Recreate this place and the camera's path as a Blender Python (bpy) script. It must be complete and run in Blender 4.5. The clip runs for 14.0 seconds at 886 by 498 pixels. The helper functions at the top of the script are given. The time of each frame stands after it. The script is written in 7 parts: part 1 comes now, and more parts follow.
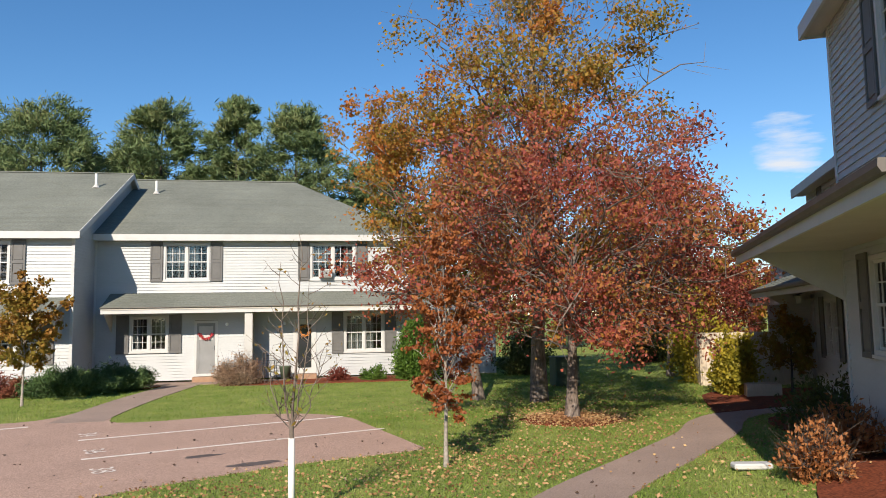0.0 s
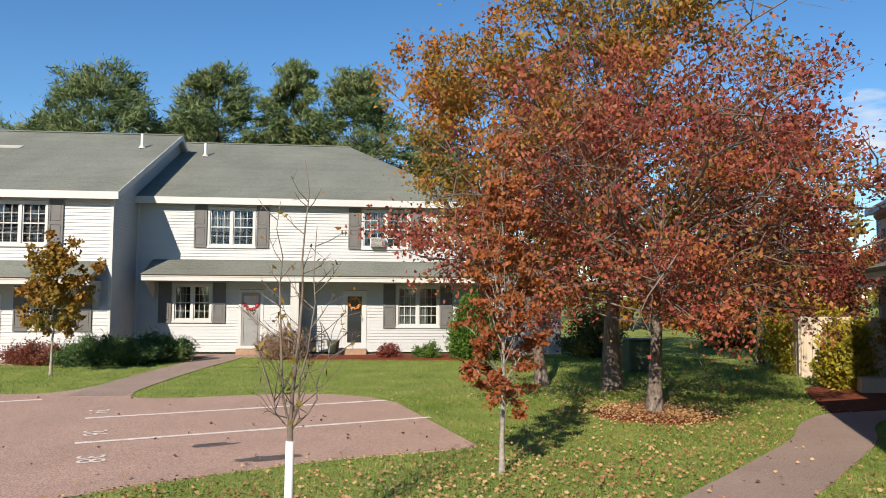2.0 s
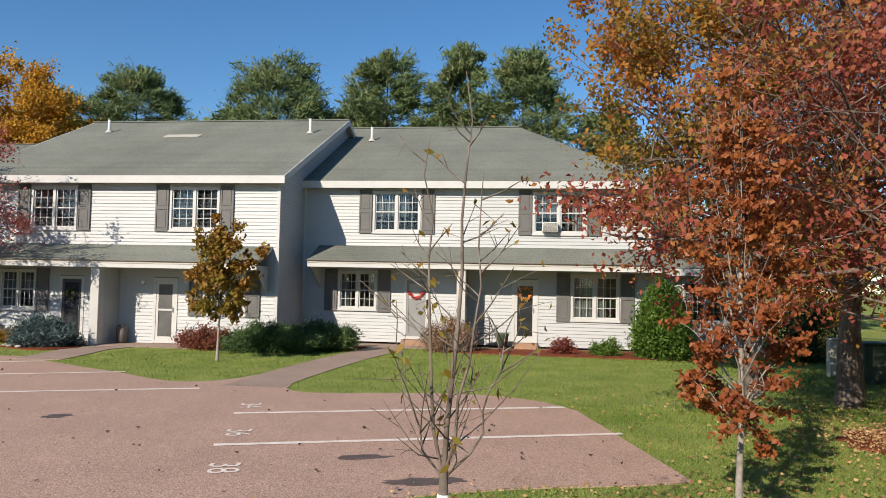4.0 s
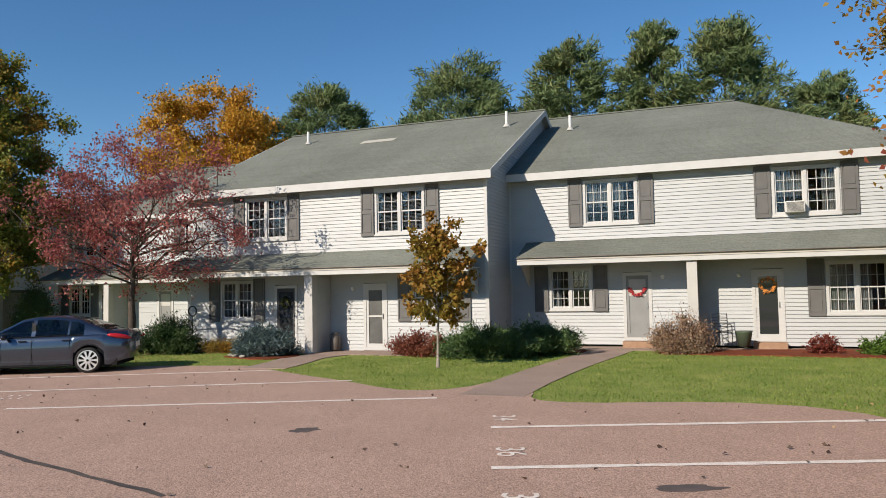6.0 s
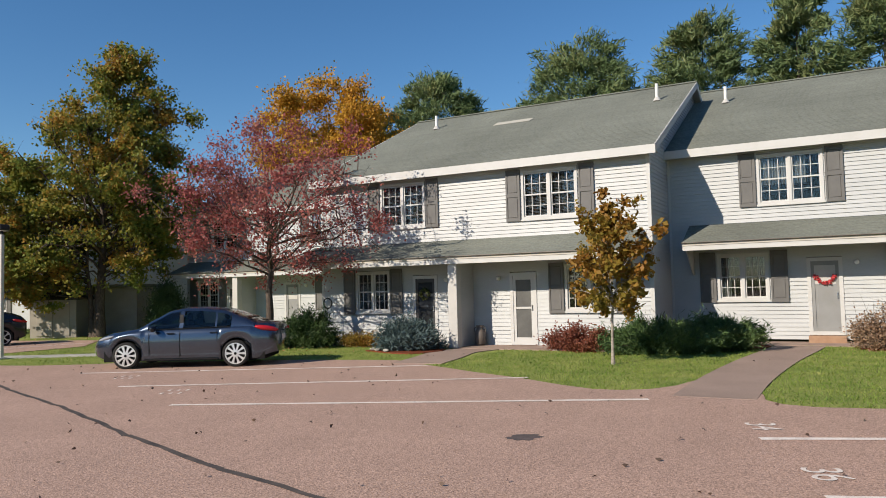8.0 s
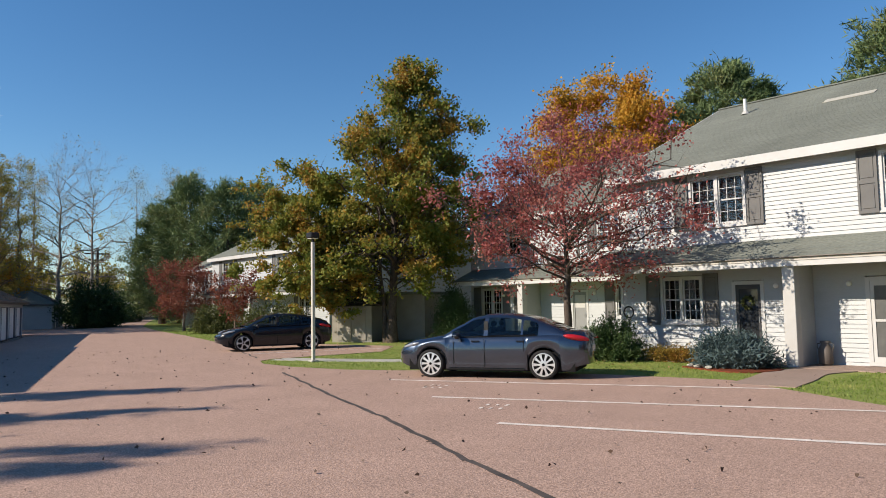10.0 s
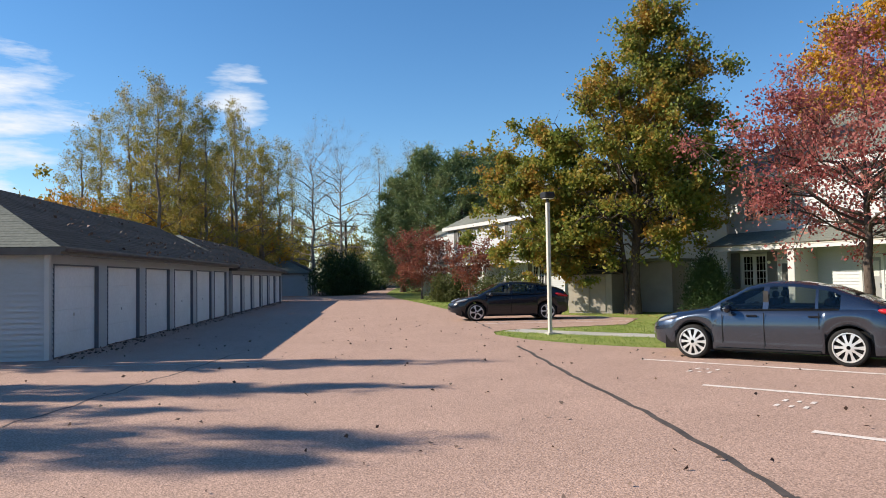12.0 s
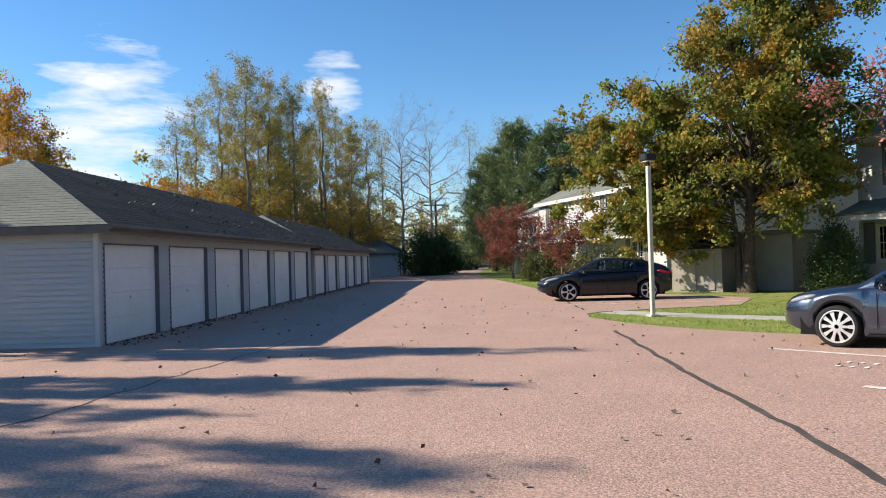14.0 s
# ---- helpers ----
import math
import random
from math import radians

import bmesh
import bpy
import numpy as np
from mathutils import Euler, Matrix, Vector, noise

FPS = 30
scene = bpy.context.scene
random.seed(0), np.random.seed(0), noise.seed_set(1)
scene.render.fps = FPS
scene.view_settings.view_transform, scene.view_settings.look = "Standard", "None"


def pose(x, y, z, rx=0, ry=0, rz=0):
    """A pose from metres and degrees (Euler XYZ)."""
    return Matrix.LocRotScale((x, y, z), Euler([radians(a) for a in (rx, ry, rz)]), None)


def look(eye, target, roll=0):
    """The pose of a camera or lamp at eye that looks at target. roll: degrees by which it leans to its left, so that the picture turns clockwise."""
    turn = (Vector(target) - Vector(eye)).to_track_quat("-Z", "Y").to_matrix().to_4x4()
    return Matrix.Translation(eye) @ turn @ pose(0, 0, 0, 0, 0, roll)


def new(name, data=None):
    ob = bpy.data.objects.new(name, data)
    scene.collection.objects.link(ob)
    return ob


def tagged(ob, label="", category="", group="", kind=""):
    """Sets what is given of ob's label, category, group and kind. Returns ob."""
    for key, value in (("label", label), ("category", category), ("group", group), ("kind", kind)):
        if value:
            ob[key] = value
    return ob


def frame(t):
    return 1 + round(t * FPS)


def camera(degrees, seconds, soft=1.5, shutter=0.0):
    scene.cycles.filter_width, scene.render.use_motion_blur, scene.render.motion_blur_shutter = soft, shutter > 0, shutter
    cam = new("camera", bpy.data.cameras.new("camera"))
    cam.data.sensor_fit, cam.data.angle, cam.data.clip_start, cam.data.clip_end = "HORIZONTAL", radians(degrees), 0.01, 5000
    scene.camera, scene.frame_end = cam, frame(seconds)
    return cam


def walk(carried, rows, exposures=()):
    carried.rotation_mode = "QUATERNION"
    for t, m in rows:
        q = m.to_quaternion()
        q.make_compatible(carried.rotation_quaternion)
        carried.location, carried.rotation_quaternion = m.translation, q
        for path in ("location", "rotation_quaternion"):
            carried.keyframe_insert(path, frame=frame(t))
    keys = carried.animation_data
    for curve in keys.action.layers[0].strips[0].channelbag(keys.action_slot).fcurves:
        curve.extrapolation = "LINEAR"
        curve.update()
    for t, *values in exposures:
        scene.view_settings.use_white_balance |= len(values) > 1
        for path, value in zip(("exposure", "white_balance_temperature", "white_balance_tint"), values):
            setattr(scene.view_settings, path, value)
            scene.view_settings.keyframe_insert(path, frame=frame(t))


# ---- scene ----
cam = camera(62.3, 14.0, soft=0.95)
PATH = [
    (0, (-2.281, -1.329, 2.402), (-1.925, 0.631, 2.586), -1.0),
    (0.5, (-2.17, -0.702, 2.364), (-1.773, 1.251, 2.532), -0.6),
    (1, (-2.034, -0.117, 2.332), (-1.68, 1.846, 2.468), -0.7),
    (1.5, (-1.929, 0.475, 2.3), (-1.646, 2.452, 2.41), -0.1),
    (2, (-1.802, 1.093, 2.285), (-1.615, 3.081, 2.409), 0.4),
    (2.2, (-1.777, 1.354, 2.305), (-1.625, 3.344, 2.438), 0.8),
    (4.3, (-2.078, 3.647, 2.2), (-2.44, 5.612, 2.293), 0.6),
    (4.5, (-2.239, 3.821, 2.189), (-2.664, 5.772, 2.299), 0.2),
    (5, (-2.692, 4.204, 2.151), (-3.193, 6.136, 2.282), -0.4),
    (5.5, (-3.211, 4.569, 2.092), (-3.791, 6.479, 2.22), -0.6),
    (6, (-3.764, 4.855, 2.009), (-4.475, 6.722, 2.117), -1.1),
    (6.5, (-4.358, 5.155, 1.947), (-5.198, 6.968, 2.039), -1.5),
    (7, (-4.921, 5.368, 1.858), (-5.76, 7.181, 1.948), -1.2),
    (7.2, (-5.135, 5.472, 1.859), (-5.977, 7.283, 1.951), -1.3),
    (9.3, (-7.646, 6.369, 1.744), (-8.919, 7.906, 1.879), -0.8),
    (9.5, (-7.841, 6.476, 1.734), (-9.17, 7.964, 1.877), -0.8),
    (10, (-8.33, 6.682, 1.748), (-9.814, 8.015, 1.896), -1.0),
    (10.5, (-8.877, 6.953, 1.741), (-10.479, 8.142, 1.882), -1.1),
    (11, (-9.405, 7.25, 1.711), (-11.106, 8.295, 1.838), -0.4),
    (11.5, (-9.888, 7.544, 1.699), (-11.65, 8.486, 1.795), -1.0),
    (12, (-10.349, 7.847, 1.665), (-12.177, 8.655, 1.742), -0.9),
    (12.5, (-10.818, 8.103, 1.64), (-12.682, 8.827, 1.699), -0.2),
    (13, (-11.248, 8.367, 1.628), (-13.134, 9.031, 1.681), -0.8),
    (13.5, (-11.734, 8.675, 1.585), (-13.641, 9.274, 1.639), -1.2),
    (14, (-12.216, 8.929, 1.568), (-14.134, 9.495, 1.596), -1.6),
]
walk(cam, [(t, look(eye, target, roll)) for t, eye, target, roll in PATH],
     [(0.0, 0.55), (2.0, 0.54), (5.0, 0.30), (7.0, 0.27), (10.0, 0.43), (11.5, 0.66), (14.0, 0.82)])

# ---- world and sun ----
SUN_TRAVEL = Vector((0.355, 0.786, -0.505)).normalized()
world = bpy.data.worlds.new("sky")
scene.world = world
world.use_nodes = True
wn, wl = world.node_tree.nodes, world.node_tree.links
wn.clear()
sky = wn.new("ShaderNodeTexSky")
sky.sky_type, sky.sun_disc = "NISHITA", False
sky.sun_elevation, sky.sun_rotation = radians(30.3), radians(204.3)
sky.altitude, sky.air_density, sky.dust_density, sky.ozone_density = 100, 1.0, 0.0, 4.0
vivid = wn.new("ShaderNodeHueSaturation")
vivid.inputs["Saturation"].default_value = 1.18
wl.new(sky.outputs["Color"], vivid.inputs["Color"])
coord = wn.new("ShaderNodeTexCoord")
stretch = wn.new("ShaderNodeMapping")
stretch.inputs["Scale"].default_value = (4.0, 4.0, 20.0)
wisps = wn.new("ShaderNodeTexNoise")
wisps.inputs["Scale"].default_value, wisps.inputs["Detail"].default_value, wisps.inputs["Roughness"].default_value = 2.1, 8, 0.58
wl.new(coord.outputs["Generated"], stretch.inputs["Vector"])
wl.new(stretch.outputs["Vector"], wisps.inputs["Vector"])
# three small fair-weather clouds low in the sky
total = None
for heading, size in (((-0.973, -0.124, 0.20), 0.12), ((-0.962, 0.135, 0.235), 0.062), ((0.576, 0.791, 0.20), 0.06), ((-0.975, -0.16, 0.14), 0.10)):
    dot = wn.new("ShaderNodeVectorMath")
    dot.operation = "DOT_PRODUCT"
    dot.inputs[1].default_value = Vector(heading).normalized()
    wl.new(coord.outputs["Generated"], dot.inputs[0])
    near = wn.new("ShaderNodeMapRange")
    near.inputs["From Min"].default_value, near.inputs["From Max"].default_value = math.cos(size), 1.0
    wl.new(dot.outputs["Value"], near.inputs["Value"])
    if total is None:
        total = near.outputs["Result"]
    else:
        add = wn.new("ShaderNodeMath")
        add.operation = "MAXIMUM"
        wl.new(total, add.inputs[0])
        wl.new(near.outputs["Result"], add.inputs[1])
        total = add.outputs[0]
bank = wn.new("ShaderNodeMath")
bank.operation, bank.inputs[1].default_value = "MULTIPLY_ADD", 0.42
wl.new(total, bank.inputs[0])
wl.new(wisps.outputs["Fac"], bank.inputs[2])
cut = wn.new("ShaderNodeMapRange")
cut.inputs["From Min"].default_value, cut.inputs["From Max"].default_value = 0.74, 1.00
wl.new(bank.outputs[0], cut.inputs["Value"])
amount = wn.new("ShaderNodeMath")
amount.operation, amount.use_clamp = "MULTIPLY", True
wl.new(cut.outputs["Result"], amount.inputs[0])
gate = wn.new("ShaderNodeMath")
gate.operation, gate.inputs[1].default_value = "GREATER_THAN", 0.0
wl.new(total, gate.inputs[0])
wl.new(gate.outputs[0], amount.inputs[1])
mix = wn.new("ShaderNodeMix")
mix.data_type = "RGBA"
mix.inputs[7].default_value = (5.6, 5.9, 6.4, 1)
back = wn.new("ShaderNodeBackground")
back.inputs["Strength"].default_value = 0.097
out = wn.new("ShaderNodeOutputWorld")
wl.new(amount.outputs[0], mix.inputs["Factor"])
wl.new(vivid.outputs["Color"], mix.inputs[6])
wl.new(mix.outputs[2], back.inputs["Color"])
wl.new(back.outputs["Background"], out.inputs["Surface"])

sun = new("sun", bpy.data.lights.new("sun", "SUN"))
sun.data.energy, sun.data.angle, sun.data.color = 5.0, radians(0.53), (1.0, 0.88, 0.73)
sun.matrix_world = look((0, 0, 60), Vector((0, 0, 60)) + SUN_TRAVEL)

# ---- materials ----
def material(name, colour, rough=0.7, metal=0.0, second=None, scale=3.0, fine=0.0, fine_scale=60.0, bump=0.0, bump_scale=40.0,
             spread=0.0, spec=0.3, object_spread=0.0, stretch_by=(1, 1, 1), contrast=0.5):
    """A principled material with two scales of colour variation, random shifts per piece and fine relief."""
    m = bpy.data.materials.new(name)
    m.use_nodes = True
    n, l = m.node_tree.nodes, m.node_tree.links
    p = n["Principled BSDF"]
    p.inputs["Roughness"].default_value, p.inputs["Metallic"].default_value = rough, metal
    p.inputs["Specular IOR Level"].default_value = spec
    c = n.new("ShaderNodeTexCoord")
    mp = n.new("ShaderNodeMapping")
    mp.inputs["Scale"].default_value = stretch_by
    l.new(c.outputs["Object"], mp.inputs["Vector"])
    src = None
    if second is not None:
        big = n.new("ShaderNodeTexNoise")
        big.inputs["Scale"].default_value, big.inputs["Detail"].default_value, big.inputs["Roughness"].default_value = scale, 6, 0.62
        l.new(mp.outputs["Vector"], big.inputs["Vector"])
        r = n.new("ShaderNodeMapRange")
        r.inputs["From Min"].default_value, r.inputs["From Max"].default_value = 0.5 - contrast / 3, 0.5 + contrast / 3
        l.new(big.outputs["Fac"], r.inputs["Value"])
        mx = n.new("ShaderNodeMix")
        mx.data_type = "RGBA"
        mx.inputs[6].default_value, mx.inputs[7].default_value = (*colour, 1), (*second, 1)
        l.new(r.outputs["Result"], mx.inputs["Factor"])
        src = mx.outputs[2]
    hsv = n.new("ShaderNodeHueSaturation")
    if src:
        l.new(src, hsv.inputs["Color"])
    else:
        hsv.inputs["Color"].default_value = (*colour, 1)
    value = None
    if fine > 0:
        f = n.new("ShaderNodeTexNoise")
        f.inputs["Scale"].default_value, f.inputs["Detail"].default_value = fine_scale, 3
        l.new(mp.outputs["Vector"], f.inputs["Vector"])
        fr = n.new("ShaderNodeMapRange")
        fr.inputs["From Min"].default_value, fr.inputs["From Max"].default_value = 0.3, 0.7
        fr.inputs["To Min"].default_value, fr.inputs["To Max"].default_value = 1 - fine, 1 + fine
        l.new(f.outputs["Fac"], fr.inputs["Value"])
        value = fr.outputs["Result"]
    if spread > 0 or object_spread > 0:
        g = n.new("ShaderNodeNewGeometry") if spread > 0 else n.new("ShaderNodeObjectInfo")
        amount = spread if spread > 0 else object_spread
        gr = n.new("ShaderNodeMapRange")
        gr.inputs["To Min"].default_value, gr.inputs["To Max"].default_value = 1 - amount, 1 + amount
        l.new(g.outputs["Random Per Island" if spread > 0 else "Random"], gr.inputs["Value"])
        if value:
            mu = n.new("ShaderNodeMath")
            mu.operation = "MULTIPLY"
            l.new(value, mu.inputs[0])
            l.new(gr.outputs["Result"], mu.inputs[1])
            value = mu.outputs[0]
        else:
            value = gr.outputs["Result"]
    if value:
        l.new(value, hsv.inputs["Value"])
    l.new(hsv.outputs["Color"], p.inputs["Base Color"])
    if bump > 0:
        b = n.new("ShaderNodeBump")
        b.inputs["Strength"].default_value, b.inputs["Distance"].default_value = bump, 0.01
        t = n.new("ShaderNodeTexNoise")
        t.inputs["Scale"].default_value, t.inputs["Detail"].default_value = bump_scale, 4
        l.new(mp.outputs["Vector"], t.inputs["Vector"])
        l.new(t.outputs["Fac"], b.inputs["Height"])
        l.new(b.outputs["Normal"], p.inputs["Normal"])
    return m


def leaf_material(name, colours, patch_scale=0.35, thin=0.35):
    """Leaves whose colour is chosen leaf by leaf, and clump by clump."""
    m = bpy.data.materials.new(name)
    m.use_nodes = True
    n, l = m.node_tree.nodes, m.node_tree.links
    n.clear()
    g = n.new("ShaderNodeNewGeometry")
    c = n.new("ShaderNodeTexCoord")
    t = n.new("ShaderNodeTexNoise")
    t.inputs["Scale"].default_value, t.inputs["Detail"].default_value = patch_scale, 3
    l.new(c.outputs["Object"], t.inputs["Vector"])
    a = n.new("ShaderNodeMapRange")
    a.inputs["From Min"].default_value, a.inputs["From Max"].default_value = 0.28, 0.72
    a.inputs["To Max"].default_value = 0.62
    l.new(t.outputs["Fac"], a.inputs["Value"])
    b = n.new("ShaderNodeMath")
    b.operation, b.inputs[1].default_value = "MULTIPLY_ADD", 0.38
    l.new(g.outputs["Random Per Island"], b.inputs[0])
    l.new(a.outputs["Result"], b.inputs[2])
    ramp = n.new("ShaderNodeValToRGB")
    while len(ramp.color_ramp.elements) < len(colours):
        ramp.color_ramp.elements.new(0.5)
    for i, col in enumerate(colours):
        ramp.color_ramp.elements[i].position = i / (len(colours) - 1)
        ramp.color_ramp.elements[i].color = (*col, 1)
    l.new(b.outputs[0], ramp.inputs["Fac"])
    d = n.new("ShaderNodeBsdfPrincipled")
    d.inputs["Roughness"].default_value, d.inputs["Specular IOR Level"].default_value = 0.55, 0.25
    s = n.new("ShaderNodeBsdfTranslucent")
    mixer = n.new("ShaderNodeMixShader")
    mixer.inputs["Fac"].default_value = thin
    o = n.new("ShaderNodeOutputMaterial")
    l.new(ramp.outputs["Color"], d.inputs["Base Color"])
    l.new(ramp.outputs["Color"], s.inputs["Color"])
    l.new(d.outputs["BSDF"], mixer.inputs[1])
    l.new(s.outputs["BSDF"], mixer.inputs[2])
    l.new(mixer.outputs["Shader"], o.inputs["Surface"])
    return m


ASPHALT = material("reddish_asphalt", (0.43, 0.293, 0.232), 0.9, second=(0.36, 0.246, 0.195), scale=0.7, fine=0.42, fine_scale=46, contrast=0.7, bump=0.8, bump_scale=55, spec=0.2)
WALKWAY = material("path_asphalt", (0.34, 0.255, 0.21), 0.92, second=(0.28, 0.21, 0.175), scale=0.8, fine=0.25, fine_scale=50, bump=0.6, bump_scale=70, spec=0.2)
TAR = material("tar_seal", (0.055, 0.048, 0.045), 0.75, second=(0.11, 0.09, 0.078), scale=3)
OIL = material("oil_stain", (0.075, 0.06, 0.055), 0.6, second=(0.13, 0.10, 0.09), scale=4)
LINE = material("worn_line_paint", (0.80, 0.74, 0.68), 0.8, second=(0.60, 0.52, 0.46), scale=5, fine=0.15)
CONCRETE = material("pale_concrete", (0.46, 0.44, 0.38), 0.9, second=(0.36, 0.35, 0.31), scale=2, fine=0.1, bump=0.3)
GRASS = material("lawn", (0.125, 0.19, 0.042), 0.95, second=(0.29, 0.305, 0.09), scale=1.1, fine=0.5, fine_scale=38, contrast=0.8, bump=1.0, bump_scale=55, spec=0.1)
BLADE = leaf_material("grass_blade", [(0.085, 0.16, 0.026), (0.15, 0.235, 0.04), (0.24, 0.31, 0.065), (0.42, 0.40, 0.15)], 0.9, 0.35)
MULCH = material("red_bark_mulch", (0.21, 0.060, 0.030), 0.95, second=(0.13, 0.040, 0.022), scale=6, fine=0.5, fine_scale=30, bump=1.0, bump_scale=35, spec=0.1)
MULCH_CHIP = material("bark_chip", (0.20, 0.060, 0.030), 0.9, spread=0.5)
SIDING = material("white_vinyl_siding", (0.44, 0.455, 0.465), 0.5, second=(0.40, 0.415, 0.42), scale=0.7, fine=0.03, fine_scale=9, stretch_by=(1, 1, 3), spec=0.35)
TRIM = material("white_trim_paint", (0.52, 0.52, 0.515), 0.5, second=(0.475, 0.475, 0.465), scale=2)
GREY_TRIM = material("grey_painted_post", (0.50, 0.49, 0.47), 0.6, second=(0.44, 0.43, 0.41), scale=2)
SHUTTER = material("grey_shutter_vinyl", (0.112, 0.110, 0.108), 0.55, second=(0.135, 0.132, 0.128), scale=3)
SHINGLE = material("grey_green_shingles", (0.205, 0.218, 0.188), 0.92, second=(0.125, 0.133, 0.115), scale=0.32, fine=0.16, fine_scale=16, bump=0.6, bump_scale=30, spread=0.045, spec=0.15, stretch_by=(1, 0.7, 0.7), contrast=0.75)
DARK_SHINGLE = material("dark_patchy_shingles", (0.072, 0.070, 0.064), 0.92, second=(0.030, 0.031, 0.030), scale=0.9, fine=0.35, fine_scale=14, bump=0.8, bump_scale=30, spread=0.14, spec=0.15, contrast=0.8)
GUTTER = material("brown_gutter", (0.14, 0.12, 0.105), 0.5, second=(0.10, 0.085, 0.075), scale=3)
SOFFIT = material("beige_soffit", (0.52, 0.49, 0.44), 0.7, second=(0.46, 0.43, 0.39), scale=1.5)
PIPE = material("pale_vent_pipe", (0.72, 0.72, 0.70), 0.5)
GLASS = material("window_glass", (0.025, 0.028, 0.032), 0.04, spec=0.6)
CURTAIN = material("pale_curtain", (0.55, 0.54, 0.52), 0.95, second=(0.35, 0.34, 0.34), scale=5, stretch_by=(6, 1, 0.4))
BLIND = material("slatted_blind", (0.36, 0.37, 0.40), 0.7)
SCREEN = material("storm_door_screen", (0.085, 0.085, 0.082), 0.35, second=(0.13, 0.13, 0.125), scale=1.5)
DARK_DOOR = material("dark_door", (0.055, 0.055, 0.058), 0.4)
DOOR_GREY = material("pale_grey_door", (0.25, 0.255, 0.255), 0.5, second=(0.22, 0.222, 0.22), scale=2)
WREATH = material("orange_wreath", (0.55, 0.22, 0.05), 0.8, spread=0.3)
RED_WREATH = material("red_garland", (0.42, 0.045, 0.05), 0.8, spread=0.3)
METAL = material("brushed_metal", (0.55, 0.55, 0.55), 0.35, metal=1.0)
LAMP_BLACK = material("black_lamp_metal", (0.02, 0.02, 0.02), 0.4)
LAMP_GLASS = material("frosted_lamp_glass", (0.75, 0.75, 0.72), 0.3)
BARK = material("grey_brown_bark", (0.115, 0.085, 0.068), 0.95, second=(0.21, 0.175, 0.15), scale=3, fine=0.4, fine_scale=25, bump=1.0, bump_scale=22, stretch_by=(1, 1, 0.35))
DARK_BARK = material("dark_bark", (0.060, 0.045, 0.038), 0.95, second=(0.10, 0.078, 0.062), scale=4, fine=0.4, fine_scale=25, bump=1.0, bump_scale=22, stretch_by=(1, 1, 0.35))
PALE_BARK = material("pale_grey_bark", (0.34, 0.30, 0.26), 0.9, second=(0.20, 0.175, 0.15), scale=3, fine=0.3, fine_scale=20)
WHITE_WRAP = material("white_trunk_wrap", (0.80, 0.80, 0.78), 0.6, second=(0.66, 0.66, 0.63), scale=6)
CRIMSON = leaf_material("crimson_leaves", [(0.16, 0.15, 0.035), (0.17, 0.06, 0.035), (0.31, 0.075, 0.06), (0.40, 0.11, 0.075), (0.46, 0.19, 0.06), (0.20, 0.17, 0.04), (0.38, 0.10, 0.05)], 0.5, 0.45)
ROSE = leaf_material("dusky_red_leaves", [(0.15, 0.05, 0.045), (0.28, 0.075, 0.075), (0.38, 0.12, 0.11), (0.44, 0.19, 0.15), (0.30, 0.13, 0.06)], 0.7, 0.4)
AMBER = leaf_material("amber_leaves", [(0.09, 0.115, 0.025), (0.20, 0.18, 0.036), (0.37, 0.23, 0.045), (0.46, 0.175, 0.04), (0.43, 0.105, 0.04)], 0.45, 0.45)
RUST = leaf_material("rust_leaves", [(0.15, 0.05, 0.025), (0.28, 0.08, 0.03), (0.37, 0.13, 0.04), (0.25, 0.13, 0.04)], 0.9)
GOLD = leaf_material("golden_leaves", [(0.36, 0.15, 0.018), (0.50, 0.25, 0.028), (0.55, 0.32, 0.04), (0.40, 0.20, 0.03)], 0.3)
OAK_LEAF = leaf_material("green_bronze_leaves", [(0.075, 0.12, 0.022), (0.135, 0.18, 0.032), (0.20, 0.225, 0.042), (0.30, 0.25, 0.046), (0.42, 0.21, 0.04), (0.19, 0.21, 0.042)], 0.7, 0.42)
TAN_LEAF = leaf_material("yellow_bronze_leaves", [(0.14, 0.12, 0.025), (0.26, 0.20, 0.035), (0.30, 0.15, 0.03), (0.24, 0.10, 0.025)], 0.9)
POPLAR = leaf_material("thinning_yellow_green_leaves", [(0.15, 0.16, 0.035), (0.26, 0.235, 0.05), (0.38, 0.30, 0.06), (0.38, 0.23, 0.058)], 0.5, 0.35)
NEEDLE = leaf_material("pine_needles", [(0.06, 0.10, 0.045), (0.11, 0.165, 0.068), (0.17, 0.215, 0.085), (0.25, 0.22, 0.095)], 0.3, 0.2)
JUNIPER = leaf_material("juniper_needles", [(0.028, 0.06, 0.02), (0.065, 0.115, 0.038), (0.16, 0.225, 0.08)], 1.2, 0.15)
YEW = leaf_material("dark_yew_needles", [(0.02, 0.045, 0.016), (0.042, 0.08, 0.026), (0.085, 0.125, 0.042)], 1.2, 0.15)
BLUE_NEEDLE = leaf_material("blue_spruce_needles", [(0.045, 0.075, 0.075), (0.08, 0.12, 0.12), (0.13, 0.18, 0.18)], 1.2, 0.15)
ARBOR = leaf_material("arborvitae_sprays", [(0.045, 0.10, 0.015), (0.09, 0.165, 0.025), (0.15, 0.22, 0.04)], 1.5, 0.25)
BURGUNDY = leaf_material("barberry_leaves", [(0.12, 0.03, 0.025), (0.22, 0.05, 0.035), (0.26, 0.09, 0.05)], 2.0)
BRICK_LEAF = leaf_material("brick_red_leaves", [(0.14, 0.055, 0.04), (0.24, 0.075, 0.05), (0.28, 0.12, 0.06)], 0.8)
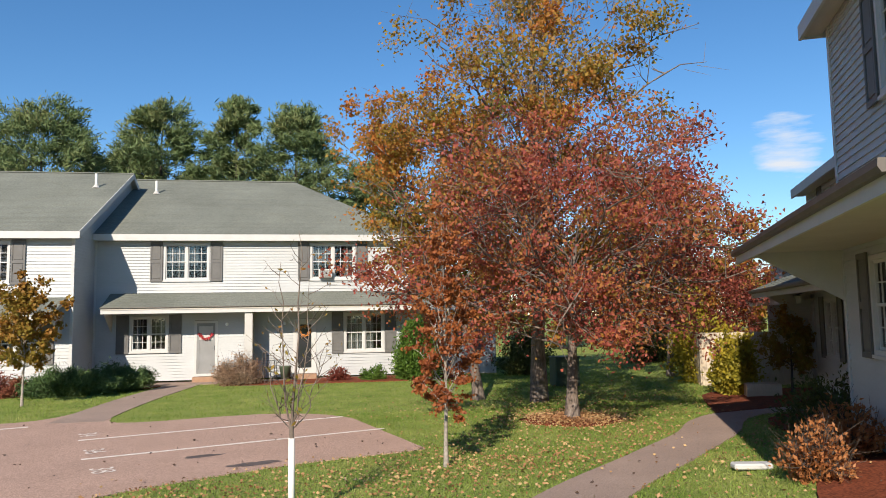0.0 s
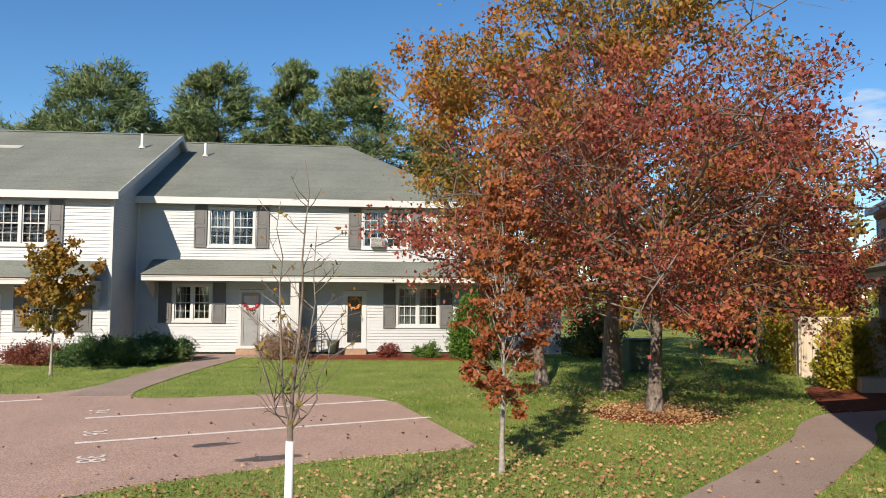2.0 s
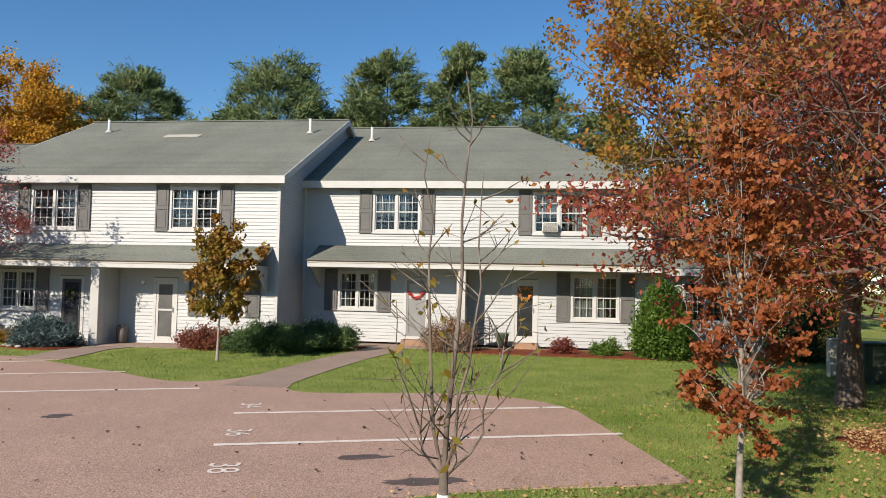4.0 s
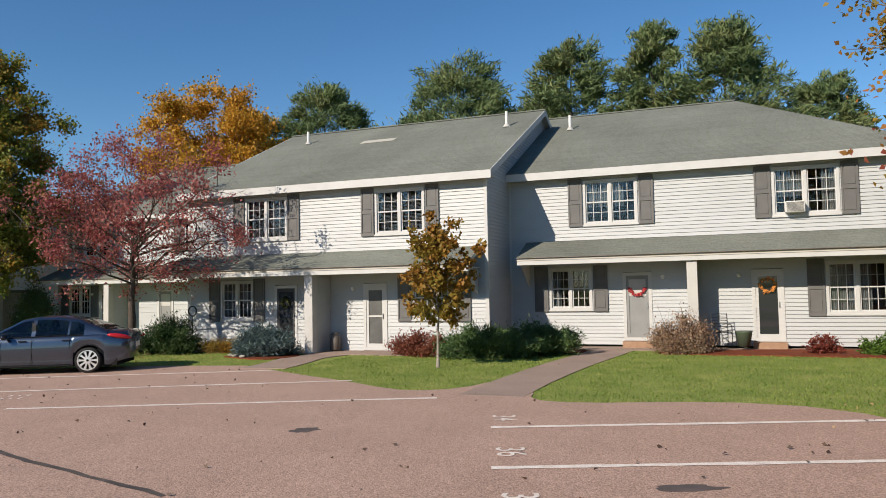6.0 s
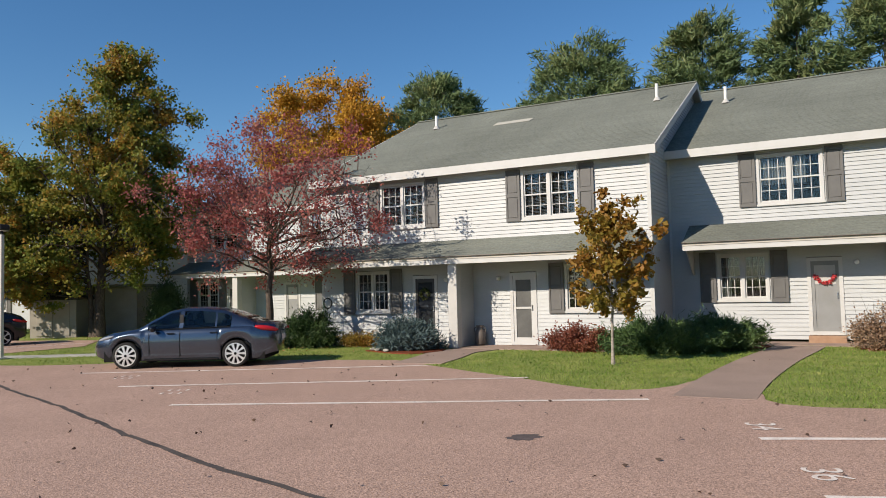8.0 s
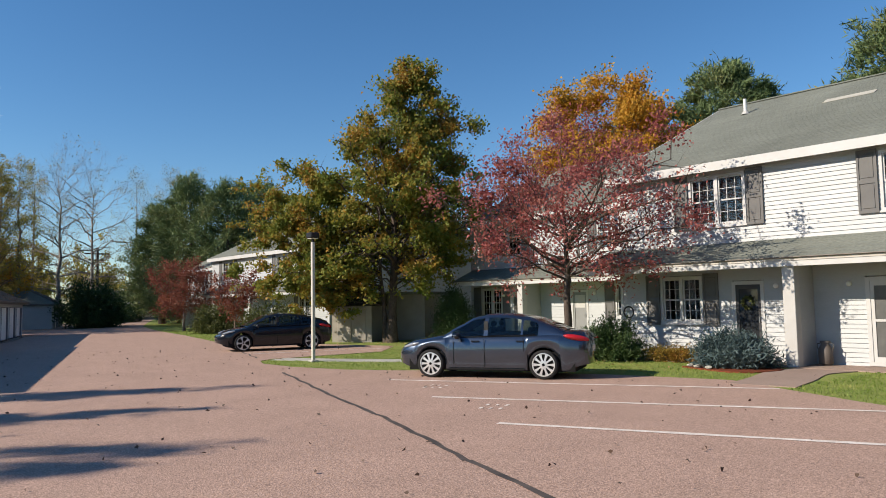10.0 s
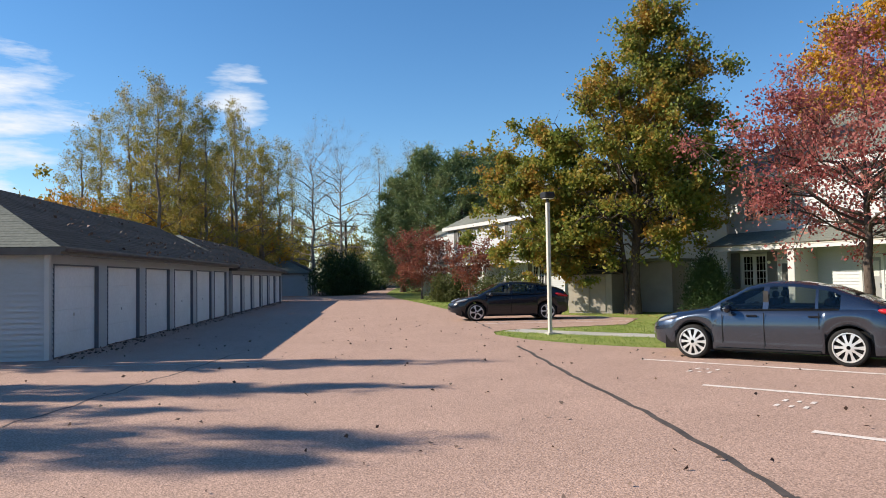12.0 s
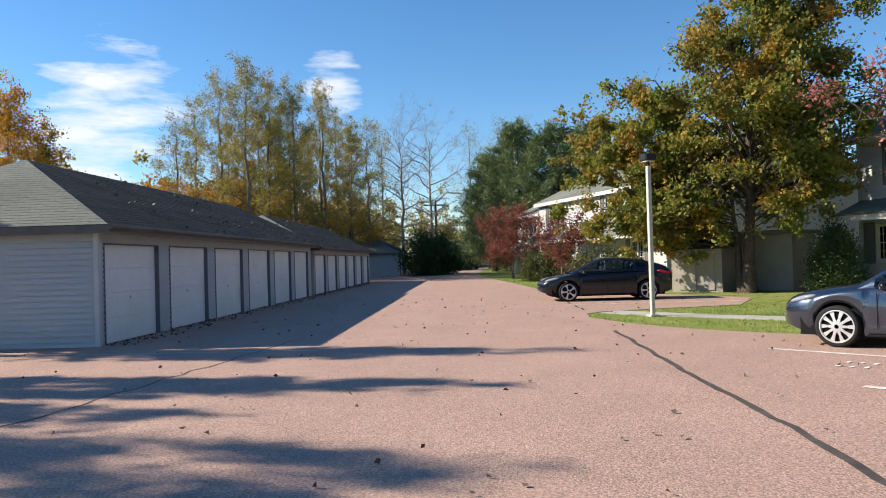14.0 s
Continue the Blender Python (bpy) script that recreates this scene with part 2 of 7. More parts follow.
DRY_SHRUB = leaf_material("dry_pinkish_brown_leaves", [(0.20, 0.11, 0.075), (0.36, 0.24, 0.16), (0.47, 0.36, 0.26)], 2.0)
YELLOW_SHRUB = leaf_material("yellow_green_leaves", [(0.14, 0.15, 0.02), (0.34, 0.28, 0.03), (0.50, 0.38, 0.045)], 1.2)
ORANGE_SHRUB = leaf_material("orange_brown_leaves", [(0.22, 0.075, 0.03), (0.42, 0.17, 0.06), (0.50, 0.26, 0.11)], 1.6)
HEDGE = leaf_material("clipped_olive_leaves", [(0.045, 0.065, 0.02), (0.085, 0.10, 0.03), (0.13, 0.12, 0.04)], 1.5)
LITTER = leaf_material("fallen_leaves", [(0.16, 0.08, 0.04), (0.30, 0.15, 0.07), (0.44, 0.30, 0.14), (0.30, 0.21, 0.13)], 1.0, 0.1)
DARK_LITTER = leaf_material("dry_fallen_leaves", [(0.05, 0.035, 0.03), (0.10, 0.07, 0.055), (0.20, 0.13, 0.09)], 1.0, 0.1)
CAR_GREY = material("slate_grey_car_paint", (0.075, 0.096, 0.132), 0.26, metal=0.9, spec=0.5)
CAR_BLACK = material("dark_blue_car_paint", (0.006, 0.008, 0.014), 0.25, metal=0.0, spec=0.3)
for paint in (CAR_GREY, CAR_BLACK):
    paint.node_tree.nodes["Principled BSDF"].inputs["Coat Weight"].default_value = 1.0 if paint is CAR_GREY else 0.5
    paint.node_tree.nodes["Principled BSDF"].inputs["Coat Roughness"].default_value = 0.03


def glazing(name, tint):
    """Thin tinted glass: clear straight through, with a gloss that grows towards grazing angles."""
    m = bpy.data.materials.new(name)
    m.use_nodes = True
    n, l = m.node_tree.nodes, m.node_tree.links
    n.clear()
    clear, gloss = n.new("ShaderNodeBsdfTransparent"), n.new("ShaderNodeBsdfGlossy")
    clear.inputs["Color"].default_value = (*tint, 1)
    gloss.inputs["Roughness"].default_value = 0.02
    fresnel, both, o = n.new("ShaderNodeFresnel"), n.new("ShaderNodeMixShader"), n.new("ShaderNodeOutputMaterial")
    fresnel.inputs["IOR"].default_value = 1.6
    l.new(fresnel.outputs["Fac"], both.inputs["Fac"])
    l.new(clear.outputs["BSDF"], both.inputs[1])
    l.new(gloss.outputs["BSDF"], both.inputs[2])
    l.new(both.outputs["Shader"], o.inputs["Surface"])
    return m


CAR_GLASS = glazing("car_glass", (0.62, 0.66, 0.64))
CAR_CLOTH = material("dark_seat_cloth", (0.035, 0.034, 0.034), 0.9, second=(0.05, 0.05, 0.05), scale=8)
RUBBER = material("tyre_rubber", (0.018, 0.018, 0.018), 0.85, bump=0.3, bump_scale=60)
ALLOY = material("silver_wheel", (0.66, 0.66, 0.66), 0.32, metal=0.5)
DARK_WELL = material("wheel_well", (0.006, 0.006, 0.006), 0.9)
RED_LIGHT = material("red_tail_light", (0.42, 0.012, 0.018), 0.2, spec=0.6)
HEADLIGHT = material("clear_headlight", (0.26, 0.28, 0.31), 0.12, spec=0.7)
CHROME = material("chrome", (0.75, 0.75, 0.76), 0.12, metal=1.0)
FENCE = material("beige_fence_board", (0.56, 0.47, 0.36), 0.8, second=(0.47, 0.39, 0.30), scale=1.5, object_spread=0.07, fine=0.08, fine_scale=12, stretch_by=(3, 3, 0.4))
GARAGE_DOOR = material("white_garage_door", (0.84, 0.83, 0.80), 0.6, second=(0.77, 0.76, 0.73), scale=1.1, fine=0.04, fine_scale=12)
# carries the painted recess shade round the garage doors; also the camper skirt
SHADE_AND_SKIRT_GREY = material("blue_grey_shade_and_skirt", (0.14, 0.15, 0.175), 0.7)
POLE = material("pale_lamp_pole", (0.55, 0.53, 0.47), 0.6, second=(0.46, 0.44, 0.38), scale=3)
WOOD_POLE = material("weathered_wood_pole", (0.13, 0.10, 0.08), 0.9, second=(0.09, 0.07, 0.055), scale=5)
WIRE = material("black_wire", (0.02, 0.02, 0.02), 0.7)
BOX_GREEN = material("utility_box_green", (0.06, 0.085, 0.05), 0.6, second=(0.08, 0.10, 0.07), scale=3)
CLAY = material("terracotta_brick_step", (0.36, 0.23, 0.15), 0.9, second=(0.28, 0.17, 0.11), scale=5)
AC_WHITE = material("window_unit_plastic", (0.66, 0.65, 0.62), 0.5)

# ---- helpers ----
def link(name, bm, mat, parent=None, smooth=False):
    me = bpy.data.meshes.new(name)
    bm.to_mesh(me)
    bm.free()
    for m in (mat if isinstance(mat, (list, tuple)) else [mat]):
        me.materials.append(m)
    if smooth:
        me.polygons.foreach_set("use_smooth", [True] * len(me.polygons))
    ob = new(name, me)
    if parent is not None:
        ob.parent = parent
    return ob


def part(name, bm, mat, parent, label="", smooth=False):
    ob = link(name, bm, mat, parent, smooth)
    return tagged(ob, label) if label else ob


def thing(name, label, category, m=None, group="", kind=""):
    """An Empty at the thing's base."""
    ob = new(name)
    ob.empty_display_size = 0.3
    if m is not None:
        ob.matrix_world = m
    return tagged(ob, label, category, group, kind)


def box(bm, x0, y0, z0, x1, y1, z1, bevel=0.0):
    verts = [bm.verts.new(p) for p in ((x0, y0, z0), (x1, y0, z0), (x1, y1, z0), (x0, y1, z0), (x0, y0, z1), (x1, y0, z1), (x1, y1, z1), (x0, y1, z1))]
    faces = [bm.faces.new([verts[i] for i in f]) for f in ((3, 2, 1, 0), (4, 5, 6, 7), (0, 1, 5, 4), (1, 2, 6, 5), (2, 3, 7, 6), (3, 0, 4, 7))]
    if bevel > 0:
        edges = list({e for f in faces for e in f.edges})
        bmesh.ops.bevel(bm, geom=edges, offset=bevel, segments=1, affect="EDGES", clamp_overlap=True)
    return bm


def boxes(*list_of, bevel=0.0):
    bm = bmesh.new()
    for b in list_of:
        box(bm, *b, bevel=bevel)
    return bm


def ring(bm, x0, x1, z0, z1, w, y0, y1, wz=None):
    """A rectangular frame in one piece, of board width w, from y0 to y1."""
    wz = w if wz is None else wz
    loops = []
    for y in (y0, y1):
        loops.append(([bm.verts.new(p) for p in ((x0, y, z0), (x1, y, z0), (x1, y, z1), (x0, y, z1))], [bm.verts.new(p) for p in ((x0 + w, y, z0 + wz), (x1 - w, y, z0 + wz), (x1 - w, y, z1 - wz), (x0 + w, y, z1 - wz))]))
    (o0, i0), (o1, i1) = loops
    for k in range(4):
        n = (k + 1) % 4
        bm.faces.new((o0[k], o0[n], i0[n], i0[k]))
        bm.faces.new((o1[n], o1[k], i1[k], i1[n]))
        bm.faces.new((o0[n], o0[k], o1[k], o1[n]))
        bm.faces.new((i0[k], i0[n], i1[n], i1[k]))
    return bm


def prism(bm, outline, axis, a, b):
    """Extrude an outline of (u, v) along an axis from a to b; u, v are the other two axes in order."""
    def p(u, v, w):
        return {"x": (w, u, v), "y": (u, w, v), "z": (u, v, w)}[axis]
    lo = [bm.verts.new(p(u, v, a)) for u, v in outline]
    hi = [bm.verts.new(p(u, v, b)) for u, v in outline]
    n = len(outline)
    bm.faces.new(lo[::-1])
    bm.faces.new(hi)
    for i in range(n):
        bm.faces.new((lo[i], lo[(i + 1) % n], hi[(i + 1) % n], hi[i]))
    bmesh.ops.recalc_face_normals(bm, faces=bm.faces[:])
    return bm


def tube(bm, points, radii, sides=6):
    """A tapered tube through points."""
    rings = []
    for i, (p, r) in enumerate(zip(points, radii)):
        d = (Vector(points[min(i + 1, len(points) - 1)]) - Vector(points[max(i - 1, 0)]))
        if d.length < 1e-6:
            d = Vector((0, 0, 1))
        d.normalize()
        a = d.cross(Vector((0.31, 0.87, 0.17))).normalized()
        b = d.cross(a)
        rings.append([bm.verts.new(Vector(p) + r * (math.cos(k * 2 * math.pi / sides) * a + math.sin(k * 2 * math.pi / sides) * b)) for k in range(sides)])
    for r0, r1 in zip(rings, rings[1:]):
        for k in range(sides):
            bm.faces.new((r0[k], r0[(k + 1) % sides], r1[(k + 1) % sides], r1[k]))
    bm.faces.new(rings[0][::-1])
    bm.faces.new(rings[-1])
    return bm


def clamp(v, a=0.0, b=1.0):
    return max(a, min(b, v))


def ground_z(x, y):
    """The lot is level; the lawn rises gently towards the near building."""
    s = ((x + 3.0) * 0.6 + (9.0 - y) * 0.8) / 12.0
    s = clamp(s, 0.0, 1.1)
    return 0.85 * s * s / (s + 0.10) * 1.12


# ---- ground ----
def axis_steps(near_lo, near_hi, far_lo, far_hi, step):
    mid = list(np.arange(near_lo, near_hi + 1e-6, step))
    left, right, d = [], [], step
    v = near_lo
    while v > far_lo:
        d *= 1.5
        v -= d
        left.append(max(v, far_lo))
    v, d = near_hi, step
    while v < far_hi:
        d *= 1.5
        v += d
        right.append(min(v, far_hi))
    return left[::-1] + mid + right


def make_ground():
    xs, ys = axis_steps(-60, 25, -1500, 1500, 1.0), axis_steps(-20, 45, -1500, 1500, 1.0)
    verts = [(x, y, ground_z(x, y)) for y in ys for x in xs]
    w = len(xs)
    faces = [(j * w + i, j * w + i + 1, (j + 1) * w + i + 1, (j + 1) * w + i) for j in range(len(ys) - 1) for i in range(w - 1)]
    me = bpy.data.meshes.new("ground")
    me.from_pydata(verts, [], faces)
    me.materials.append(GRASS)
    me.polygons.foreach_set("use_smooth", [True] * len(me.polygons))
    return tagged(new("ground", me), "green autumn lawn scattered with fallen leaves", "lawn", kind="structure")


make_ground()


PAVED = []


def sheet(name, outline, lift, mat, label, category, edge=0.0):
    """A flat-laid sheet that follows the ground, cut along the metre grid."""
    PAVED.append(outline)
    bm = bmesh.new()
    vs = [bm.verts.new((x, y, 0)) for x, y in outline]
    bmesh.ops.triangle_fill(bm, use_beauty=True, edges=[bm.edges.new((vs[i], vs[(i + 1) % len(vs)])) for i in range(len(vs))])
    xs, ys = [p[0] for p in outline], [p[1] for p in outline]
    for lo, hi, normal, k in ((max(min(xs), -12), min(max(xs), 14), (1, 0, 0), 0), (max(min(ys), -12), min(max(ys), 20), (0, 1, 0), 1)):
        for v in range(math.ceil(lo), math.floor(hi) + 1):
            co = [0, 0, 0]
            co[k] = v
            bmesh.ops.bisect_plane(bm, geom=bm.verts[:] + bm.edges[:] + bm.faces[:], plane_co=co, plane_no=normal, dist=1e-4)
    for v in bm.verts:
        v.co.z = ground_z(v.co.x, v.co.y) + lift
    bmesh.ops.recalc_face_normals(bm, faces=bm.faces[:])
    if sum(f.normal.z for f in bm.faces) < 0:
        bmesh.ops.reverse_faces(bm, faces=bm.faces[:])
    rim = [e for e in bm.edges if e.is_boundary]
    ext = bmesh.ops.extrude_edge_only(bm, edges=rim)
    for v in (g for g in ext["geom"] if isinstance(g, bmesh.types.BMVert)):
        v.co.z -= 0.08
    return tagged(link(name, bm, mat), label, category, kind="structure")


def smooth_line(points, n=8):
    """Catmull-Rom through points."""
    pts = [Vector(p) for p in points]
    res = []
    for i in range(len(pts) - 1):
        p0, p1, p2, p3 = pts[max(i - 1, 0)], pts[i], pts[i + 1], pts[min(i + 2, len(pts) - 1)]
        for k in range(n):
            t = k / n
            res.append(0.5 * (2 * p1 + (p2 - p0) * t + (2 * p0 - 5 * p1 + 4 * p2 - p3) * t * t + (3 * p1 - p0 - 3 * p2 + p3) * t ** 3))
    res.append(pts[-1])
    return [tuple(v) for v in res]


def ribbon(points, width, n=8):
    """The outline of a strip of that width round a smooth line."""
    line = smooth_line(points, n)
    left, right = [], []
    for i, p in enumerate(line):
        a, b = line[max(i - 1, 0)], line[min(i + 1, len(line) - 1)]
        d = (Vector(b) - Vector(a)).normalized()
        left.append((p[0] - d.y * width / 2, p[1] + d.x * width / 2))
        right.append((p[0] + d.y * width / 2, p[1] - d.x * width / 2))
    return left + right[::-1]


near_edge = smooth_line([(-10, -14), (-9.4, 0), (-8.4, 4), (-7.2, 7.0), (-6.0, 8.9), (-4.6, 10.15), (-2.6, 11.3), (-0.9, 11.88)], 5) + [(-0.25, 12.13), (-0.21, 12.19), (-1.3, 16.7), (-1.85, 17.5), (-2.6, 18.0), (-3.6, 18.15), (-4.7, 17.95), (-5.7, 17.62)]
far_edge = [(-6.4, 17.5), (-6.85, 17.62), (-7.1, 17.95), (-7.18, 18.5), (-8.45, 19.9), (-8.65, 19.1), (-8.95, 18.6), (-9.4, 18.3), (-9.9, 18.3), (-10.6, 18.65), (-11.6, 19.3), (-12.9, 19.95), (-14.3, 20.75), (-16.0, 21.75), (-18.6, 21.2), (-21.0, 20.2), (-22.9, 19.4), (-23.6, 18.75), (-25.0, 18.0), (-27.0, 17.55), (-28.8, 17.6), (-29.9, 18.1), (-30.3, 18.8),
            (-30.3, 21.0), (-30.2, 23.2), (-32.7, 25.7), (-37.6, 24.6), (-38.2, 22.2), (-40.0, 21.9), (-42.8, 22.7), (-54, 25.6), (-67, 28.6), (-82, 33.0), (-100, 40), (-130, 52), (-134, 44)]
left_edge = [(-104, 30), (-90, 20), (-75, 13), (-60, 8), (-46, 3), (-35, -2.2), (-26, -3.2), (-16, -4.0), (-12, -14)]
sheet("road", near_edge + far_edge + left_edge, 0.015, ASPHALT, "worn pinkish asphalt parking lot and lane", "parking lot")
sheet("walkway_1", ribbon([(-7.85, 17.9), (-7.8, 20.2), (-7.55, 23.5), (-7.2, 26.3), (-7.0, 27.9)], 1.25), 0.02, WALKWAY, "narrow asphalt footpath to the porch", "path")
sheet("walkway_2", ribbon([(-15.1, 21.2), (-15.3, 22.6), (-15.6, 24.2), (-15.3, 25.4)], 1.3), 0.02, WALKWAY, "narrow asphalt footpath to the porch", "path")
sheet("walkway_3", ribbon([(-3.2, -4), (-2.25, 2.2), (0.45, 6.65), (3.2, 9.6), (4.95, 11.45), (6.15, 13.1), (7.4, 14.0), (9.0, 13.7)], 1.12), 0.02, WALKWAY, "curving asphalt footpath through the lawn", "path")
sheet("walkway_4", ribbon([(-30.1, 18.9), (-28.5, 19.6), (-26.7, 20.6), (-24.5, 22.0), (-21.8, 23.6)], 0.9), 0.02, CONCRETE, "pale concrete strip across the grass island", "path")
sheet("porch_slab_1", [(-21.6, 25.2), (-10.9, 25.2), (-10.9, 26.6), (-21.6, 26.6)], 0.03, WALKWAY, "low porch slab along the wall", "slab")
sheet("porch_slab_2", [(-9.9, 27.9), (1.4, 27.9), (1.4, 29.2), (-9.9, 29.2)], 0.03, WALKWAY, "low porch slab along the wall", "slab")
sheet("mulch_bed_1", smooth_line([(-9.9, 26.4), (-8.2, 26.6), (-7.8, 27.8), (-9.9, 27.85), (-9.9, 26.4)], 3)[:-1], 0.035, MULCH, "red bark mulch bed beside the path", "mulch bed")
sheet("mulch_bed_2", smooth_line([(-5.4, 27.9), (-5.4, 26.9), (-2.5, 26.7), (1.8, 26.6), (3.6, 27.6), (3.4, 29.0), (-1, 28.9), (-5.4, 27.9)], 3)[:-1], 0.035, MULCH, "red bark mulch bed along the house wall", "mulch bed")
sheet("mulch_bed_3", smooth_line([(-18.4, 23.9), (-16.6, 23.3), (-16.1, 24.6), (-17.6, 25.3), (-18.4, 23.9)], 4)[:-1], 0.035, MULCH, "red bark mulch bed round a spruce", "mulch bed")
sheet("mulch_bed_4", smooth_line([(5.2, 8.2), (5.9, 10.2), (7.0, 12.6), (9.2, 13.1), (9.4, 9.4), (7.0, 6.4), (4.6, 3.4), (2.6, 2.6), (2.5, 4.8), (3.6, 6.6), (5.2, 8.2)], 3)[:-1], 0.035, MULCH, "red bark mulch bed along the near house", "mulch bed")
sheet("mulch_bed_5", smooth_line([(6.9, 14.4), (7.9, 16.6), (9.4, 19.0), (12.2, 19.0), (12.4, 15.2), (9.0, 14.5), (6.9, 14.4)], 3)[:-1], 0.035, MULCH, "red bark mulch bed beside the fence", "mulch bed")

sheet("mulch_bed_6", [(3.6 + 1.15 * (1 + 0.08 * math.sin(3 * k)) * math.cos(k * math.pi / 12), 14.9 + 1.05 * (1 + 0.07 * math.sin(5 * k)) * math.sin(k * math.pi / 12)) for k in range(24)], 0.035, MULCH, "ring of bark mulch and fallen leaves round the trunk", "mulch bed")

# ---- houses ----
COURSE = 0.118


def lap_wall(bm, x0, x1, z0, z1, holes=(), y=0.0, lap=0.026, course=COURSE):
    """Lapped siding on the plane y, facing -y, left out where there are openings (x0, x1, z0, z1)."""
    z = z0
    while z < z1 - 1e-4:
        top = min(z + course, z1)
        cuts = sorted({x0, x1, *[clamp(h[k], x0, x1) for h in holes for k in (0, 1)]})
        run = []
        for a, b in zip(cuts, cuts[1:]):
            mid = (a + b) / 2
            if b - a > 1e-4 and not any(h[0] < mid < h[1] and h[2] < (z + top) / 2 < h[3] for h in holes):
                if run and abs(run[-1][1] - a) < 1e-6:
                    run[-1][1] = b
                else:
                    run.append([a, b])
        for a, b in run:
            v = [bm.verts.new(p) for p in ((a, y - lap, z), (b, y - lap, z), (b, y - 0.001, top), (a, y - 0.001, top), (b, y, z), (a, y, z))]
            bm.faces.new((v[0], v[1], v[2], v[3]))
            bm.faces.new((v[0], v[5], v[4], v[1]))
        z = top
    return bm


def window(house, xl, xr, zb, zt, cover="curtain", rng=random, outer=True, y=0.0):
    """A twin double-hung window: frame, sashes with bars, panes and what hangs behind them."""
    fw = 0.07
    mid = (xl + xr) / 2
    frame_ob = part("window", ring(bmesh.new(), xl, xr, zb, zt, fw, y - 0.05, y + 0.10), TRIM, house, "white twin window")
    part("mullion", boxes((mid - 0.045, y - 0.045, zb + fw, mid + 0.045, y + 0.10, zt - fw)), TRIM, frame_ob)
    part("window_sill", boxes((xl - 0.03, y - 0.075, zb - 0.05, xr + 0.03, y + 0.02, zb - 0.001)), TRIM, frame_ob)
    for a, b in ((xl + fw, mid - 0.045), (mid + 0.045, xr - fw)):
        zm = (zb + zt) / 2
        bm = bmesh.new()
        ring(bm, a, b, zm - 0.02, zt - fw, 0.042, y - 0.004, y + 0.034)
        part("upper_sash", bm, TRIM, frame_ob)
        bm = ring(bmesh.new(), a, b, zb + fw, zm + 0.02, 0.042, y + 0.005, y + 0.036)
        part("lower_sash", bm, TRIM, frame_ob)
        for k in (1, 2):
            x = a + (b - a) * k / 3
            part("glazing_bar", boxes((x - 0.009, y + 0.012, zb + fw + 0.04, x + 0.009, y + 0.03, zt - fw - 0.04)), TRIM, frame_ob)
        for k in (1, 3):
            z = zb + fw + (zt - zb - 2 * fw) * k / 4
            part("glazing_bar", boxes((a + 0.03, y + 0.013, z - 0.009, b - 0.03, y + 0.031, z + 0.009)), TRIM, frame_ob)
        part("pane", boxes((a, y + 0.04, zb + fw, b, y + 0.046, zt - fw)), CLEAR, frame_ob)
        if cover == "curtain":
            bm = bmesh.new()
            n = 26
            for side in (0, 1):
                u0, u1 = (a, a + (b - a) * 0.5) if side == 0 else (a + (b - a) * 0.52, b)
                if rng.random() < 0.25:
                    continue
                lower = zb + fw + (0.0 if rng.random() < 0.6 else (zt - zb) * 0.35)
                row = []
                for i in range(n + 1):
                    x = u0 + (u1 - u0) * i / n
                    yy = y + 0.14 + 0.022 * math.sin(i * 1.45 + side)
                    row.append((bm.verts.new((x, yy, lower)), bm.verts.new((x, yy, zt - fw))))
                for p, q in zip(row, row[1:]):
                    bm.faces.new((p[0], q[0], q[1], p[1]))
            if len(bm.verts):
                part("curtain", bm, CURTAIN, frame_ob, "pale gathered curtain")
            else:
                bm.free()
        else:
            bm = bmesh.new()
            z = zb + fw + 0.02
            while z < zt - fw:
                v = [bm.verts.new(p) for p in ((a, y + 0.10, z), (b, y + 0.10, z), (b, y + 0.135, z + 0.022), (a, y + 0.135, z + 0.022))]
                bm.faces.new(v)
                z += 0.045
            part("blind", bm, BLIND, frame_ob, "slatted grey window blind")
    return frame_ob


def shutter(house, xl, xr, zb, zt, y=-0.03):
    rail = 0.05
    zm = (zb + zt) / 2
    bm = ring(bmesh.new(), xl, xr, zb, zt, rail, y - 0.045, y - 0.012, 0.08)
    ob = part("shutter", bm, SHUTTER, house, "grey raised-panel shutter")
    part("middle_rail", boxes((xl + rail, y - 0.044, zm - 0.05, xr - rail, y - 0.012, zm + 0.05)), SHUTTER, ob)
    for a, b in ((zb + 0.08, zm - 0.05), (zm + 0.05, zt - 0.08)):
        bm = bmesh.new()
        box(bm, xl + rail, y - 0.022, a, xr - rail, y - 0.013, b)
        box(bm, xl + rail + 0.035, y - 0.036, a + 0.04, xr - rail - 0.035, y - 0.021, b - 0.04, bevel=0.006)
        part("panel", bm, SHUTTER, ob)
    return ob


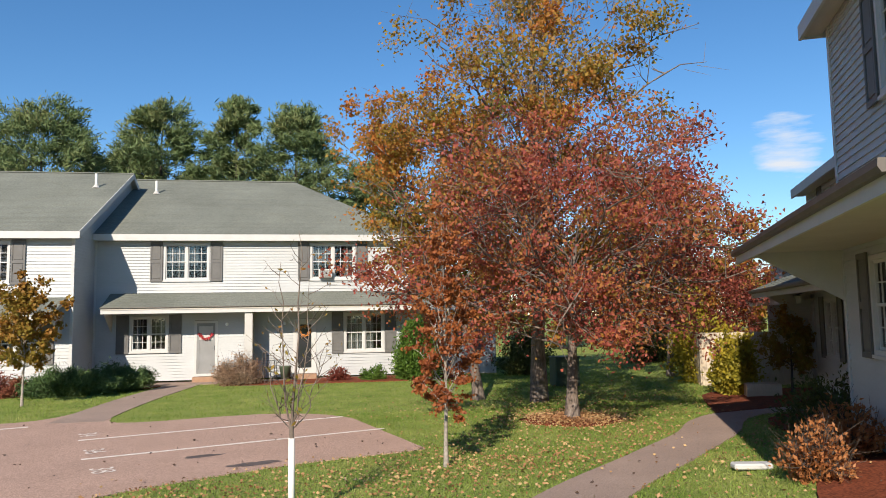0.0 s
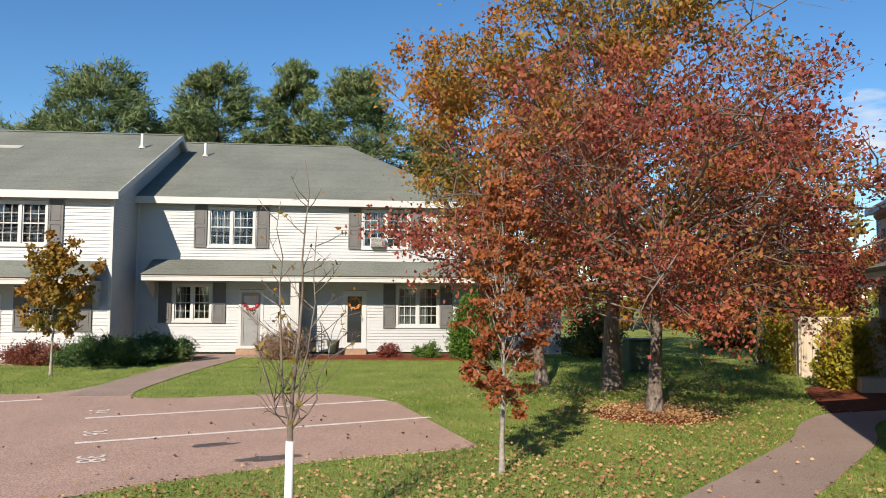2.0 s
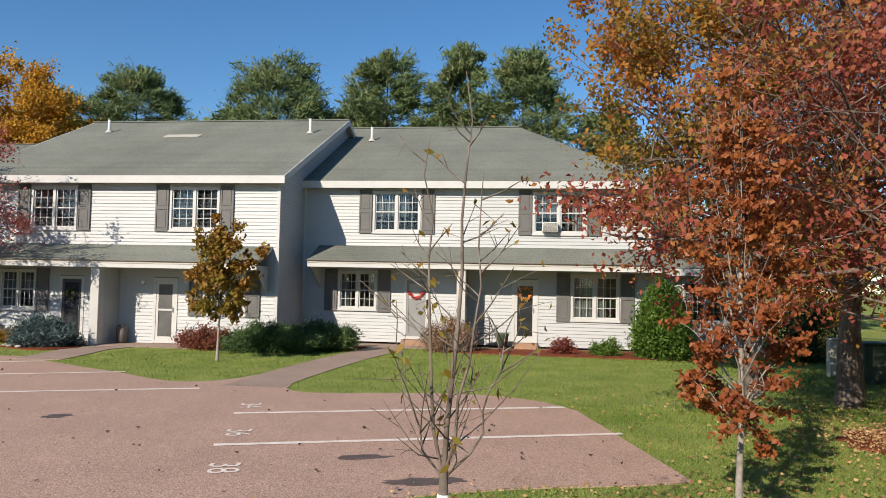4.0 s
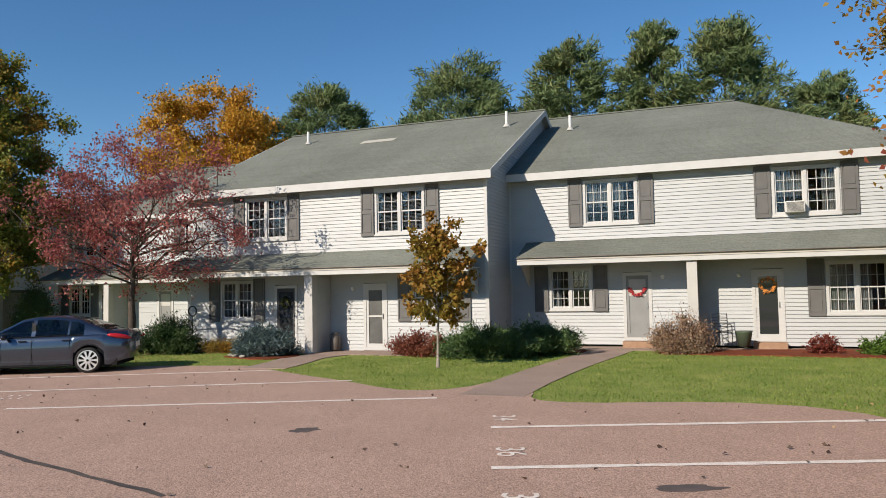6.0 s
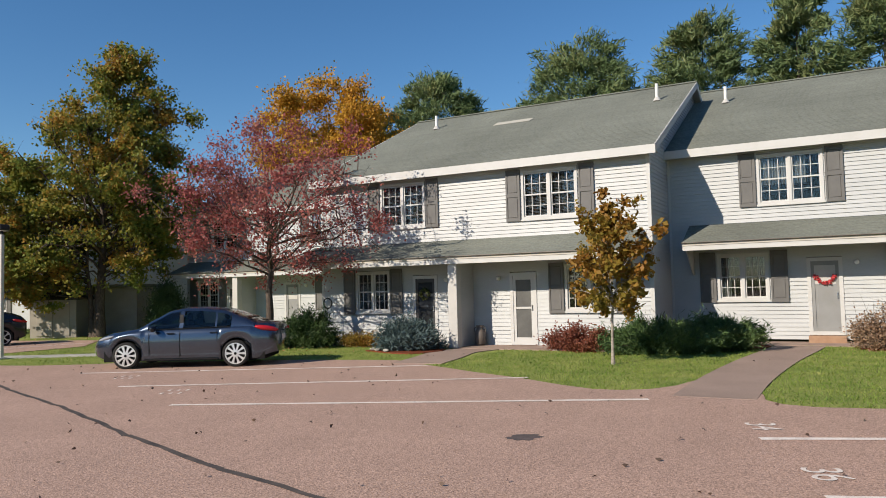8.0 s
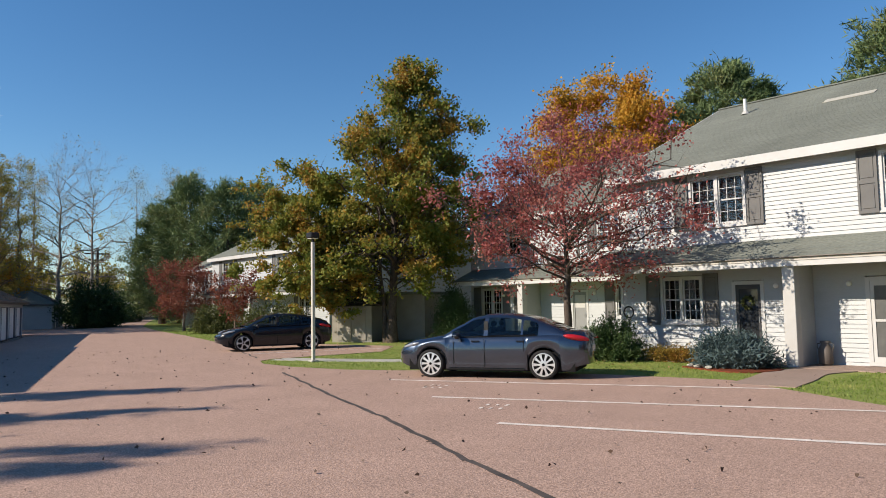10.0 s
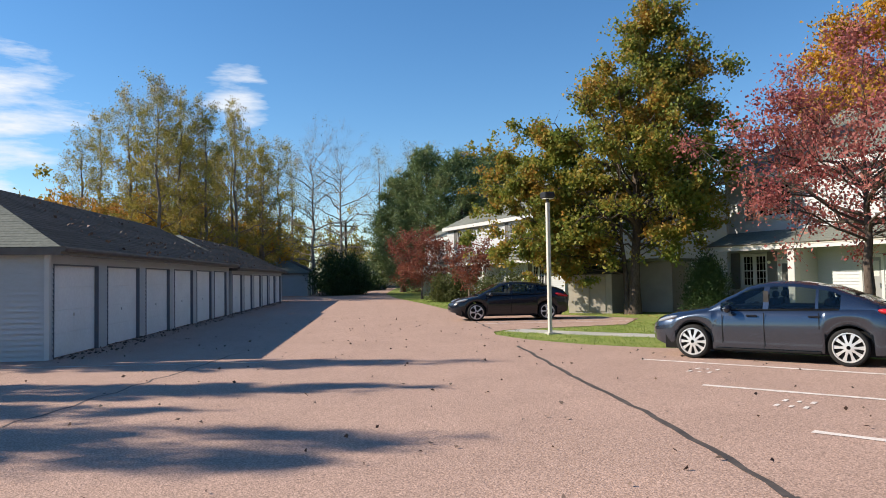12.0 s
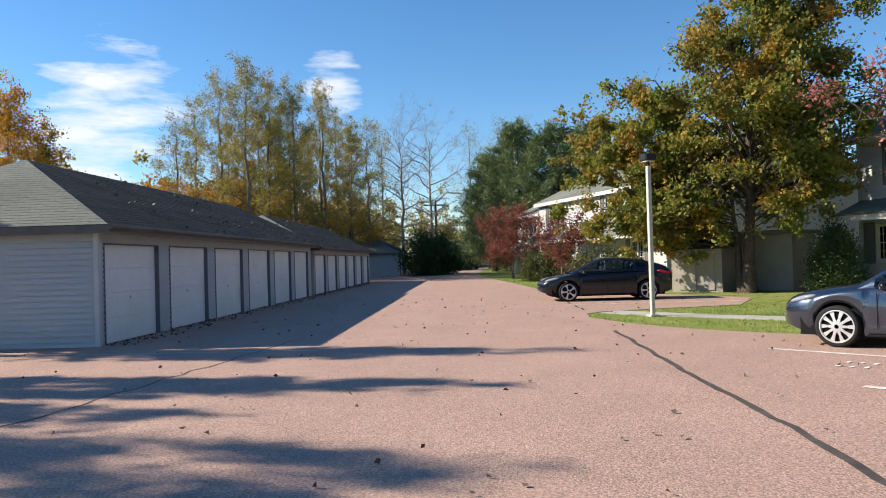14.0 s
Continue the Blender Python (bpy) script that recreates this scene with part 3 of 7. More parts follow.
def door(house, xl, xr, z0, zt, style, y=0.0):
    """A front door with casing, a storm door before it, handle and step."""
    fw = 0.10
    casing = part("door", ring(bmesh.new(), xl, xr, z0 - 0.08, zt, fw, y - 0.04, y + 0.08), TRIM, house, "front door in a white casing")
    a, b = xl + fw, xr - fw
    leaf_mat = {"grey": DOOR_GREY, "dark": DARK_DOOR, "screen": TRIM, "glass": TRIM}[style]
    st = 0.085
    bm = ring(bmesh.new(), a, b, z0 + 0.02, zt - fw, st, y - 0.02, y + 0.02, 0.12)
    if style == "screen":
        part("door_bar", boxes((a + st, y - 0.018, z0 + 1.0, b - st, y + 0.02, z0 + 1.06)), TRIM, casing)
    leaf = part("storm_door", bm, leaf_mat if style != "dark" else DARK_DOOR, casing, "storm door with a full-height panel")
    part("door_panel", boxes((a + st, y + 0.004, z0 + 0.12, b - st, y + 0.012, zt - fw - st)), {"grey": DOOR_GREY, "dark": GLASS, "screen": SCREEN, "glass": GLASS}[style], casing)
    if style in ("screen", "grey"):
        part("transom_glass", boxes((a + st, y + 0.000, z0 + (1.35 if style == "grey" else 1.55), b - st, y + 0.003, zt - fw - st)), SCREEN if style == "screen" else GREY_TRIM, casing)
    if style == "glass":
        part("shade", boxes((a + st + 0.01, y + 0.014, z0 + 0.9, b - st - 0.01, y + 0.03, zt - fw - st)), GREY_TRIM, casing, "half-drawn pale shade")
    part("handle", boxes((b - st + 0.02, y - 0.06, z0 + 0.95, b - st + 0.05, y - 0.018, z0 + 1.12), bevel=0.008), METAL, casing, "metal handle")
    part("step", boxes((xl - 0.02, y - 0.36, z0 - 0.33, xr + 0.02, y - 0.03, z0 - 0.09), bevel=0.012), CLAY, house, "low reddish doorstep")
    return casing


def porch_lamp(house, x, z, y=0.0):
    bm = boxes((x - 0.05, y - 0.03, z - 0.07, x + 0.05, y - 0.012, z + 0.07), bevel=0.004)
    ob = part("porch_lamp", bm, GREY_TRIM, house, "small wall lamp beside the door")
    bm = bmesh.new()
    bmesh.ops.create_uvsphere(bm, u_segments=12, v_segments=8, radius=0.065, matrix=Matrix.Translation((x, y - 0.10, z - 0.01)))
    part("globe", bm, LAMP_GLASS, ob, smooth=True)


def ring_wreath(house, x, z, r, mat, y=-0.06, label="round wreath hung on the door", half=False):
    rng = random.Random(int(x * 100))
    bm = bmesh.new()
    for k in range(150):
        a = rng.random() * math.pi * (1 if half else 2) + (math.pi if half else 0)
        c = Vector((x + math.cos(a) * (r + rng.gauss(0, 0.03)), y + rng.gauss(0, 0.02), z + math.sin(a) * (r + rng.gauss(0, 0.03))))
        u, w = Vector((rng.gauss(0, 1), rng.gauss(0, 0.5), rng.gauss(0, 1))).normalized() * 0.04, Vector((rng.gauss(0, 1), rng.gauss(0, 0.5), rng.gauss(0, 1))).normalized() * 0.025
        bm.faces.new([bm.verts.new(c + q) for q in (-u, -w, u, w)])
    part("wreath", bm, mat, house, label)


def shingle_slope(bm, corners, course=0.16, thick=0.006):
    """Overlapping shingle courses on a slope given by (eave left, eave right, ridge right, ridge left)."""
    el, er, rr, rl = [Vector(c) for c in corners]
    n = max(2, int(((rl - el).length + (rr - er).length) / 2 / course))
    normal = (er - el).cross(rl - el).normalized()
    if normal.z < 0:
        normal = -normal
    for i in range(n):
        a, b = i / n, (i + 1.06) / n
        b = min(b, 1.0)
        lo0, lo1 = el.lerp(rl, a), er.lerp(rr, a)
        hi0, hi1 = el.lerp(rl, b), er.lerp(rr, b)
        v = [bm.verts.new(p) for p in (lo0 + normal * thick, lo1 + normal * thick, hi1 + normal * 0.001, hi0 + normal * 0.001, lo0 - normal * 0.004, lo1 - normal * 0.004)]
        if (v[2].co - v[3].co).length > 1e-3:
            bm.faces.new((v[0], v[1], v[2], v[3]))
        else:
            bm.faces.new((v[0], v[1], v[2]))
        bm.faces.new((v[4], v[5], v[1], v[0]))
    return bm


def fascia_and_gutter(house, x0, x1, y, z, depth_back, soffit=True):
    """A white fascia board with a gutter before it, and the soffit behind."""
    part("fascia", boxes((x0, y - 0.02, z - 0.25, x1, y + 0.03, z)), TRIM, house)
    if soffit:
        part("soffit", boxes((x0, y + 0.031, z - 0.20, x1, depth_back, z - 0.17)), SOFFIT, house)


def townhouse(name, label, m, x0, x1, ground, uppers, lowers, doors, post_x, porch, depth=15.0, ridge_rise=3.42, left_end="gable", right_end="gable",
              pipes=(), floor_z=0.12, gutter_mat=TRIM, ridge_ends=None, seed=1, covers=None, brackets=(), boards=False, eave=5.55, upper=0.0):
    """A two-storey clapboard townhouse with a lean-to porch roof along its front. Local frame: x along the front, y into the house, z up from the floor."""
    rng = random.Random(seed)
    h = thing(name, label, "house", m)
    zb = ground - floor_z
    holes = [(a, b, 3.68 + upper, 5.20 + upper) for a, b in uppers] + [(a, b, 0.90 + d, 2.32) for a, b, d in lowers] + [(a, b, -1, 2.12) for a, b, s in doors]
    if boards:
        z = zb
        while z < eave - 0.02:
            top = min(z + COURSE, eave)
            gaps = sorted(q for q in holes if q[2] < (z + top) / 2 < q[3])
            starts, ends = [x0] + [q[1] for q in gaps], [q[0] for q in gaps] + [x1]
            for a, b in zip(starts, ends):
                part("siding_board", lap_wall(bmesh.new(), a, b, z, top), SIDING, h)
            z += COURSE
    bm = bmesh.new()
    lap_wall(bm, x0, x1 if not boards else x0 + 0.01, zb, eave, holes)
    tagged(part("front_siding", bm, SIDING, h, "white lapped siding"), kind="stuff")
    # body behind the siding, with the openings left out of the front
    bm = bmesh.new()
    cuts = sorted({x0, x1, *[v for q in holes for v in q[:2]]})
    for a, b in zip(cuts, cuts[1:]):
        mid = (a + b) / 2
        zs = [zb]
        for q in sorted((q for q in holes if q[0] < mid < q[1]), key=lambda q: q[2]):
            if q[2] > zs[-1]:
                zs += [q[2], q[3]]
            else:
                zs = zs[:-1] + [q[3]]
        zs.append(eave)
        for lo, hi in zip(zs[::2], zs[1::2]):
            if hi - lo > 0.01:
                box(bm, a, 0.001, lo, b, 0.16, hi)
    part("front_wall", bm, SIDING, h)
    part("back_wall", boxes((x0, depth - 0.16, zb, x1, depth, eave)), SIDING, h)
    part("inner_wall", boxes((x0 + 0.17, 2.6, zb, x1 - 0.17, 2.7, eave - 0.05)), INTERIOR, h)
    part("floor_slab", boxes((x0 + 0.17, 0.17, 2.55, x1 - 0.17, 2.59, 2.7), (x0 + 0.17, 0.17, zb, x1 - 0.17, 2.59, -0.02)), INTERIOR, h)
    half = depth / 2
    top = eave + ridge_rise
    for x, kind, s in ((x0, left_end, -1), (x1, right_end, 1)):
        bm = bmesh.new()
        # side walls in laps, turned to face outwards
        z = zb
        while z < (top if kind == "gable" else eave) - 0.02:
            t = z + COURSE
            def span(zz):
                return (0.0, depth) if zz <= eave else (half * (zz - eave) / ridge_rise, depth - half * (zz - eave) / ridge_rise)
            a0, b0 = span(z)
            a1, b1 = span(min(t, top))
            v = [bm.verts.new(p) for p in ((x + s * 0.024, a0, z), (x + s * 0.024, b0, z), (x + s * 0.001, b1, t), (x + s * 0.001, a1, t), (x - s * 0.05, a0, z), (x - s * 0.05, b0, z))]
            bm.faces.new(v[:4])
            bm.faces.new((v[0], v[4], v[5], v[1]))
            z = t
        tagged(part("side_siding", bm, SIDING, h, "white lapped siding"), kind="stuff")
        bm = bmesh.new()
        outline = [(0.0, zb), (depth, zb), (depth, eave)] + ([(half, top)] if kind == "gable" else []) + [(0.0, eave)]
        prism(bm, outline, "x", min(x - s * 0.005, x - s * 0.16), max(x - s * 0.005, x - s * 0.16))
        part("side_wall", bm, SIDING, h)
        part("corner_board", boxes((x - 0.07 if s > 0 else x - 0.034, -0.034, zb, x + 0.034 if s > 0 else x + 0.07, 0.06, eave - 0.05)), TRIM, h)
    # roof
    oh, rake = 0.36, 0.28
    slope = ridge_rise / half
    ze = eave - oh * slope + 0.12
    zr = top + 0.12
    ex0, ex1 = x0 - (rake if left_end == "gable" else oh), x1 + (rake if right_end == "gable" else oh)
    rx0 = ex0 if left_end == "gable" else ridge_ends[0]
    rx1 = ex1 if right_end == "gable" else ridge_ends[1]
    fl, fr, br, bl = (ex0, -oh, ze), (ex1, -oh, ze), (ex1, depth + oh, ze), (ex0, depth + oh, ze)
    rl, rr = (rx0, half, zr), (rx1, half, zr)
    bm = bmesh.new()
    shingle_slope(bm, (fl, fr, rr, rl))
    shingle_slope(bm, (br, bl, rl, rr))
    if left_end == "hip":
        shingle_slope(bm, (bl, fl, rl, rl))
    if right_end == "hip":
        shingle_slope(bm, (fr, br, rr, rr))
    roof = part("roof", bm, SHINGLE, h, "weathered grey-green shingle roof with dark stains")
    tagged(roof, kind="stuff")
    bm = bmesh.new()
    lo = [bm.verts.new((p[0], p[1], p[2] - 0.015)) for p in (fl, fr, br, bl, rl, rr)]
    un = [bm.verts.new((p[0], p[1], p[2] - 0.13)) for p in (fl, fr, br, bl, rl, rr)]
    for vs in (lo, un):
        bm.faces.new((vs[0], vs[1], vs[5], vs[4]))
        bm.faces.new((vs[2], vs[3], vs[4], vs[5]))
        if left_end == "hip":
            bm.faces.new((vs[3], vs[0], vs[4]))
        if right_end == "hip":
            bm.faces.new((vs[1], vs[2], vs[5]))
    part("roof_deck", bm, SOFFIT, roof)
    for x, kind, s in ((ex0, left_end, -1), (ex1, right_end, 1)):
        if kind == "gable":
            bm = bmesh.new()
            a, b = sorted((x, x - s * 0.04))
            prism(bm, [(-oh, ze - 0.22), (half, zr - 0.22), (depth + oh, ze - 0.22), (depth + oh, ze + 0.005), (half, zr + 0.005), (-oh, ze + 0.005)], "x", a, b)
            part("rake_board", bm, TRIM, roof)
        else:
            part("fascia", boxes((x - 0.03, -oh, ze - 0.24, x, depth + oh, ze - 0.01)) if s > 0 else boxes((x, -oh, ze - 0.24, x + 0.03, depth + oh, ze - 0.01)), TRIM, roof)
    part("ridge_cap", boxes((rx0, half - 0.12, zr - 0.02, rx1, half + 0.12, zr + 0.03), bevel=0.012), SHINGLE, roof)
    fascia_and_gutter(h, ex0, ex1, -oh, ze + 0.0, -0.02)
    for px, py, ph in pipes:
        pz = ze + (py + oh) * slope
        bm = bmesh.new()
        tube(bm, [(px, py, pz - 0.1), (px, py, pz + ph)], [0.055, 0.055], 10)
        pipe = part("vent_pipe", bm, PIPE, roof, "pale roof vent pipe")
        bm = bmesh.new()
        tube(bm, [(px, py, pz - 0.02), (px, py, pz + 0.12)], [0.16, 0.07], 10)
        part("flashing", bm, GREY_TRIM, pipe)
    # windows, shutters and doors
    covers = covers or ["curtain", "curtain", "curtain", "curtain"]
    for (a, b), c in zip(uppers, covers):
        window(h, a, b, 3.70 + upper, 5.18 + upper, c, rng)
        shutter(h, a - 0.50, a - 0.04, 3.66 + upper, 5.24 + upper)
        shutter(h, b + 0.04, b + 0.50, 3.66 + upper, 5.24 + upper)
    for (a, b, d), c in zip(lowers, covers[len(uppers):]):
        window(h, a, b, 0.92 + d, 2.30, c, rng)
        shutter(h, a - 0.50, a - 0.04, 0.86 + d, 2.36)
        shutter(h, b + 0.04, b + 0.50, 0.86 + d, 2.36)
    for a, b, style in doors:
        door(h, a, b, 0.0, 2.10, style)
        porch_lamp(h, a - 0.35 if style in ("screen", "glass") else b + 0.35, 1.95)
    # porch roof
    p0, p1, out_by = porch
    pz0, pz1 = 2.64, 3.20
    bm = bmesh.new()
    shingle_slope(bm, ((p0, -out_by - 0.12, pz0), (p1, -out_by - 0.12, pz0), (p1, -0.016, pz1), (p0, -0.016, pz1)), 0.2)
    proof = part("porch_roof", bm, SHINGLE, h, "grey shingle lean-to porch roof")
    tagged(proof, kind="stuff")
    bm = bmesh.new()
    prism(bm, [(-out_by - 0.12, pz0 - 0.02), (-0.018, pz1 - 0.02), (-0.018, pz1 - 0.14), (-out_by - 0.12, pz0 - 0.10)], "x", p0 + 0.001, p1 - 0.001)
    part("porch_deck", bm, SOFFIT, proof)
    part("porch_soffit", boxes((p0 + 0.05, -out_by - 0.05, pz0 - 0.14, p1 - 0.05, -0.02, pz0 - 0.11)), SOFFIT, proof)
    part("porch_fascia", boxes((p0, -out_by - 0.10, pz0 - 0.24, p1, -out_by - 0.06, pz0 - 0.03)), TRIM, proof)
    bm = bmesh.new()
    yy = -out_by - 0.102
    gh = 0.035 if gutter_mat is TRIM else 0.11
    prism(bm, [(yy - 0.08, pz0 - 0.005), (yy - 0.085, pz0 - gh * 0.6), (yy - 0.06, pz0 - gh), (yy, pz0 - gh), (yy, pz0 - 0.005)], "x", p0 - 0.02, p1 + 0.02)
    part("porch_gutter", bm, GUTTER, proof, "dark metal porch edge and gutter")
    for x, s in brackets:
        bm = bmesh.new()
        prism(bm, [(-out_by - 0.05, pz0 - 0.14), (-0.02, pz0 - 0.14), (-0.02, pz0 - 0.95)], "x", x, x + 0.04)
        part("end_bracket", bm, GREY_TRIM, h, "triangular porch end panel")
    for x in post_x:
        part("porch_post", boxes((x - 0.15, -out_by - 0.02, zb, x + 0.15, -out_by + 0.28, pz0 - 0.14), bevel=0.01), GREY_TRIM, h, "square painted porch post")
        bm = bmesh.new()
        z = zb
        while z < pz0 - 0.2:
            t = min(z + COURSE, pz0 - 0.14)
            for s in (-1, 1):
                v = [bm.verts.new(p) for p in ((x + s * 0.114, -out_by + 0.281, z), (x + s * 0.114, -0.016, z), (x + s * 0.101, -0.016, t), (x + s * 0.101, -out_by + 0.281, t))]
                bm.faces.new(v)
            z = t
        box(bm, x - 0.10, -out_by + 0.281, zb, x + 0.10, -0.016, pz0 - 0.14)
        tagged(part("porch_partition", bm, SIDING, h, "short siding-clad porch partition"), kind="stuff")
    return h


CLEAR = glazing("clear_pane", (0.80, 0.83, 0.84))
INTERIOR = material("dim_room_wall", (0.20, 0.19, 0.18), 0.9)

house_a = townhouse("townhouse", "white two-storey clapboard townhouse pair with grey shutters", pose(0, 26.56, 0.12), -21.95, -10.56, 0.0,
          [(-19.48, -17.77), (-14.39, -12.63)], [(-20.53, -19.18, 0.0), (-13.10, -11.62, 0.0)], [(-18.29, -17.38, "dark"), (-14.86, -14.0, "screen")], [-16.2],
          (-22.3, -10.75, 1.25), pipes=[(-20.3, 5.6, 0.55), (-11.3, 5.2, 0.6)], floor_z=0.12, seed=3, covers=["blind", "blind", "curtain", "curtain"], brackets=[(-10.9, 1)])
house_b = townhouse("townhouse", "white clapboard townhouse pair with hipped roof end and a low wing", pose(0, 29.11, 0.31), -10.54, 1.75, 0.1,
          [(-7.99, -6.25), (-2.28, -0.46)], [(-9.20, -7.78, 0.0), (-0.93, 0.70, -0.18)], [(-6.80, -5.90, "grey"), (-2.96, -2.06, "glass")], [-4.62],
          (-9.95, 1.9, 1.25), right_end="hip", ridge_ends=(0, -3.05), pipes=[(-9.35, 5.2, 0.6)], floor_z=0.31, seed=5, brackets=[(-9.9, -1)])
ring_wreath(house_a, -17.84, 1.5, 0.15, HEDGE, label="small evergreen wreath hung on the door")
ring_wreath(house_b, -6.35, 1.62, 0.24, RED_WREATH, half=True, label="red garland hung on the door")
ring_wreath(house_b, -2.51, 1.62, 0.2, WREATH)
# window unit in the upper window
ac = part("window_air_conditioner", boxes((-1.95, -0.32, 3.77, -1.42, 0.02, 4.10), bevel=0.015), AC_WHITE, house_b, "boxy window air conditioner")
bm = bmesh.new()
for k in range(9):
    box(bm, -1.92, -0.333, 3.80 + k * 0.032, -1.45, -0.319, 3.815 + k * 0.032)
part("grille", bm, SHUTTER, ac)
# low wing on the end of that house
bm = bmesh.new()
lap_wall(bm, 1.78, 5.45, -0.3, 2.5, [(2.75, 4.35, 0.72, 2.20)])
wing = part("wing", bm, SIDING, house_b, "single-storey siding-clad wing")
bm = boxes((1.78, 0.001, -0.3, 2.75, 0.12, 2.5), (4.35, 0.001, -0.3, 5.45, 0.12, 2.5), (2.75, 0.001, -0.3, 4.35, 0.12, 0.72), (2.75, 0.001, 2.2, 4.35, 0.12, 2.5), (5.33, 0.121, -0.3, 5.45, 8, 2.5), (1.78, 2.0, -0.3, 5.32, 2.1, 2.5))
part("wing_wall", bm, SIDING, wing)
bm = bmesh.new()
shingle_slope(bm, ((1.9, -0.45, 2.55), (5.8, -0.45, 2.55), (5.8, 4.0, 4.1), (1.9, 4.0, 4.1)))
shingle_slope(bm, ((5.8, 8.4, 2.55), (1.9, 8.4, 2.55), (1.9, 4.0, 4.1), (5.8, 4.0, 4.1)))
part("wing_roof", bm, SHINGLE, wing)
bm = bmesh.new()
prism(bm, [(-0.4, 2.5), (8.3, 2.5), (4.0, 4.05)], "x", 1.8, 5.5)
part("wing_gable", bm, SIDING, wing)
part("wing_fascia", boxes((1.92, -0.48, 2.33, 5.8, -0.452, 2.56)), TRIM, wing)
window(house_b, 2.77, 4.33, 0.74, 2.18, "curtain", random.Random(9))
shutter(house_b, 4.42, 4.86, 0.70, 2.24)

house_c = townhouse("townhouse", "white clapboard townhouse pair set back behind a crab apple", pose(0, 31.6, 0.12), -34.0, -21.98, 0.0,
          [(-32.4, -30.7), (-26.5, -25.0)], [(-33.3, -31.95, 0.0), (-25.7, -24.3, 0.0)], [(-31.45, -30.55, "screen"), (-27.95, -27.05, "grey")], [-29.75],
          (-33.9, -22.2, 1.25), pipes=[], floor_z=0.12, seed=7)
house_d = townhouse("townhouse", "white clapboard townhouse further down the lane", pose(0, 32.2, 0.1), -64.4, -47.5, 0.0,
          [(-62.6, -60.6), (-54.2, -52.5)], [(-62.2, -60.8, 0.0), (-51.2, -49.7, 0.0)], [(-57.8, -56.9, "dark"), (-54.4, -53.5, "screen")], [-55.8],
          (-64.6, -47.6, 1.25), pipes=[], floor_z=0.1, seed=8)
house_d2 = townhouse("townhouse", "white clapboard townhouse set back at the far end of the row", pose(0, 34.2, -0.35), -74.0, -64.8, 0.0,
          [(-70.4, -68.6)], [(-70.2, -68.8, 0.0)], [(-67.4, -66.5, "dark")], [-72.0],
          (-74.2, -65.0, 1.25), pipes=[], floor_z=0.0, seed=18)

# the building beside the start, and those behind it
u = Vector((0.42, 0.907)).normalized()
turn = math.degrees(math.atan2(-u.y, -u.x))
nrm = Vector((-u.y, u.x))
wall_d = Vector((5.33, 10.81)) - nrm * 1.45
house_e = townhouse("townhouse", "near clapboard townhouse with a deep porch roof and brown gutter", pose(wall_d.x, wall_d.y, 0.85, 0, 0, turn), 1.3, 8.0, 0.45,
          [(3.72, 5.3)], [(2.72, 4.3, 0.0)], [], [],
          (0.05, 8.4, 1.35), pipes=[], floor_z=0.85, gutter_mat=GUTTER, seed=11, brackets=[(1.3, 1)], boards=True, left_end="hip", ridge_ends=(5.4, 0), eave=6.42, upper=0.62)
wall_e = Vector((11.39, 17.44)) - nrm * 0.36
house_f = townhouse("townhouse", "clapboard townhouse beyond the board fence", pose(wall_e.x, wall_e.y, 0.40, 0, 0, turn), 0.15, 9.0, 0.1,
          [(2.0, 3.5), (5.6, 7.2)], [(1.45, 2.75, -0.12), (6.2, 7.6, 0.0)], [(3.9, 4.8, "dark")], [],
          (-1.8, 9.2, 1.25), pipes=[], floor_z=0.40, gutter_mat=GUTTER, seed=12, depth=13.0, brackets=[(-0.2, 1)])
wall_f = Vector((17.24, 27.68)) - nrm * 0.3
house_g = townhouse("townhouse", "clapboard townhouse far behind the fence", pose(wall_f.x, wall_f.y, 0.2, 0, 0, turn), 0.0, 12.0, 0.0,
          [(1.4, 3.0), (7.0, 8.6)], [(1.6, 3.1, 0.0), (8.2, 9.7, 0.0)], [(4.6, 5.5, "dark")], [6.4],
          (-0.2, 12.2, 1.25), pipes=[], floor_z=0.2, seed=13, depth=13.0)

# ---- garages ----
G = Vector((-0.9495, 0.3138))
GN = Vector((0.3138, 0.9495))


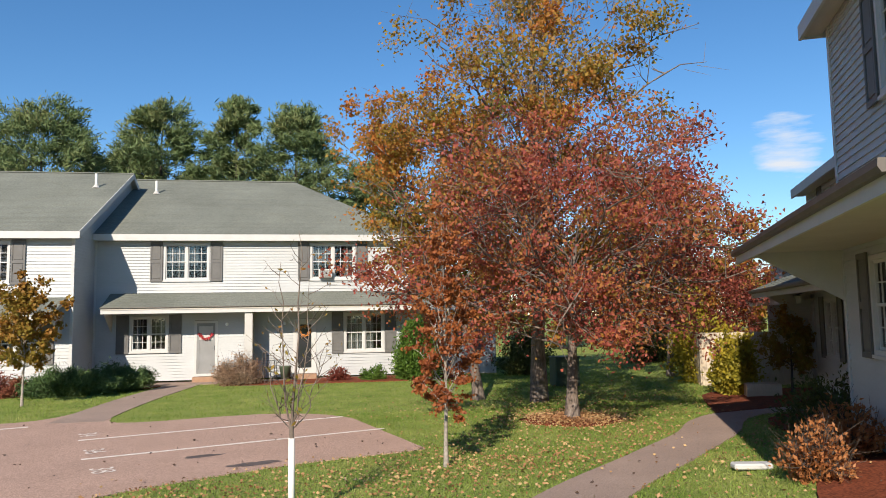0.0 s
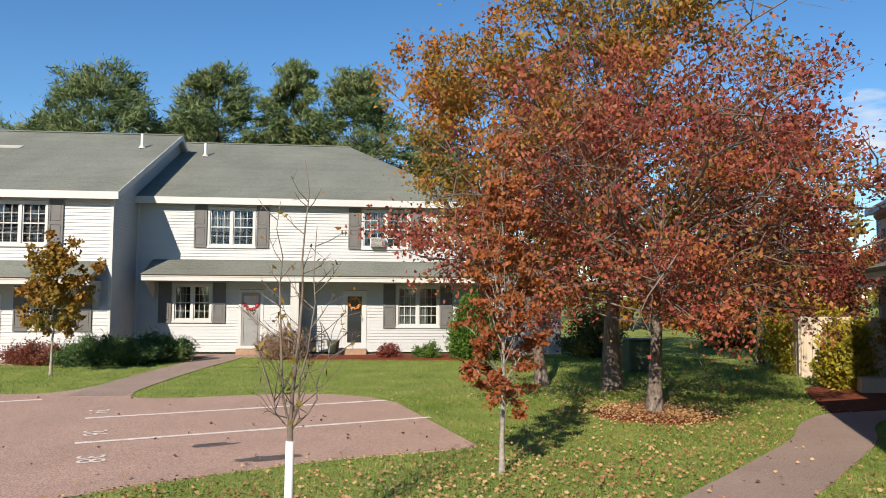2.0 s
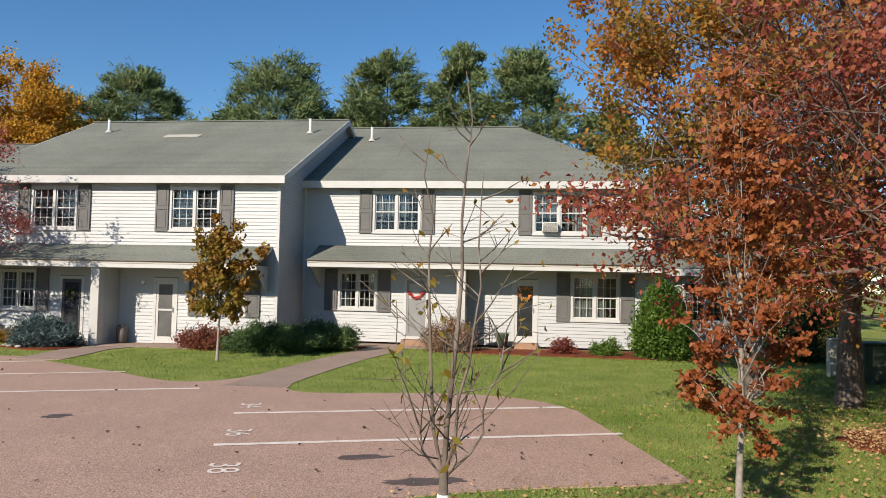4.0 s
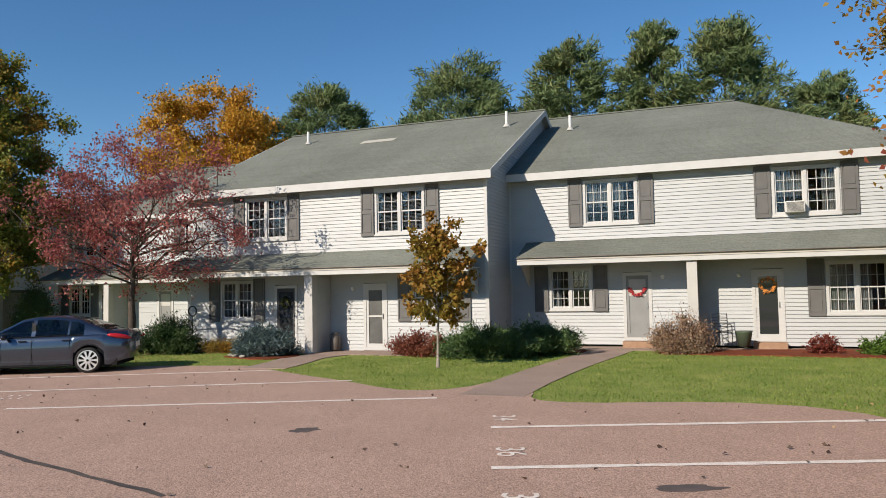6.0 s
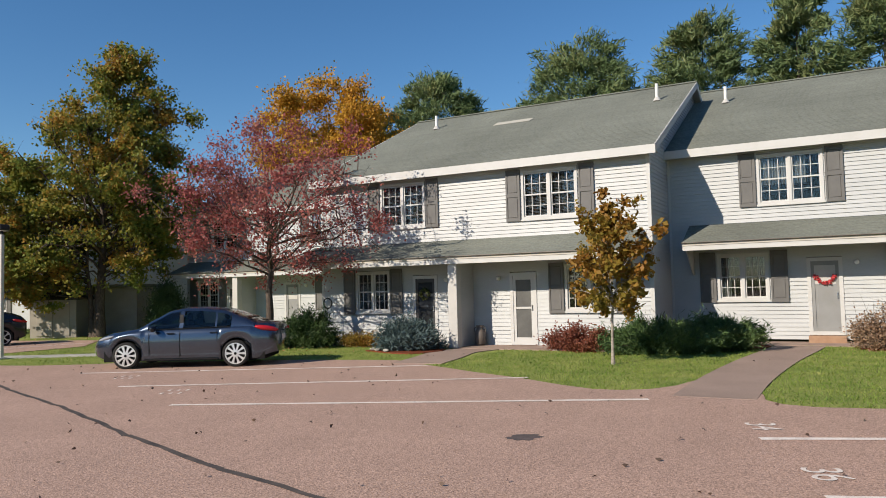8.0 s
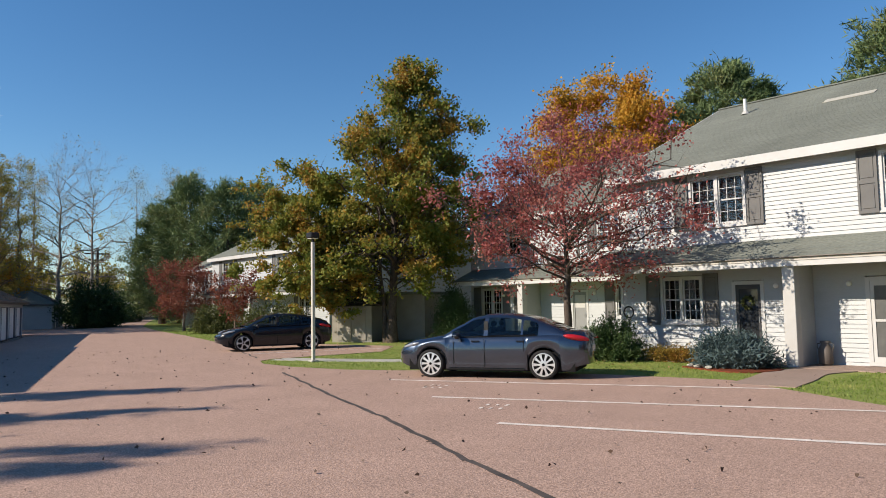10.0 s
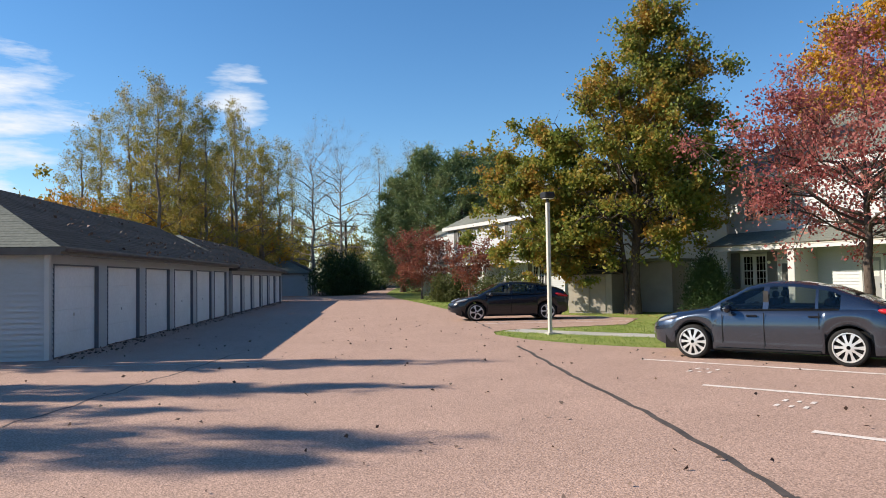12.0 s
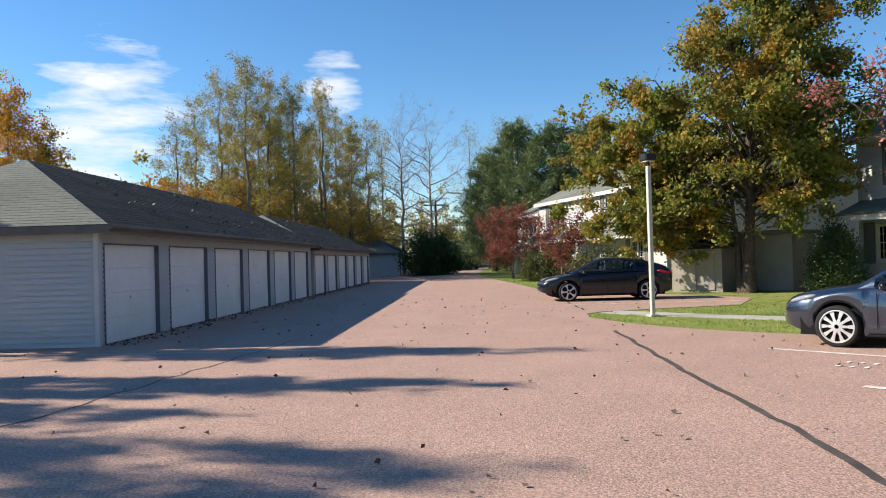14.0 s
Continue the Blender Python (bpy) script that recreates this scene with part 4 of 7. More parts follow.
def garage_row(name, label, corner, doors, spacing=3.28, z=0.0, hip=True, depth=6.6, rise=1.86):
    """Local frame: x along the doors away from the near end, y out over the lane, z up."""
    m = Matrix.LocRotScale((corner[0], corner[1], z), Euler((0, 0, math.atan2(G.y, G.x))), None) @ Matrix.Diagonal((1, -1, 1, 1))
    g = thing(name, label, "garage", Matrix.LocRotScale((corner[0], corner[1], z), Euler((0, 0, math.atan2(G.y, G.x))), None))
    L = doors * spacing + 0.25
    wall = 2.42
    # here -y points to the lane
    holes = [(0.22 + k * spacing, 0.22 + k * spacing + 2.62, -1, 2.08) for k in range(doors)]
    bm = bmesh.new()
    lap_wall(bm, 0, L, 0, wall, holes)
    tagged(part("front_siding", bm, SIDING, g, "white lapped siding piers"), kind="stuff")
    bm = bmesh.new()
    prev = 0.0
    for a, b, _, t in holes:
        if a - prev > 0.02:
            box(bm, prev, 0.001, 0, a, 0.14, wall)
        box(bm, a, 0.001, t, b, 0.14, wall)
        prev = b
    box(bm, prev, 0.001, 0, L, 0.14, wall)
    part("front_wall", bm, SIDING, g)
    bm = bmesh.new()
    zz = 0.0
    while zz < wall - 0.02:
        t = min(zz + COURSE, wall)
        for x, s in ((0, -1), (L, 1)):
            v = [bm.verts.new(p) for p in ((x + s * 0.036, 0, zz), (x + s * 0.036, depth, zz), (x + s * 0.001, depth, t), (x + s * 0.001, 0, t), (x - s * 0.02, 0, zz), (x - s * 0.02, depth, zz))]
            bm.faces.new(v[:4])
            bm.faces.new((v[0], v[4], v[5], v[1]))
        zz = t
    tagged(part("end_siding", bm, SIDING, g, "white lapped siding"), kind="stuff")
    part("shell", boxes((0.005, 0.141, 0, 0.14, depth, wall), (L - 0.14, 0.141, 0, L - 0.005, depth, wall), (0.141, depth - 0.14, 0, L - 0.141, depth, wall)), SIDING, g)
    part("corner_board", boxes((-0.046, -0.040, 0.02, 0.06, 0.06, wall)), TRIM, g)
    for a, b, _, t in holes:
        d = part("garage_door", boxes((a, 0.081, 0.02, b, 0.12, t)), GARAGE_DOOR, g, "white sectional garage door")
        for k in range(4):
            z0 = 0.02 + k * (t - 0.02) / 4
            part("panel", boxes((a + 0.01, 0.066, z0 + 0.006, b - 0.01, 0.082, z0 + (t - 0.02) / 4 - 0.006), bevel=0.005), GARAGE_DOOR, d)
        part("lock", boxes(((a + b) / 2 - 0.02, 0.046, 0.90, (a + b) / 2 + 0.02, 0.067, 0.97), bevel=0.004), METAL, d)
        # thin strips coloured dark for the shadow in the door recess
        part("jamb_shade", boxes((a - 0.012, -0.032, 0, a + 0.02, 0.065, t), (b - 0.02, -0.032, 0, b + 0.012, 0.065, t), (a + 0.02, -0.032, t - 0.02, b - 0.02, 0.065, t + 0.012)), SHADE_AND_SKIRT_GREY, g, "jamb strip coloured blue-grey for the shade of the door recess")
    oh = 0.38
    ze, zr = wall + 0.02, wall + rise
    fl, fr, br, bl = (-0.3, -oh, ze), (L + 0.3, -oh, ze), (L + 0.3, depth + oh, ze), (-0.3, depth + oh, ze)
    inset = depth / 2 if hip else 0.0
    rl, rr = (-0.3 + inset * 1.03, depth / 2, zr), (L + 0.3 - inset * 0.2, depth / 2, zr)
    # one roof in two tones: dark main slopes, hip ends in the paler shingle
    bm = bmesh.new()
    shingle_slope(bm, (fl, fr, rr, rl), 0.18)
    shingle_slope(bm, (br, bl, rl, rr), 0.18)
    roof = tagged(part("roof", bm, DARK_SHINGLE, g, "dark patchy shingle roof with fallen leaves"), kind="stuff")
    bm = bmesh.new()
    shingle_slope(bm, (bl, fl, rl, rl), 0.18)
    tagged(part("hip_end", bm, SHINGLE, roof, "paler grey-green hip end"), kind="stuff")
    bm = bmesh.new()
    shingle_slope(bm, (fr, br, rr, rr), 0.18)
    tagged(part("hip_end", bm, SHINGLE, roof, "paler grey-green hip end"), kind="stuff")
    bm = bmesh.new()
    vs = [bm.verts.new((p[0], p[1], p[2] - 0.012)) for p in (fl, fr, br, bl, rl, rr)]
    for f in ((0, 1, 5, 4), (2, 3, 4, 5), (3, 0, 4), (1, 2, 5)):
        bm.faces.new([vs[i] for i in f])
    part("deck", bm, DARK_SHINGLE, roof)
    part("fascia", boxes((-0.3, -oh, ze - 0.17, L + 0.3, -oh + 0.03, ze - 0.012), (-0.3, -oh + 0.031, ze - 0.17, -0.27, depth + oh, ze - 0.012)), GUTTER, roof)
    bm = bmesh.new()
    prism(bm, [(-oh - 0.10, ze), (-oh - 0.105, ze - 0.05), (-oh - 0.07, ze - 0.10), (-oh - 0.002, ze - 0.10), (-oh - 0.002, ze)], "x", -0.32, L + 0.32)
    part("gutter", bm, GUTTER, roof, "dark gutter")
    part("soffit", boxes((-0.27, -oh + 0.031, ze - 0.16, L + 0.27, -0.02, ze - 0.13), (-0.269, -0.019, ze - 0.16, -0.02, depth + oh, ze - 0.13)), SOFFIT, roof)
    return g

garage_a = garage_row("garage_block", "low white garage row with six doors and dark roof", (-28.20, 6.45), 6)
c2 = Vector((-28.20, 6.45)) + G * 20.6 - GN * 0.0
garage_b = garage_row("garage_block", "second garage row with six doors, end to end with the first", (c2.x, c2.y), 6, z=-0.12, spacing=3.3)
c3 = Vector((-28.20, 6.45)) + G * 58.0 + GN * 0.5
garage_c = garage_row("garage_block", "pale garage row at the far end of the lane", (c3.x, c3.y), 4, z=-0.1)

# ---- plants ----
class Tubes:
    """Collects tapered tubes into one mesh."""
    def __init__(self):
        self.v, self.f, self.n = [], [], 0

    def add(self, pts, radii, sides=5):
        pts = np.asarray(pts, float)
        d = np.gradient(pts, axis=0)
        d /= np.maximum(np.linalg.norm(d, axis=1, keepdims=True), 1e-9)
        a = np.cross(d, np.array((0.31, 0.87, 0.17)))
        a /= np.maximum(np.linalg.norm(a, axis=1, keepdims=True), 1e-9)
        b = np.cross(d, a)
        k = np.arange(sides) * 2 * np.pi / sides
        ring = pts[:, None, :] + np.asarray(radii, float)[:, None, None] * (np.cos(k)[None, :, None] * a[:, None, :] + np.sin(k)[None, :, None] * b[:, None, :])
        self.v.append(ring.reshape(-1, 3))
        m = len(pts)
        for i in range(m - 1):
            for j in range(sides):
                q = self.n + i * sides
                self.f.append((q + j, q + (j + 1) % sides, q + sides + (j + 1) % sides, q + sides + j))
        self.n += m * sides

    def mesh(self, name, mat, parent, label=""):
        me = bpy.data.meshes.new(name)
        me.from_pydata(np.concatenate(self.v).tolist(), [], self.f)
        me.materials.append(mat)
        me.polygons.foreach_set("use_smooth", [True] * len(me.polygons))
        ob = new(name, me)
        ob.parent = parent
        return tagged(ob, label) if label else ob


def leaf_mesh(name, centres, length, width, mat, parent, rng, label="", up_bias=0.0, axis=None, jitter=0.35, fold=0.25):
    """One mesh of many small pointed leaves, each its own island."""
    n = len(centres)
    c = np.asarray(centres)
    d = rng.normal(size=(n, 3)) if axis is None else np.asarray(axis) + rng.normal(size=(n, 3)) * jitter
    d[:, 2] -= up_bias
    d /= np.linalg.norm(d, axis=1, keepdims=True)
    s = np.cross(d, rng.normal(size=(n, 3)))
    s /= np.maximum(np.linalg.norm(s, axis=1, keepdims=True), 1e-9)
    nm = np.cross(d, s)
    k = (0.65 + 0.7 * rng.random(n))[:, None]
    ln, wd = length * k, width * k
    v = np.empty((n, 4, 3))
    v[:, 0], v[:, 2] = c - d * ln / 2, c + d * ln / 2
    v[:, 1] = c + s * wd / 2 + nm * wd * fold - d * ln * 0.06
    v[:, 3] = c - s * wd / 2 + nm * wd * fold - d * ln * 0.06
    me = bpy.data.meshes.new(name)
    me.vertices.add(n * 4)
    me.vertices.foreach_set("co", v.reshape(-1))
    me.loops.add(n * 4)
    me.loops.foreach_set("vertex_index", np.arange(n * 4, dtype=np.int32))
    me.polygons.add(n)
    me.polygons.foreach_set("loop_start", np.arange(0, n * 4, 4, dtype=np.int32))
    me.update(calc_edges=True)
    me.materials.append(mat)
    ob = new(name, me)
    if parent is not None:
        ob.parent = parent
    return tagged(ob, label) if label else ob


def profile_radius(kind, f):
    if kind == "round":
        return max(0.05, math.sqrt(max(0.0, 1 - (2 * f - 0.86) ** 2 / 1.3)))
    if kind == "egg":
        return max(0.06, min(1.0, (f * 3.2 + 0.42)) * (1 - f ** 2.1) ** 0.75)
    if kind == "cone":
        return max(0.05, min(1.0, f * 6 + 0.5) * (1.02 - f) ** 0.85)
    if kind == "vase":
        return max(0.08, (0.35 + 0.85 * f) * (1 - max(0, f - 0.6) ** 2 * 5))
    return max(0.12, (0.62 + 0.42 * math.sin(f * 3.0)) * (1.0 - f ** 3.2) + 0.10)


def tree(name, label, base, height, radius, crown_base, kind, trunk_r, limbs, leaves, leaf, mat, bark, seed, category="tree", group="", fork=None, spread=0.35, bare=0.0,
         secondary=7, twigs=3, lean=(0, 0), droop=0.0, wrap=0.0, leaf_label="", clump=None, limb_start=0.5, pad=1.0, gap=0.0, cell=None, off=(0, 0)):
    """A tapered trunk with limbs, branches and twigs, and leaves gathered about the twigs."""
    rng = np.random.default_rng(seed)
    x, y = base
    z0 = ground_z(x, y) - 0.03
    t = thing(name, label, category, pose(x, y, z0), group)
    wood, foliage, bias = Tubes(), [], []
    top = height * (0.9 if kind in ("cone", "pine", "egg") else 0.72)
    trunk = [np.array((lean[0] * (k / 8) ** 1.4 + rng.normal() * 0.012 * height * (k > 1) * 0.35, lean[1] * (k / 8) ** 1.4 + rng.normal() * 0.012 * height * (k > 1) * 0.35, top * k / 8)) for k in range(9)]
    wood.add(trunk, [trunk_r * (1.35 if k == 0 else 1.0) * (1 - 0.11 * k) for k in range(9)], 9)
    lobes = rng.random(5) * 6.28
    def on_trunk(h):
        f = clamp(h / top) * 8
        i = min(int(f), 7)
        return trunk[i] + (trunk[i + 1] - trunk[i]) * (f - i)
    ch = height - crown_base
    for i in range(limbs):
        f = (i + 0.5 + rng.random() * 0.5 - 0.25) / limbs
        f = clamp(f, 0.02, 0.98)
        az = i * 2.39996 + rng.normal() * 0.35
        wob = 0.84 + 0.16 * math.sin(az * 2 + lobes[0]) + 0.12 * math.sin(az * 3 + f * 7 + lobes[1])
        r = radius * profile_radius(kind, f) * wob * (0.82 + 0.22 * rng.random())
        end = np.array((math.cos(az) * r + lean[0] * f + off[0], math.sin(az) * r + lean[1] * f + off[1], crown_base + ch * f))
        start_h = clamp(crown_base * (0.75 + 0.2 * rng.random()) + (end[2] - crown_base) * limb_start, crown_base * 0.6, top * 0.98)
        if kind in ("cone", "pine"):
            start_h = clamp(end[2] - r * 0.12 + droop * r, crown_base * 0.6, top)
        a = on_trunk(start_h)
        mid = a * 0.45 + end * 0.55
        mid[2] += (0.10 * r if kind not in ("cone", "pine") else 0.02 * r) + rng.normal() * 0.05 * r
        s = np.linspace(0, 1, 6)[:, None]
        path = (1 - s) ** 2 * a + 2 * s * (1 - s) * mid + s ** 2 * end
        path[1:-1] += rng.normal(size=(4, 3)) * 0.03 * max(r, 0.5)
        lr = max(0.006, trunk_r * (0.42 if kind not in ("cone", "pine") else 0.2) * (1.05 - f) ** 0.5 * clamp(r / radius, 0.3, 1))
        wood.add(path, lr * np.linspace(1, 0.22, 6), 6)
        for j in range(secondary):
            g = 0.30 + 0.70 * (j + rng.random()) / secondary
            q = g * 5
            k = min(int(q), 4)
            p = path[k] + (path[k + 1] - path[k]) * (q - k)
            out_dir = end - a
            out_dir = out_dir / max(np.linalg.norm(out_dir), 1e-6)
            d = rng.normal(size=3) * np.array((1, 1, 0.75)) + out_dir * 0.8 + np.array((0, 0, 0.25 - droop))
            d /= np.linalg.norm(d)
            ln = (clump or radius * spread) * (0.6 + 0.7 * rng.random()) * (1.15 - 0.4 * g)
            e = p + d * ln
            m2 = (p + e) / 2 + rng.normal(size=3) * 0.08 * ln
            wood.add([p, m2, e], [lr * 0.42, lr * 0.28, lr * 0.10 + 0.002], 4)
            for w in range(twigs):
                h = 0.35 + 0.65 * rng.random()
                b0 = p + (e - p) * h
                d2 = d * 0.7 + rng.normal(size=3) * 0.75
                d2 /= np.linalg.norm(d2)
                tl = ln * (0.35 + 0.3 * rng.random())
                tip = b0 + d2 * tl
                if bare > 0 or w == 0:
                    wood.add([b0, tip], [max(0.004, lr * 0.16), 0.003], 3)
                foliage.append((b0, tip, e - a))
    n_tw = len(foliage)
    keep = rng.random(n_tw) >= bare
    if leaves and keep.any():
        A = np.array([q[0] for q in foliage])[keep]
        B = np.array([q[1] for q in foliage])[keep]
        O = np.array([q[2] for q in foliage])[keep]
        w = rng.random(len(A)) ** 1.2 + 0.15
        if gap > 0:
            # boughs thick with leaves, and thin stretches between them where sky and limbs show
            size = cell or radius * 0.26
            shift = Vector((seed * 1.7, seed * 0.9, seed * 2.3))
            bough = np.array([noise.noise(Vector(((p[0]) / size, (p[1]) / size, p[2] / size * 1.35)) + shift) for p in (A + B) / 2])
            w *= np.clip(0.5 + bough * (1.2 + 3.0 * gap), max(0.02, 0.4 - gap * 0.5), 1.6)
        pick = rng.choice(len(A), leaves, p=w / w.sum())
        s = rng.random(leaves)[:, None] * 1.15
        pos = A[pick] + (B[pick] - A[pick]) * s + rng.normal(size=(leaves, 3)) * np.array((1, 1, pad)) * (clump or radius * spread) * 0.17
        ax = None
        if kind in ("cone", "pine"):
            ax = O[pick] / np.maximum(np.linalg.norm(O[pick], axis=1, keepdims=True), 1e-6)
        leaf_mesh("crown", pos, leaf[0], leaf[1], mat, t, rng, leaf_label, up_bias=0.35 if ax is None else -0.25, axis=ax, jitter=0.75)
    wood.mesh("trunk", bark, t)
    if wrap:
        bm = bmesh.new()
        tube(bm, [(0, 0, 0.02), (0, 0, wrap)], [trunk_r * 1.28, trunk_r * 1.16], 10)
        part("trunk_wrap", bm, WHITE_WRAP, t, "white protective trunk wrap", smooth=True)
    return t


def shrub(name, label, base, size, leaves, leaf, mat, seed, kind="mound", stems=26, category="shrub", group="", bare=False, turn=0.0):
    """A bush: stems that fan out from the root, and leaves about them with an uneven outline."""
    rng = np.random.default_rng(seed)
    x, y = base
    t = thing(name, label, category, pose(x, y, ground_z(x, y) - 0.02, 0, 0, turn), group)
    rx, ry, h = size
    wood = Tubes()
    pos, axes = [], []
    per = leaves // stems
    for i in range(stems):
        az, el = i * 2.39996, rng.random()
        if kind == "column":
            f = (i + 0.5) / stems
            r = min(1, (f * 4 + 0.55)) * (1 - f ** 2.2) ** 0.6 * (0.9 + 0.1 * rng.random())
            end = np.array((math.cos(az) * rx * r, math.sin(az) * ry * r, h * f))
            a = np.array((0, 0, h * f * 0.6))
        elif kind == "spread":
            r = math.sqrt(rng.random()) * (0.9 + 0.25 * rng.random())
            end = np.array((math.cos(az) * rx * r, math.sin(az) * ry * r, h * (0.5 + 0.5 * rng.random()) * (1.15 - 0.6 * r)))
            a = np.array((end[0] * 0.25, end[1] * 0.25, 0.05))
        else:
            r = math.sqrt(max(0, 1 - el * el)) * (0.85 + 0.25 * rng.random())
            end = np.array((math.cos(az) * rx * r, math.sin(az) * ry * r, h * (0.18 + 0.82 * el) * (0.9 + 0.2 * rng.random())))
            a = np.array((end[0] * 0.15, end[1] * 0.15, 0.0))
        mid = (a + end) / 2 + np.array((0, 0, 0.1 * h))
        wood.add([a, mid, end], [0.014, 0.009, 0.004], 4)
        sp = 0.115 * (rx + ry + h) / 3 * (1.0 if kind != "spread" else 0.8)
        s = rng.random(per) ** 0.6
        p = a + (end - a) * s[:, None] + rng.normal(size=(per, 3)) * sp
        p[:, 2] = np.maximum(p[:, 2], 0.03)
        pos.append(p)
        o = end - a * 0.5
        axes.append(np.tile(o / max(np.linalg.norm(o), 1e-6), (per, 1)))
        if bare:
            for _ in range(5):
                q = mid + (end - mid) * rng.random()
                wood.add([q, q + rng.normal(size=3) * 0.18 * h + np.array((0, 0, 0.12 * h))], [0.004, 0.002], 3)
    leaf_mesh("foliage", np.concatenate(pos), leaf[0], leaf[1], mat, t, rng, axis=np.concatenate(axes), jitter=0.8)
    wood.mesh("stem", DARK_BARK, t)
    return t


def young_tree(at, height, seed):
    """A thin wrapped stem that forks into a few upright shoots with spreading side twigs and a handful of leaves."""
    rng = np.random.default_rng(seed)
    t = thing("young_tree", "bare young tree with a white trunk wrap", "tree", pose(at[0], at[1], ground_z(*at) - 0.02))
    wood, tips = Tubes(), []
    fork = 1.12
    wood.add([(0, 0, 0), (0.004, 0.0, 0.6), (0.0, 0.006, fork)], [0.034, 0.029, 0.026], 10)
    shoots = [(0.10, 0.04, 1.0, 0.019), (-0.14, 0.05, 0.84, 0.013), (0.22, -0.10, 0.74, 0.011), (-0.34, 0.10, 0.42, 0.008), (0.40, 0.14, 0.40, 0.008)]
    for sx, sy, reach, r in shoots:
        top = fork + (height - fork) * reach
        pts = [np.array((sx * (0.15 + 0.85 * k ** 0.7) + rng.normal() * 0.018, sy * (0.15 + 0.85 * k ** 0.7) + rng.normal() * 0.018, fork - 0.03 + (top - fork) * k)) for k in np.linspace(0, 1, 9)]
        pts[0] = np.array((0, 0, fork - 0.05))
        wood.add(pts, np.linspace(r, 0.003, 9), 6)
        for k in range(int(15 * reach) + 2):
            f = rng.random() ** 1.25 * 0.92 + 0.04
            q = f * 8
            m = min(int(q), 7)
            p = pts[m] + (pts[m + 1] - pts[m]) * (q - m)
            az = rng.random() * 6.283
            ln = (0.62 - 0.42 * f) * (0.45 + 0.75 * rng.random())
            d = np.array((math.cos(az), math.sin(az), 0.35 + 0.75 * rng.random()))
            d /= np.linalg.norm(d)
            e = p + d * ln + np.array((0, 0, 0.10 * ln))
            mid = (p + e) / 2 - np.array((0, 0, 0.06 * ln)) + rng.normal(size=3) * 0.03 * ln
            wood.add([p, mid, e], [0.0055, 0.004, 0.002], 4)
            tips.append(e)
            for _ in range(2):
                b0 = mid + (e - mid) * rng.random()
                b1 = b0 + (d * 0.6 + rng.normal(size=3) * 0.55) * ln * 0.35
                wood.add([b0, b1], [0.003, 0.0015], 3)
                tips.append(b1)
    tips = np.array(tips)
    pick = rng.choice(len(tips), 85)
    leaf_mesh("crown", tips[pick] + rng.normal(size=(85, 3)) * 0.02, 0.062, 0.03, TAN_LEAF, t, rng, "a few curled yellow-brown leaves", up_bias=0.6)
    wood.mesh("trunk", BARK, t)
    bm = bmesh.new()
    tube(bm, [(0, 0, 0.02), (0, 0, 0.5), (0, 0, 0.98)], [0.043, 0.039, 0.035], 12)
    part("trunk_wrap", bm, WHITE_WRAP, t, "white protective trunk wrap", smooth=True)
    return t


# the large trees of the lawn
tree("crab_apple_tree", "crimson-leaved crab apple tree in a ring of fallen leaves", (3.6, 14.9), 6.7, 5.1, 1.9, "round", 0.15, 46, 40000, (0.088, 0.054), CRIMSON, BARK, 21, lean=(0.2, -0.2), secondary=10, spread=0.24, bare=0.10, pad=0.6, gap=0.75, cell=0.95)
tree("maple_tree", "tall maple with amber and green leaves, thinning at the top", (4.0, 18.6), 14.8, 4.6, 4.0, "egg", 0.21, 46, 30000, (0.105, 0.078), AMBER, BARK, 22, secondary=9, spread=0.30, bare=0.5, pad=0.6, gap=0.7)
tree("maple_tree", "smaller amber maple behind the crab apple", (2.5, 19.6), 9.2, 3.7, 3.2, "round", 0.15, 34, 26000, (0.105, 0.075), AMBER, BARK, 29, lean=(-1.7, 0.3), secondary=8, spread=0.28, bare=0.2, pad=0.6, gap=0.6)
tree("maple_tree", "orange maple beside the fence", (11.2, 24.9), 7.7, 3.2, 2.3, "round", 0.13, 32, 19000, (0.11, 0.08), AMBER, BARK, 19, secondary=8, spread=0.28, bare=0.15, pad=0.6, gap=0.5)
tree("maple_sapling", "young maple with rust-orange leaves on the lawn", (-0.15, 10.45), 4.45, 0.64, 0.95, "egg", 0.036, 36, 7000, (0.064, 0.044), RUST, PALE_BARK, 23, secondary=5, spread=0.38, pad=0.5, gap=0.4, cell=0.3)
young_tree((-2.5, 7.55), 3.45, 24)
tree("maple_sapling", "young maple with yellow-bronze leaves and pale trunk", (-10.6, 22.3), 3.85, 0.95, 1.3, "round", 0.04, 26, 6200, (0.12, 0.085), TAN_LEAF, PALE_BARK, 25, secondary=5, spread=0.34, gap=0.3, cell=0.45)
tree("crab_apple_tree", "thinning crab apple tree with dark red leaves", (-21.9, 23.7), 7.0, 4.0, 2.75, "round", 0.15, 36, 17000, (0.09, 0.06), ROSE, DARK_BARK, 26, secondary=9, spread=0.24, bare=0.28, gap=0.6)
tree("maple_tree", "broad dark maple with green and bronze leaves", (-35.2, 27.55), 12.8, 4.7, 2.9, "egg", 0.23, 62, 66000, (0.145, 0.105), OAK_LEAF, DARK_BARK, 27, lean=(0.4, 0.5), secondary=9, spread=0.24, pad=0.6, gap=0.8, cell=1.2, off=(0.4, 0.5))
# the maple's low overhang, which also shades the shed; its own stem is added
tree("maple_tree", "low boughs of the dark maple over the parked car, on an added stem", (-35.45, 27.4), 8.6, 3.6, 1.9, "round", 0.13, 46, 52000, (0.145, 0.105), OAK_LEAF, DARK_BARK, 31, lean=(-0.5, -0.3), secondary=8, spread=0.25, pad=0.6, gap=0.5, cell=1.1, off=(-3.5, -2.4))
